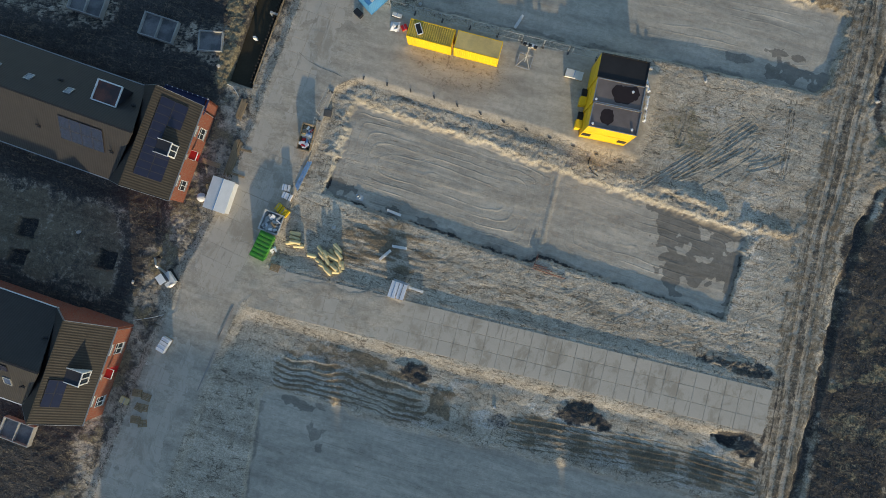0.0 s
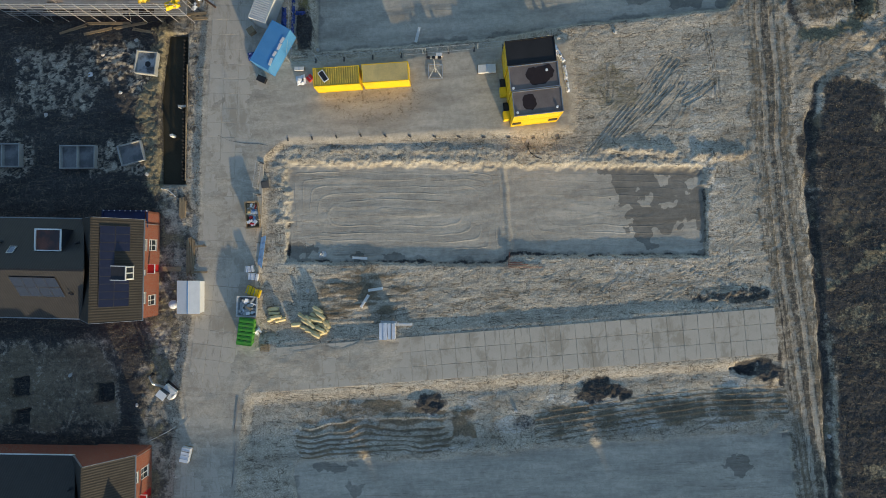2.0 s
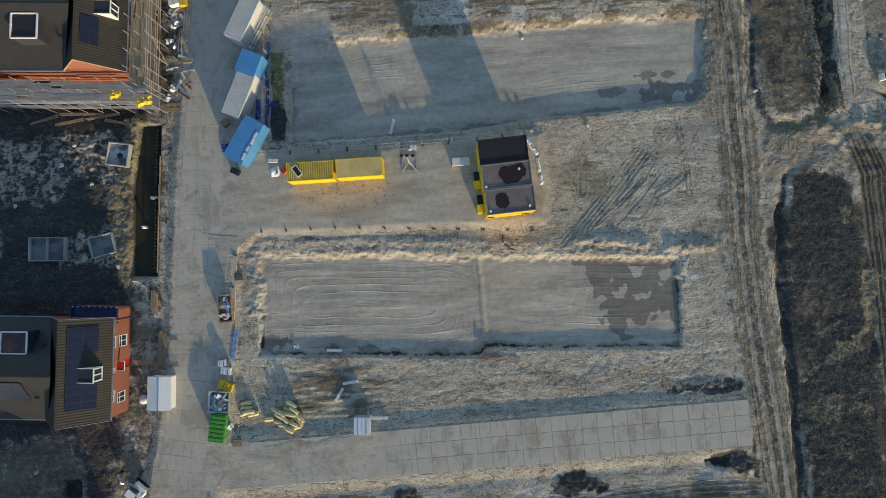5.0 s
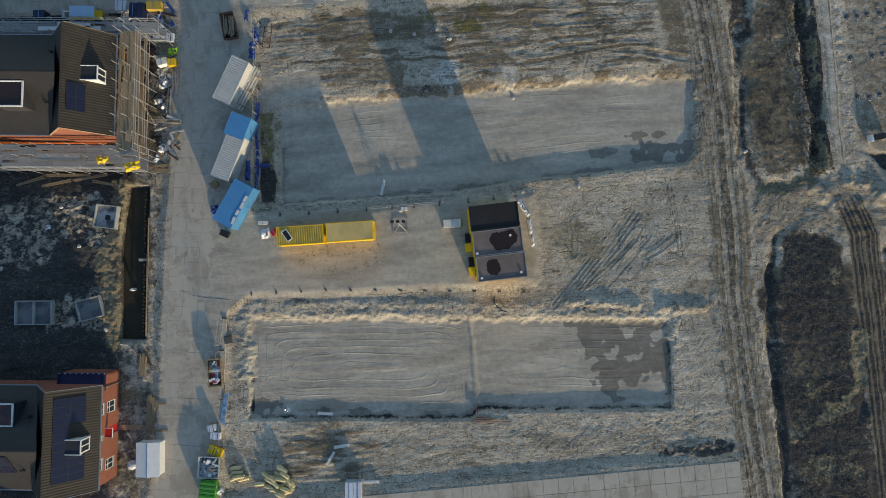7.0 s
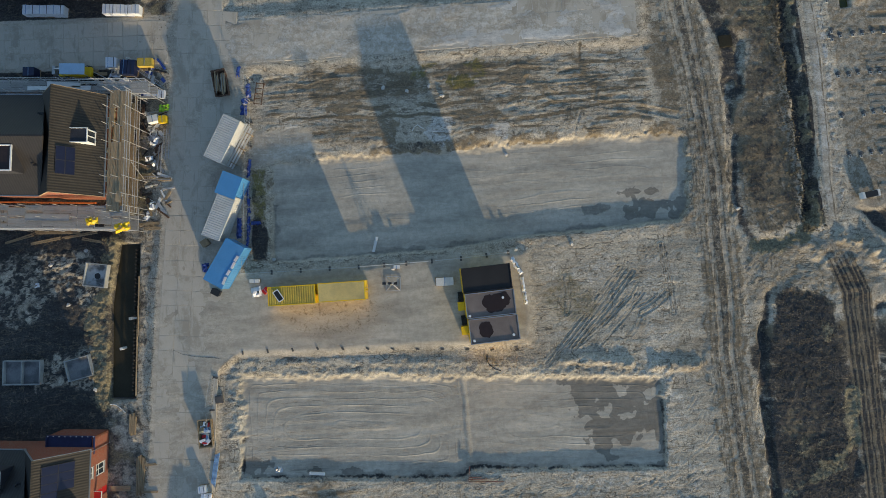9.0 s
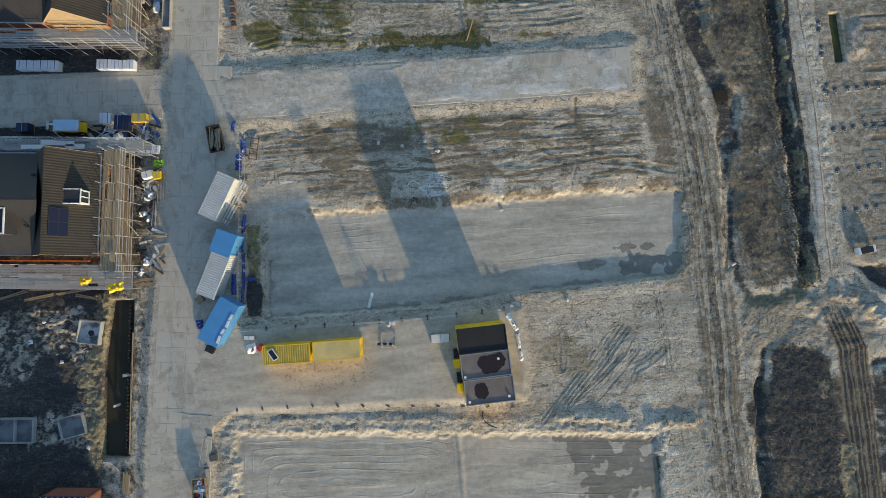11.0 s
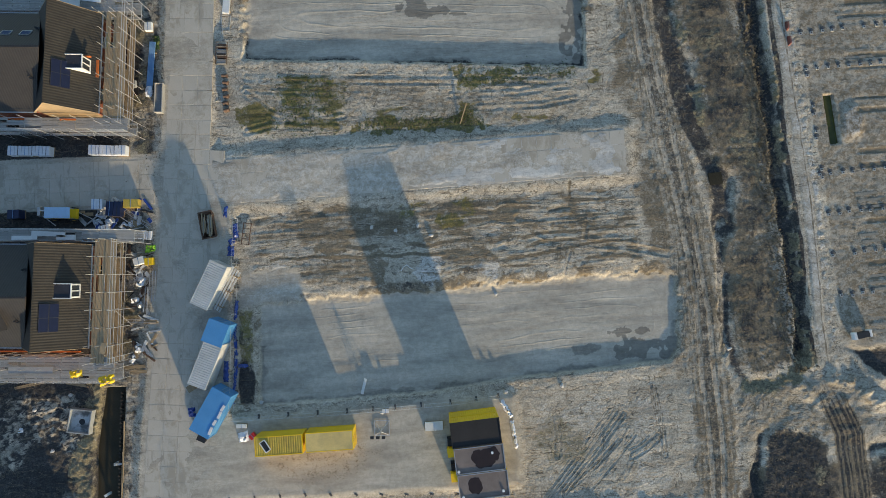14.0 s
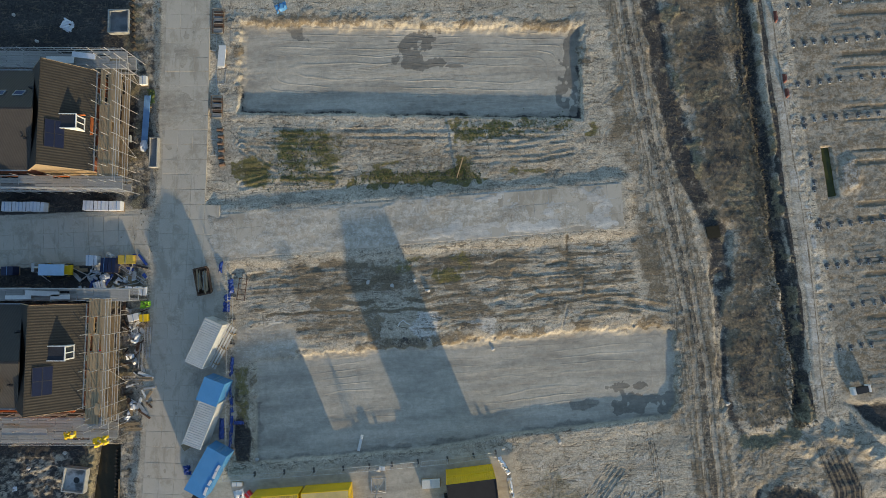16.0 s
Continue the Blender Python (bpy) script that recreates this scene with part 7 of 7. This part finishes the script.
for i, (hx, lx, ly, l, mt) in enumerate(((H2, -9.5, -7.1, 16, "orange"), (H2, 0.5, 0, 12, "board"), (H3, 0.55, 0, 12, "straw"), (H3, -9, -6.9, 14, "orange"))):
    m = at_house(*hx, lx, ly, 90 if abs(ly) < 1 else 0)
    m.translation.z = 2.75 if i != 2 else 3.2
    solid("lintel_board", Shape().box(0, 0, 0, l, 0.16, 0.3), M[mt], m, ("orange" if mt == "orange" else "pale timber") + " board fixed along a new brick wall", "board")
# sheets and boards left on the decks
for i, (x, y, z, l, w, a, mt) in enumerate(((-46.0, 47.9, 4.2, 3.2, 0.5, -3, "palewhite"), (-43.0, 48.2, 4.2, 4.2, 0.6, -6, "palewhite"), (-40.8, 47.6, 4.2, 2.4, 0.6, -3, "palewhite"), (-45.6, 31.4, 4.2, 5.5, 0.8, -4, "scafgrey"), (-36.6, 33.5, 4.2, 1.4, 0.7, 80, "board"), (-40.0, 77.8, 4.2, 3.5, 0.9, -4, "palewhite"), (-37.0, 78.2, 4.2, 3.0, 0.7, -10, "foil"))):
    solid("loose_sheet", Shape().box(0, 0, 0.03, l, w, 0.05), M[mt], pose(x, y, z, 0, 0, a), "pale board lying loose on a scaffold deck", "board", "boards on the scaffold")


# ---- ladders, frames and stacked parts along the road ----
def ladder(x, y, z, rz, l, label="aluminium ladder lying on the ground"):
    t = thing("ladder", pose(x, y, z, 0, 0, rz), label, "ladder", "ladders")
    for s in (-1, 1):
        part("stile", Shape().box(0, s * 0.2, 0.05, l, 0.06, 0.08), M["alu"], t)
    for i in range(int(l / 0.3)):
        part("rung", Shape().tube((-l / 2 + 0.15 + 0.3 * i, -0.2, 0.05), (-l / 2 + 0.15 + 0.3 * i, 0.2, 0.05), 0.02, 5), M["alu"], t)


ladder(-34.0, 36.4, 0.05, -3, 3.8)
ladder(-32.7, 40.9, 0.05, 84, 4.2)
ladder(-32.3, 40.9, 0.05, 86, 4.0)
ladder(-34.5, 50.3, 0.1, -38, 5.0)


def hose(name, pts, r, material, label, cat="hose"):
    cu = bpy.data.curves.new(name, "CURVE")
    cu.dimensions, cu.bevel_depth, cu.bevel_resolution = "3D", r, 2
    sp = cu.splines.new("POLY")
    sp.points.add(len(pts) - 1)
    for p, (x, y) in zip(sp.points, pts):
        p.co = (x, y, level(x, y) + r, 1)
    cu.materials.append(material)
    return tagged(new(name, cu), label, cat)


hose("hose_ring", [(-34.3 + 0.4 * math.cos(a), 42.5 + 0.4 * math.sin(a)) for a in np.linspace(0, 6.3, 20)], 0.09, M["palewhite"], "coiled white hose on the ground")
hose("hose", [(8.8, 10.3), (8.7, 9.6), (9.0, 8.9), (9.7, 8.3), (10.5, 8.0)], 0.05, M["dark"], "black hose over the sand bank")
hose("hose", [(-41.3, 6.8), (-40.6, 6.7), (-40.0, 6.3), (-39.3, 5.6)], 0.05, M["palewhite"], "white hose on dark soil")
hose("cable", [(-33.0, 13.6), (-31.5, 12.8), (-29.5, 12.3), (-27.5, 12.1), (-25, 11.6)], 0.015, M["dark"], "dark cable across the slab road")
hose("hose", [(-44.5, -27.4), (-42, -26.3), (-40.6, -25.5)], 0.04, M["palewhite"], "white hose beside a brick house")
hose("hose", [(0.6, 40.8), (0.9, 41.3), (1.4, 41.6), (1.8, 41.2), (2.2, 41.0)], 0.06, M["palewhite"], "pale hose on mud")
rnd = random.Random(77)
for i in range(48):
    x, y = rnd.uniform(-35.6, -32.4), rnd.uniform(31.5, 46)
    mt = rnd.choice(["steel", "wood", "dark", "palewhite", "steel", "rust"])
    solid("scaffold_tube" if mt == "steel" else "offcut", Shape().box(0, 0, 0.06, rnd.uniform(0.5, 2.2), rnd.uniform(0.06, 0.4), rnd.uniform(0.05, 0.15)), M[mt], pose(x, y, level(x, y), 0, 0, rnd.uniform(0, 180)), {"steel": "short steel scaffold part on the ground", "wood": "timber offcut on the ground", "dark": "black plastic offcut on the ground", "palewhite": "pale board offcut on the ground", "rust": "rusty steel offcut on the ground"}[mt], "offcut", "offcuts beside the scaffold")
for i in range(44):
    x, y = rnd.uniform(-42, -32.5), rnd.uniform(47.4, 52.2)
    mt = rnd.choice(["steel", "wood", "dark", "palewhite", "foil", "bluesheet"])
    solid("offcut", Shape().box(0, 0, 0.08, rnd.uniform(0.4, 1.9), rnd.uniform(0.1, 0.5), rnd.uniform(0.06, 0.3)), M[mt], pose(x, y, level(x, y), 0, 0, rnd.uniform(0, 180)), {"steel": "short steel scaffold part on the ground", "wood": "timber offcut on the ground", "dark": "black plastic offcut on the ground", "palewhite": "pale board offcut on the ground", "foil": "white plastic scrap on the ground", "bluesheet": "blue plastic scrap on the ground"}[mt], "offcut", "offcuts beside the street")
for i, (x, y, w, l) in enumerate(((-38.9, 51.2, 1.2, 1.0), (-37.9, 49.8, 1.4, 1.2), (-36.2, 49.2, 1.0, 0.8), (-37.0, 52.6, 0.8, 1.2), (-35.2, 49.4, 0.9, 0.7), (-39.6, 49.9, 1.0, 1.1), (-34.6, 43.1, 1.3, 0.9), (-34.2, 41.5, 1.0, 1.4), (-35.0, 39.2, 1.1, 0.7), (-34.4, 38.4, 0.8, 0.8))):
    crumple("plastic_bag", x, y, w, l, 0.45, 23 * i, M["foil"] if i % 3 else M["steel"], 300 + i, "crumpled pale plastic sacks among scaffold parts")
for i, (x, y, a, l) in enumerate(((-36.4, 50.4, -38, 4.6), (-38.2, 50.6, 24, 3.6), (-35.0, 48.6, 10, 3.2), (-40.6, 50.6, -30, 3.4), (-33.6, 39.2, 84, 3.4), (-33.2, 38.9, 88, 3.8), (-34.6, 45.4, 4, 2.4), (-46.0, 50.6, -42, 2.6))):
    solid("scaffold_tube", Shape().tube((-l / 2, 0, 0.35), (l / 2, 0, 0.12), 0.06, 6), M["steel"], pose(x, y, level(x, y), 0, 0, a), "long steel scaffold tube thrown on a heap", "scaffold tube", "loose scaffold tubes")
bp2 = thing("pipe_bundle", pose(-31.7, 70.4, level(-31.7, 70.4), 0, 0, 84), "bundle of blue-grey pipes wrapped in plastic", "pipes")
for i in range(6):
    part("pipe", Shape().tube((-3.7 + 0.1 * i, -0.35 + 0.14 * i, 0.3), (3.7, -0.35 + 0.14 * i, 0.3), 0.07, 8), M["bluepipe"], bp2)
for i in (-2.2, 0, 2.2):
    part("bearer", Shape().box(i, 0, 0.12, 0.12, 1.1, 0.24), M["wood"], bp2)
part("wrapping", Shape().blob(-3.2, 0, 0.35, 0.9, 0.5, 0.25, 9, 0.2, 10), M["foil"], bp2)
tr = thing("timber_rack", pose(-30.5, 66.1, level(-30.5, 66.1), 0, 0, 86), "grey timber trough beside the road", "rack")
for s in (-1, 1):
    part("side", Shape().box(0, s * 0.5, 0.4, 4.0, 0.08, 0.8), M["scafgrey"], tr)
    part("end", Shape().box(s * 1.96, 0, 0.4, 0.08, 0.92, 0.8), M["scafgrey"], tr)
part("fill", Shape().box(0, 0, 0.3, 3.8, 0.9, 0.5), M["mottled"], tr)
dl = thing("trolley", pose(-33.9, 68.0, level(-33.9, 68), 0, 0, 88), "dark trolley beside the scaffolding", "trolley")
part("tray", Shape().box(0, 0, 0.45, 2.4, 1.2, 0.1), M["dark"], dl)
for sx in (-1, 1):
    for sy in (-1, 1):
        part("wheel", Shape().tube((sx * 0.8, sy * 0.5, 0.2), (sx * 0.8, sy * 0.65, 0.2), 0.2, 10), M["dark"], dl)
part("load", Shape().box(0.2, 0, 0.7, 0.9, 0.8, 0.4), M["concrete"], dl)
wc = thing("sheet_stack", pose(-21.0, 78.8, level(-21, 78.8), 0, 0, 83), "stack of white boards beside the pit", "stack")
for i in range(3):
    part("sheet", Shape().box(0, -0.03 * i, 0.5 + 0.1 * i, 3.1 - 0.1 * i, 0.95, 0.07), M["palewhite"], wc)
part("bearer", Shape().box(-1, 0, 0.23, 0.12, 0.9, 0.46).box(1, 0, 0.23, 0.12, 0.9, 0.46), M["wood"], wc)
for x, y, l, w in ((-21.3, 83.8, 3.4, 1.9), (-22.0, 71.9, 3.1, 1.9)):
    c = thing("crate_rack", pose(x, y, level(x, y), 0, 0, 86), "rusty red crate rack full of fittings", "rack", "red racks beside the pit")
    for i in range(6):
        part("bar", Shape().box(-l / 2 + i * l / 5, 0, 0.45, 0.07, w * 0.8, 0.07), M["muddy"], c)
    for s in (-1, 1):
        part("rail", Shape().box(0, s * w * 0.4, 0.45, l, 0.07, 0.07), M["rust"], c)
    for i in range(4):
        part("fitting", Shape().box(-l / 2 + (i + 0.6) * l / 4.4, 0, 0.25, l / 5.5, w * 0.6, 0.4), M["rust"] if i % 2 else M["mottled"], c)
for i in range(6):
    x, y = -21.8 + 0.12 * (i % 2), 68.8 - i * 0.95
    solid("clay_pipe", Shape().tube((-0.35, 0, 0.28), (0.35, 0, 0.28), 0.27, 12), M["rustclay"], pose(x, y, level(x, y), 0, 0, 4 * i - 8), "short brown clay pipe at the roadside", "pipe", "clay pipes along the road", smooth=False)
for i, (x, y) in enumerate(((-21.4, 76.2), (-22.4, 81.0), (-22.5, 74.9), (-22.9, 66.5))):
    f = thing("formwork_panel", pose(x, y, level(x, y) + 0.02, 0, 0, 84), "flat grey steel frame at the roadside", "formwork", "formwork panels")
    for s in (-1, 1):
        part("rail", Shape().tube((-1.1, s * 0.6, 0.05), (1.1, s * 0.6, 0.05), 0.03), M["steel"], f)
        part("bar", Shape().tube((s * 1.1, -0.6, 0.05), (s * 1.1, 0.6, 0.05), 0.03), M["steel"], f)


# ---- light mast in the yard ----
mast = thing("light_mast", pose(-3.1, 20.4, 0.02, 0, 0, -3), "steel light mast with black lamps on a square foot frame", "light mast")
for s in (-1, 1):
    part("foot_rail", Shape().box(0, s * 0.95, 0.08, 2.0, 0.09, 0.09), M["steel"], mast)
    part("foot_rail", Shape().box(s * 0.95, 0, 0.08, 0.09, 1.9, 0.09), M["steel"], mast)
    for u in (-1, 1):
        part("stay", Shape().tube((s * 0.9, u * 0.9, 0.1), (0, 0, 1.7), 0.035), M["steel"], mast)
part("pole", Shape().tube((0, 0, 0), (0, 0, 4.6), 0.06, 8), M["steel"], mast)
part("cross_bar", Shape().tube((-0.9, 0.1, 4.6), (0.9, 0.1, 4.6), 0.04), M["steel"], mast)
for i in (-1, 0, 1):
    part("lamp", Shape().box(i * 0.7, 0.15, 4.72, 0.42, 0.3, 0.34), M["dark"], mast, "black flood lamp")
on_roof = thing("loose_window", pose(-17.6, 19.8, 2.68, 0, 0, -58), "white window frame leaning on a container roof", "frame")
for s in (-1, 1):
    part("stile", Shape().box(0, s * 0.35, 0.06, 1.5, 0.09, 0.1), M["white"], on_roof)
    part("rail", Shape().box(s * 0.72, 0, 0.06, 0.09, 0.62, 0.1), M["white"], on_roof)
part("pane", Shape().box(0, 0, 0.05, 1.36, 0.6, 0.04), M["dark"], on_roof)


# ---- site fences ----
def fence_panel(m):
    t = thing("fence_panel", m, "grey wire fence panel in a concrete foot", "fence", "site fence panels")
    for s in (-1, 1):
        part("post", Shape().tube((s * 1.7, 0, 0.05), (s * 1.7, 0, 2.0), 0.024, 6), M["steel"], t)
    for z in (0.2, 1.98):
        part("rail", Shape().tube((-1.7, 0, z), (1.7, 0, z), 0.02, 5), M["steel"], t)
    wires = Shape()
    for i in range(16):
        wires.box(-1.6 + i * 0.213, 0, 1.09, 0.006, 0.006, 1.78)
    tagged(part("wire_mesh", wires, M["steel"], t), kind="stuff")
    part("foot", Shape().box(1.75, 0, 0.07, 0.24, 0.65, 0.14), M["footing"], t)
    return t


M["footing"] = mat("dark_footing", (0.10, 0.095, 0.09), 0.9, var=0.2)
panel = None
for line in ([(-22.9, 22.9), (-7.4, 22.9), (-1.5, 23.0), (6.3, 23.2), (12.2, 23.6)], [(-22.6, 23.3), (-22.2, 26), (-21.4, 40), (-20.9, 49)], [(-27.5, 1.0), (-27.9, 6.0), (-27.2, 9.5)]):
    for (ax, ay), (bx, by) in zip(line[:-1], line[1:]):
        n = max(1, round(math.hypot(bx - ax, by - ay) / 3.5))
        for i in range(n):
            u = (i + 0.5) / n
            x, y = ax + (bx - ax) * u, ay + (by - ay) * u
            m = pose(x, y, level(x, y), 0, 0, math.degrees(math.atan2(by - ay, bx - ax)))
            if panel is None:
                panel = fence_panel(m)
            else:
                copy_thing(panel, m)


for i in range(12):
    x = -23.5 + i * 3.3
    y = 12.5 - max(0.0, x + 14) * 0.07
    solid("concrete_block", Shape().box(0, 0, 0.05, 0.2, 0.5, 0.1), M["footing"], pose(x, y, level(x, y), 0, 0, 10 * i), "flat dark concrete block along the yard's edge", "block", "blocks along the yard")


# ---- the drainage basin ----
basin = [(-39.5, 27.9), (-36.8, 27.7), (-38.1, 7.3), (-41.4, 7.5), (-40.9, 20)]
water = Shape().add([(x, y, -0.95) for x, y in basin][::-1], [(0, 1, 2, 3, 4)])
tagged(new("water", water.mesh("water", M["water"])), "dark still water in a drainage basin", "water", kind="structure")
sp = thing("sheet_piling", pose(-37.55, 17.5, -1.2, 0, 0, 86.6), "row of dark timber piles along the basin", "sheet piling")
for i in range(40):
    part("pile", Shape().tube((-9.6 + i * 0.49, 0.3 + 0.05 * (i % 3), 0), (-9.6 + i * 0.49, 0.3 + 0.05 * (i % 3), 0.75 + 0.08 * (i % 2)), 0.13, 7), M["darktimber"], sp)
for i, (a, b) in enumerate((((-9.8, -0.35), (2.0, -0.35)), ((-2, -0.42), (6.0, -0.42)))):
    part("waling", Shape().beam((a[0], a[1], 1.25), (b[0], b[1], 1.25), 0.12, 0.12), M["wood"], sp)
post = thing("concrete_post", pose(-38.2, 17.9, -1.4, 0, 0, 0), "pale concrete post in the basin", "post")
part("shaft", Shape().box(0, 0, 0.7, 0.35, 0.35, 1.4), M["concrete"], post)
part("arm", Shape().box(0.6, 0, 1.25, 1.0, 0.25, 0.2), M["concrete"], post)
solid("concrete_post", Shape().box(0, 0, 0.7, 0.4, 0.3, 1.4), M["palewhite"], pose(-39.5, 14.0, -1.4, 0, 0, 20), "pale concrete post in the basin", "post")
for i in range(10):
    basin2 = Shape().tube((0, 0, -0.4), (0, 0, 0.5), 0.3, 8)
    solid("timber_bollard", basin2, M["darktimber"], pose(-33.0 + 0.05 * (i % 2), 88.5 - i * 0.85, level(-33, 88 - i * 0.85), 0, 0, 0), "round dark timber bollard beside the tank", "bollard", "timber bollards")


# ---- the piling field ----
def pile_head(m):
    t = thing("pile_head", m, "square concrete pile head cut off at ground level", "pile", "rows of concrete pile heads")
    part("head", Shape().box(0, 0, 0.06, 0.36, 0.36, 0.18), M["concrete"], t)
    part("core", Shape().box(0, 0, 0.155, 0.18, 0.18, 0.03), M["dark"], t)
    # no dug pit: a dark blob stands in for the head's cast shadow
    part("pit", Shape().blob(0.05, 0.42, 0.0, 0.42, 0.3, 0.06, 5, 0.2, 8), M["footing"], t)
    return t


head, rnd = None, random.Random(5)
for y0, x0 in ((33.8, 59.4), (39.3, 58.9), (44.9, 58.8), (50.3, 58.3), (64.9, 57.8), (70.1, 57.6), (75.6, 57.4), (81.1, 57.3), (86.6, 57.1)):
    for i in range(11):
        if rnd.random() < 0.08:
            continue
        x, y = x0 + i * 1.48 + rnd.uniform(-0.15, 0.15), y0 + 0.06 * i + rnd.uniform(-0.12, 0.12)
        m = pose(x, y, level(x, y) - 0.02, 0, 0, rnd.uniform(-12, 12))
        if head is None:
            head = pile_head(m)
        else:
            copy_thing(head, m)
for x, y in ((57.8, 64.1), (58.3, 59.8), (58.2, 58.7), (58.3, 56.3), (58.2, 55.3), (58.5, 51.0), (58.5, 49.9)):
    copy_thing(head, pose(x, y, level(x, y) - 0.02, 0, 0, rnd.uniform(-12, 12)))
tagged(new("water", Shape().add([(59.8, 61.5, -0.75), (60.1, 54.3, -0.75), (61.5, 54.4, -0.75), (61.2, 61.4, -0.75)], [(0, 1, 2, 3)]).mesh("water", M["algae"])), "murky green water in a dug trench", "water", kind="structure")
for y0 in (30.6, 36.2, 41.8, 47.4, 67.2, 72.6, 78.2, 83.6):
    for i in range(3):
        b = Shape().box(0, 0, 0.005, 4.2, 0.35, 0.2)
        solid("ground_beam", b, M["muddy"], pose(64.8 + 0.3 * i, y0 - 0.9 * i, level(64.8, y0 - 0.9 * i) - 0.08, 0, 0, 2), "low concrete ground beam between pile heads", "beam", "ground beams in the piling field")
for i, (x, y, l) in enumerate(((55.2, 79.9, 1.8), (55.6, 71.2, 1.3), (55.7, 69.1, 1.4))):
    solid("barrier", Shape().box(0, 0, 0.3, l, 0.28, 0.6, taper=0.7), M["dullred"], pose(x, y, level(x, y) - 0.05, 0, 0, 92), "red plastic barrier along the path", "barrier", "red barriers")
pm = thing("trench_roller", pose(61.4, 28.5, level(61.4, 28.5), 0, 0, 8), "small dark roller with white ends", "roller")
part("body", Shape().box(0, 0, 0.5, 1.6, 0.8, 0.6), M["dark"], pm)
for s in (-1, 1):
    part("drum", Shape().tube((s * 1.0, -0.45, 0.38), (s * 1.0, 0.45, 0.38), 0.38, 12), M["palewhite"], pm)
m2 = thing("gully_box", pose(44.0, 50.7, level(44.0, 50.7) - 0.35, 0, 0, 4), "dark square gully at the ditch", "gully")
part("box", Shape().box(0, 0, 0.27, 1.8, 1.6, 0.5), M["water"], m2)
tagged(solid("manhole", Shape().box(0, 0, 0.1, 1.0, 1.0, 0.3).box(0, 0, 0.26, 0.7, 0.7, 0.04), M["footing"], pose(-26.9, 6.6, level(-26.9, 6.6), 0, 0, 4), "dark square manhole cover beside the road", "manhole"))
stick = solid("timber_post", Shape().beam((0, 0, 0.1), (1.0, 2.6, 0.9), 0.14, 0.14), M["wood"], pose(9.8, 60.3, level(9.8, 60.3), 0, 0, 0), "grey timber post leaning on a bank", "post")


# ---- withered growth ----
def growth(name, count, seed, where, tall, material, label):
    """Tufts of thin blades, each a few crossed triangles."""
    g = np.random.default_rng(seed)
    v, f = [], []
    while count > 0:
        x, y = where(g)
        if x is None:
            continue
        count -= 1
        z, k = level(x, y) - 0.03, g.uniform(0.6, 1.3)
        for b in range(4):
            a, w, h = g.uniform(0, math.tau), 0.09 * k, tall * k * g.uniform(0.6, 1.2)
            lx, ly = math.cos(a), math.sin(a)
            q = len(v)
            v += [(x - ly * w, y + lx * w, z), (x + ly * w, y - lx * w, z), (x + lx * h * 0.7, y + ly * h * 0.7, z + h)]
            f.append((q, q + 1, q + 2))
    me = bpy.data.meshes.new(name)
    me.from_pydata(v, [], f)
    me.materials.append(material)
    return tagged(new(name, me), label, "plants", kind="stuff")


def plot_places():
    g = np.random.default_rng(8)
    x, y = g.uniform(37, 75, 60000), g.uniform(-56, 92, 60000)
    ok = np.maximum(inside(x, y, PLOTS[0]), inside(x, y, PLOTS[1])) > 0.4
    return iter(list(zip(x[ok].tolist(), y[ok].tolist())))


PLACES = plot_places()


def in_plot(g):
    return next(PLACES)


def along_ditch(g):
    y = g.uniform(24, 92)
    x = float(np.interp(y, [22.7, 33, 46, 60, 80, 110], [54.9, 54.0, 52.9, 52.6, 52.0, 51])) + g.normal(-1.6, 0.9)
    return x, y


def in_verge(g):
    y = g.uniform(-50, 88)
    return centre_of(y) - abs(g.normal(0.6, 1.6)) - 0.2, y


def in_moss(g):
    k = g.integers(0, 3)
    if k == 0:
        return g.normal(-11.5, 2.4), g.uniform(59.8, 68.5)
    if k == 1:
        return g.uniform(-4, 13), 60.8 + g.normal(0, 0.7)
    return g.uniform(10, 26), g.normal(66.5, 0.9)


growth("scrub", 9000, 3, in_plot, 0.10, M["dryleaf"], "withered brown scrub over dark soil")
growth("scrub", 2200, 4, along_ditch, 0.25, M["dryleaf"], "withered reeds along a ditch")
growth("scrub", 1500, 5, in_verge, 0.12, M["dryleaf"], "withered grass along the road's verge")
growth("weeds", 2200, 6, in_moss, 0.10, M["weed"], "low green weeds on furrowed ground")


# ---- unseen terrace added south of the site, whose long shadow reaches the southern pit ----
def terrace(x, y, l, label):
    t = thing("house", pose(x, y, -0.3, 0, 0, -3), label, "house")
    part("wall", Shape().box(0, 0, 2.5, l, 9.0, 5.0), M["brick"], t)
    part("roof", Shape().poly([(-l / 2, -4.8, 4.9), (l / 2, -4.8, 4.9), (l / 2, 0, 9.0), (-l / 2, 0, 9.0)], 0.2).poly([(-l / 2, 0, 9.0), (l / 2, 0, 9.0), (l / 2, 4.8, 4.9), (-l / 2, 4.8, 4.9)], 0.2), M["tile_dark"], t)
    for s in (-1, 1):
        part("gable", Shape().poly([(s * (l / 2 - 0.1), -4.5, 5), (s * (l / 2 - 0.1), 4.5, 5), (s * (l / 2 - 0.1), 0, 8.9)], 0.2, (s, 0, 0)), M["brick"], t)


terrace(19, -84, 30, "unseen brick terrace house with a tiled roof, added south of the site to cast shade")
terrace(48.6, -84, 27.0, "unseen brick terrace house with a tiled roof, added south of the site to cast shade")
terrace(-13.1, -84, 32, "unseen brick terrace house with a tiled roof, added south of the site to cast shade")
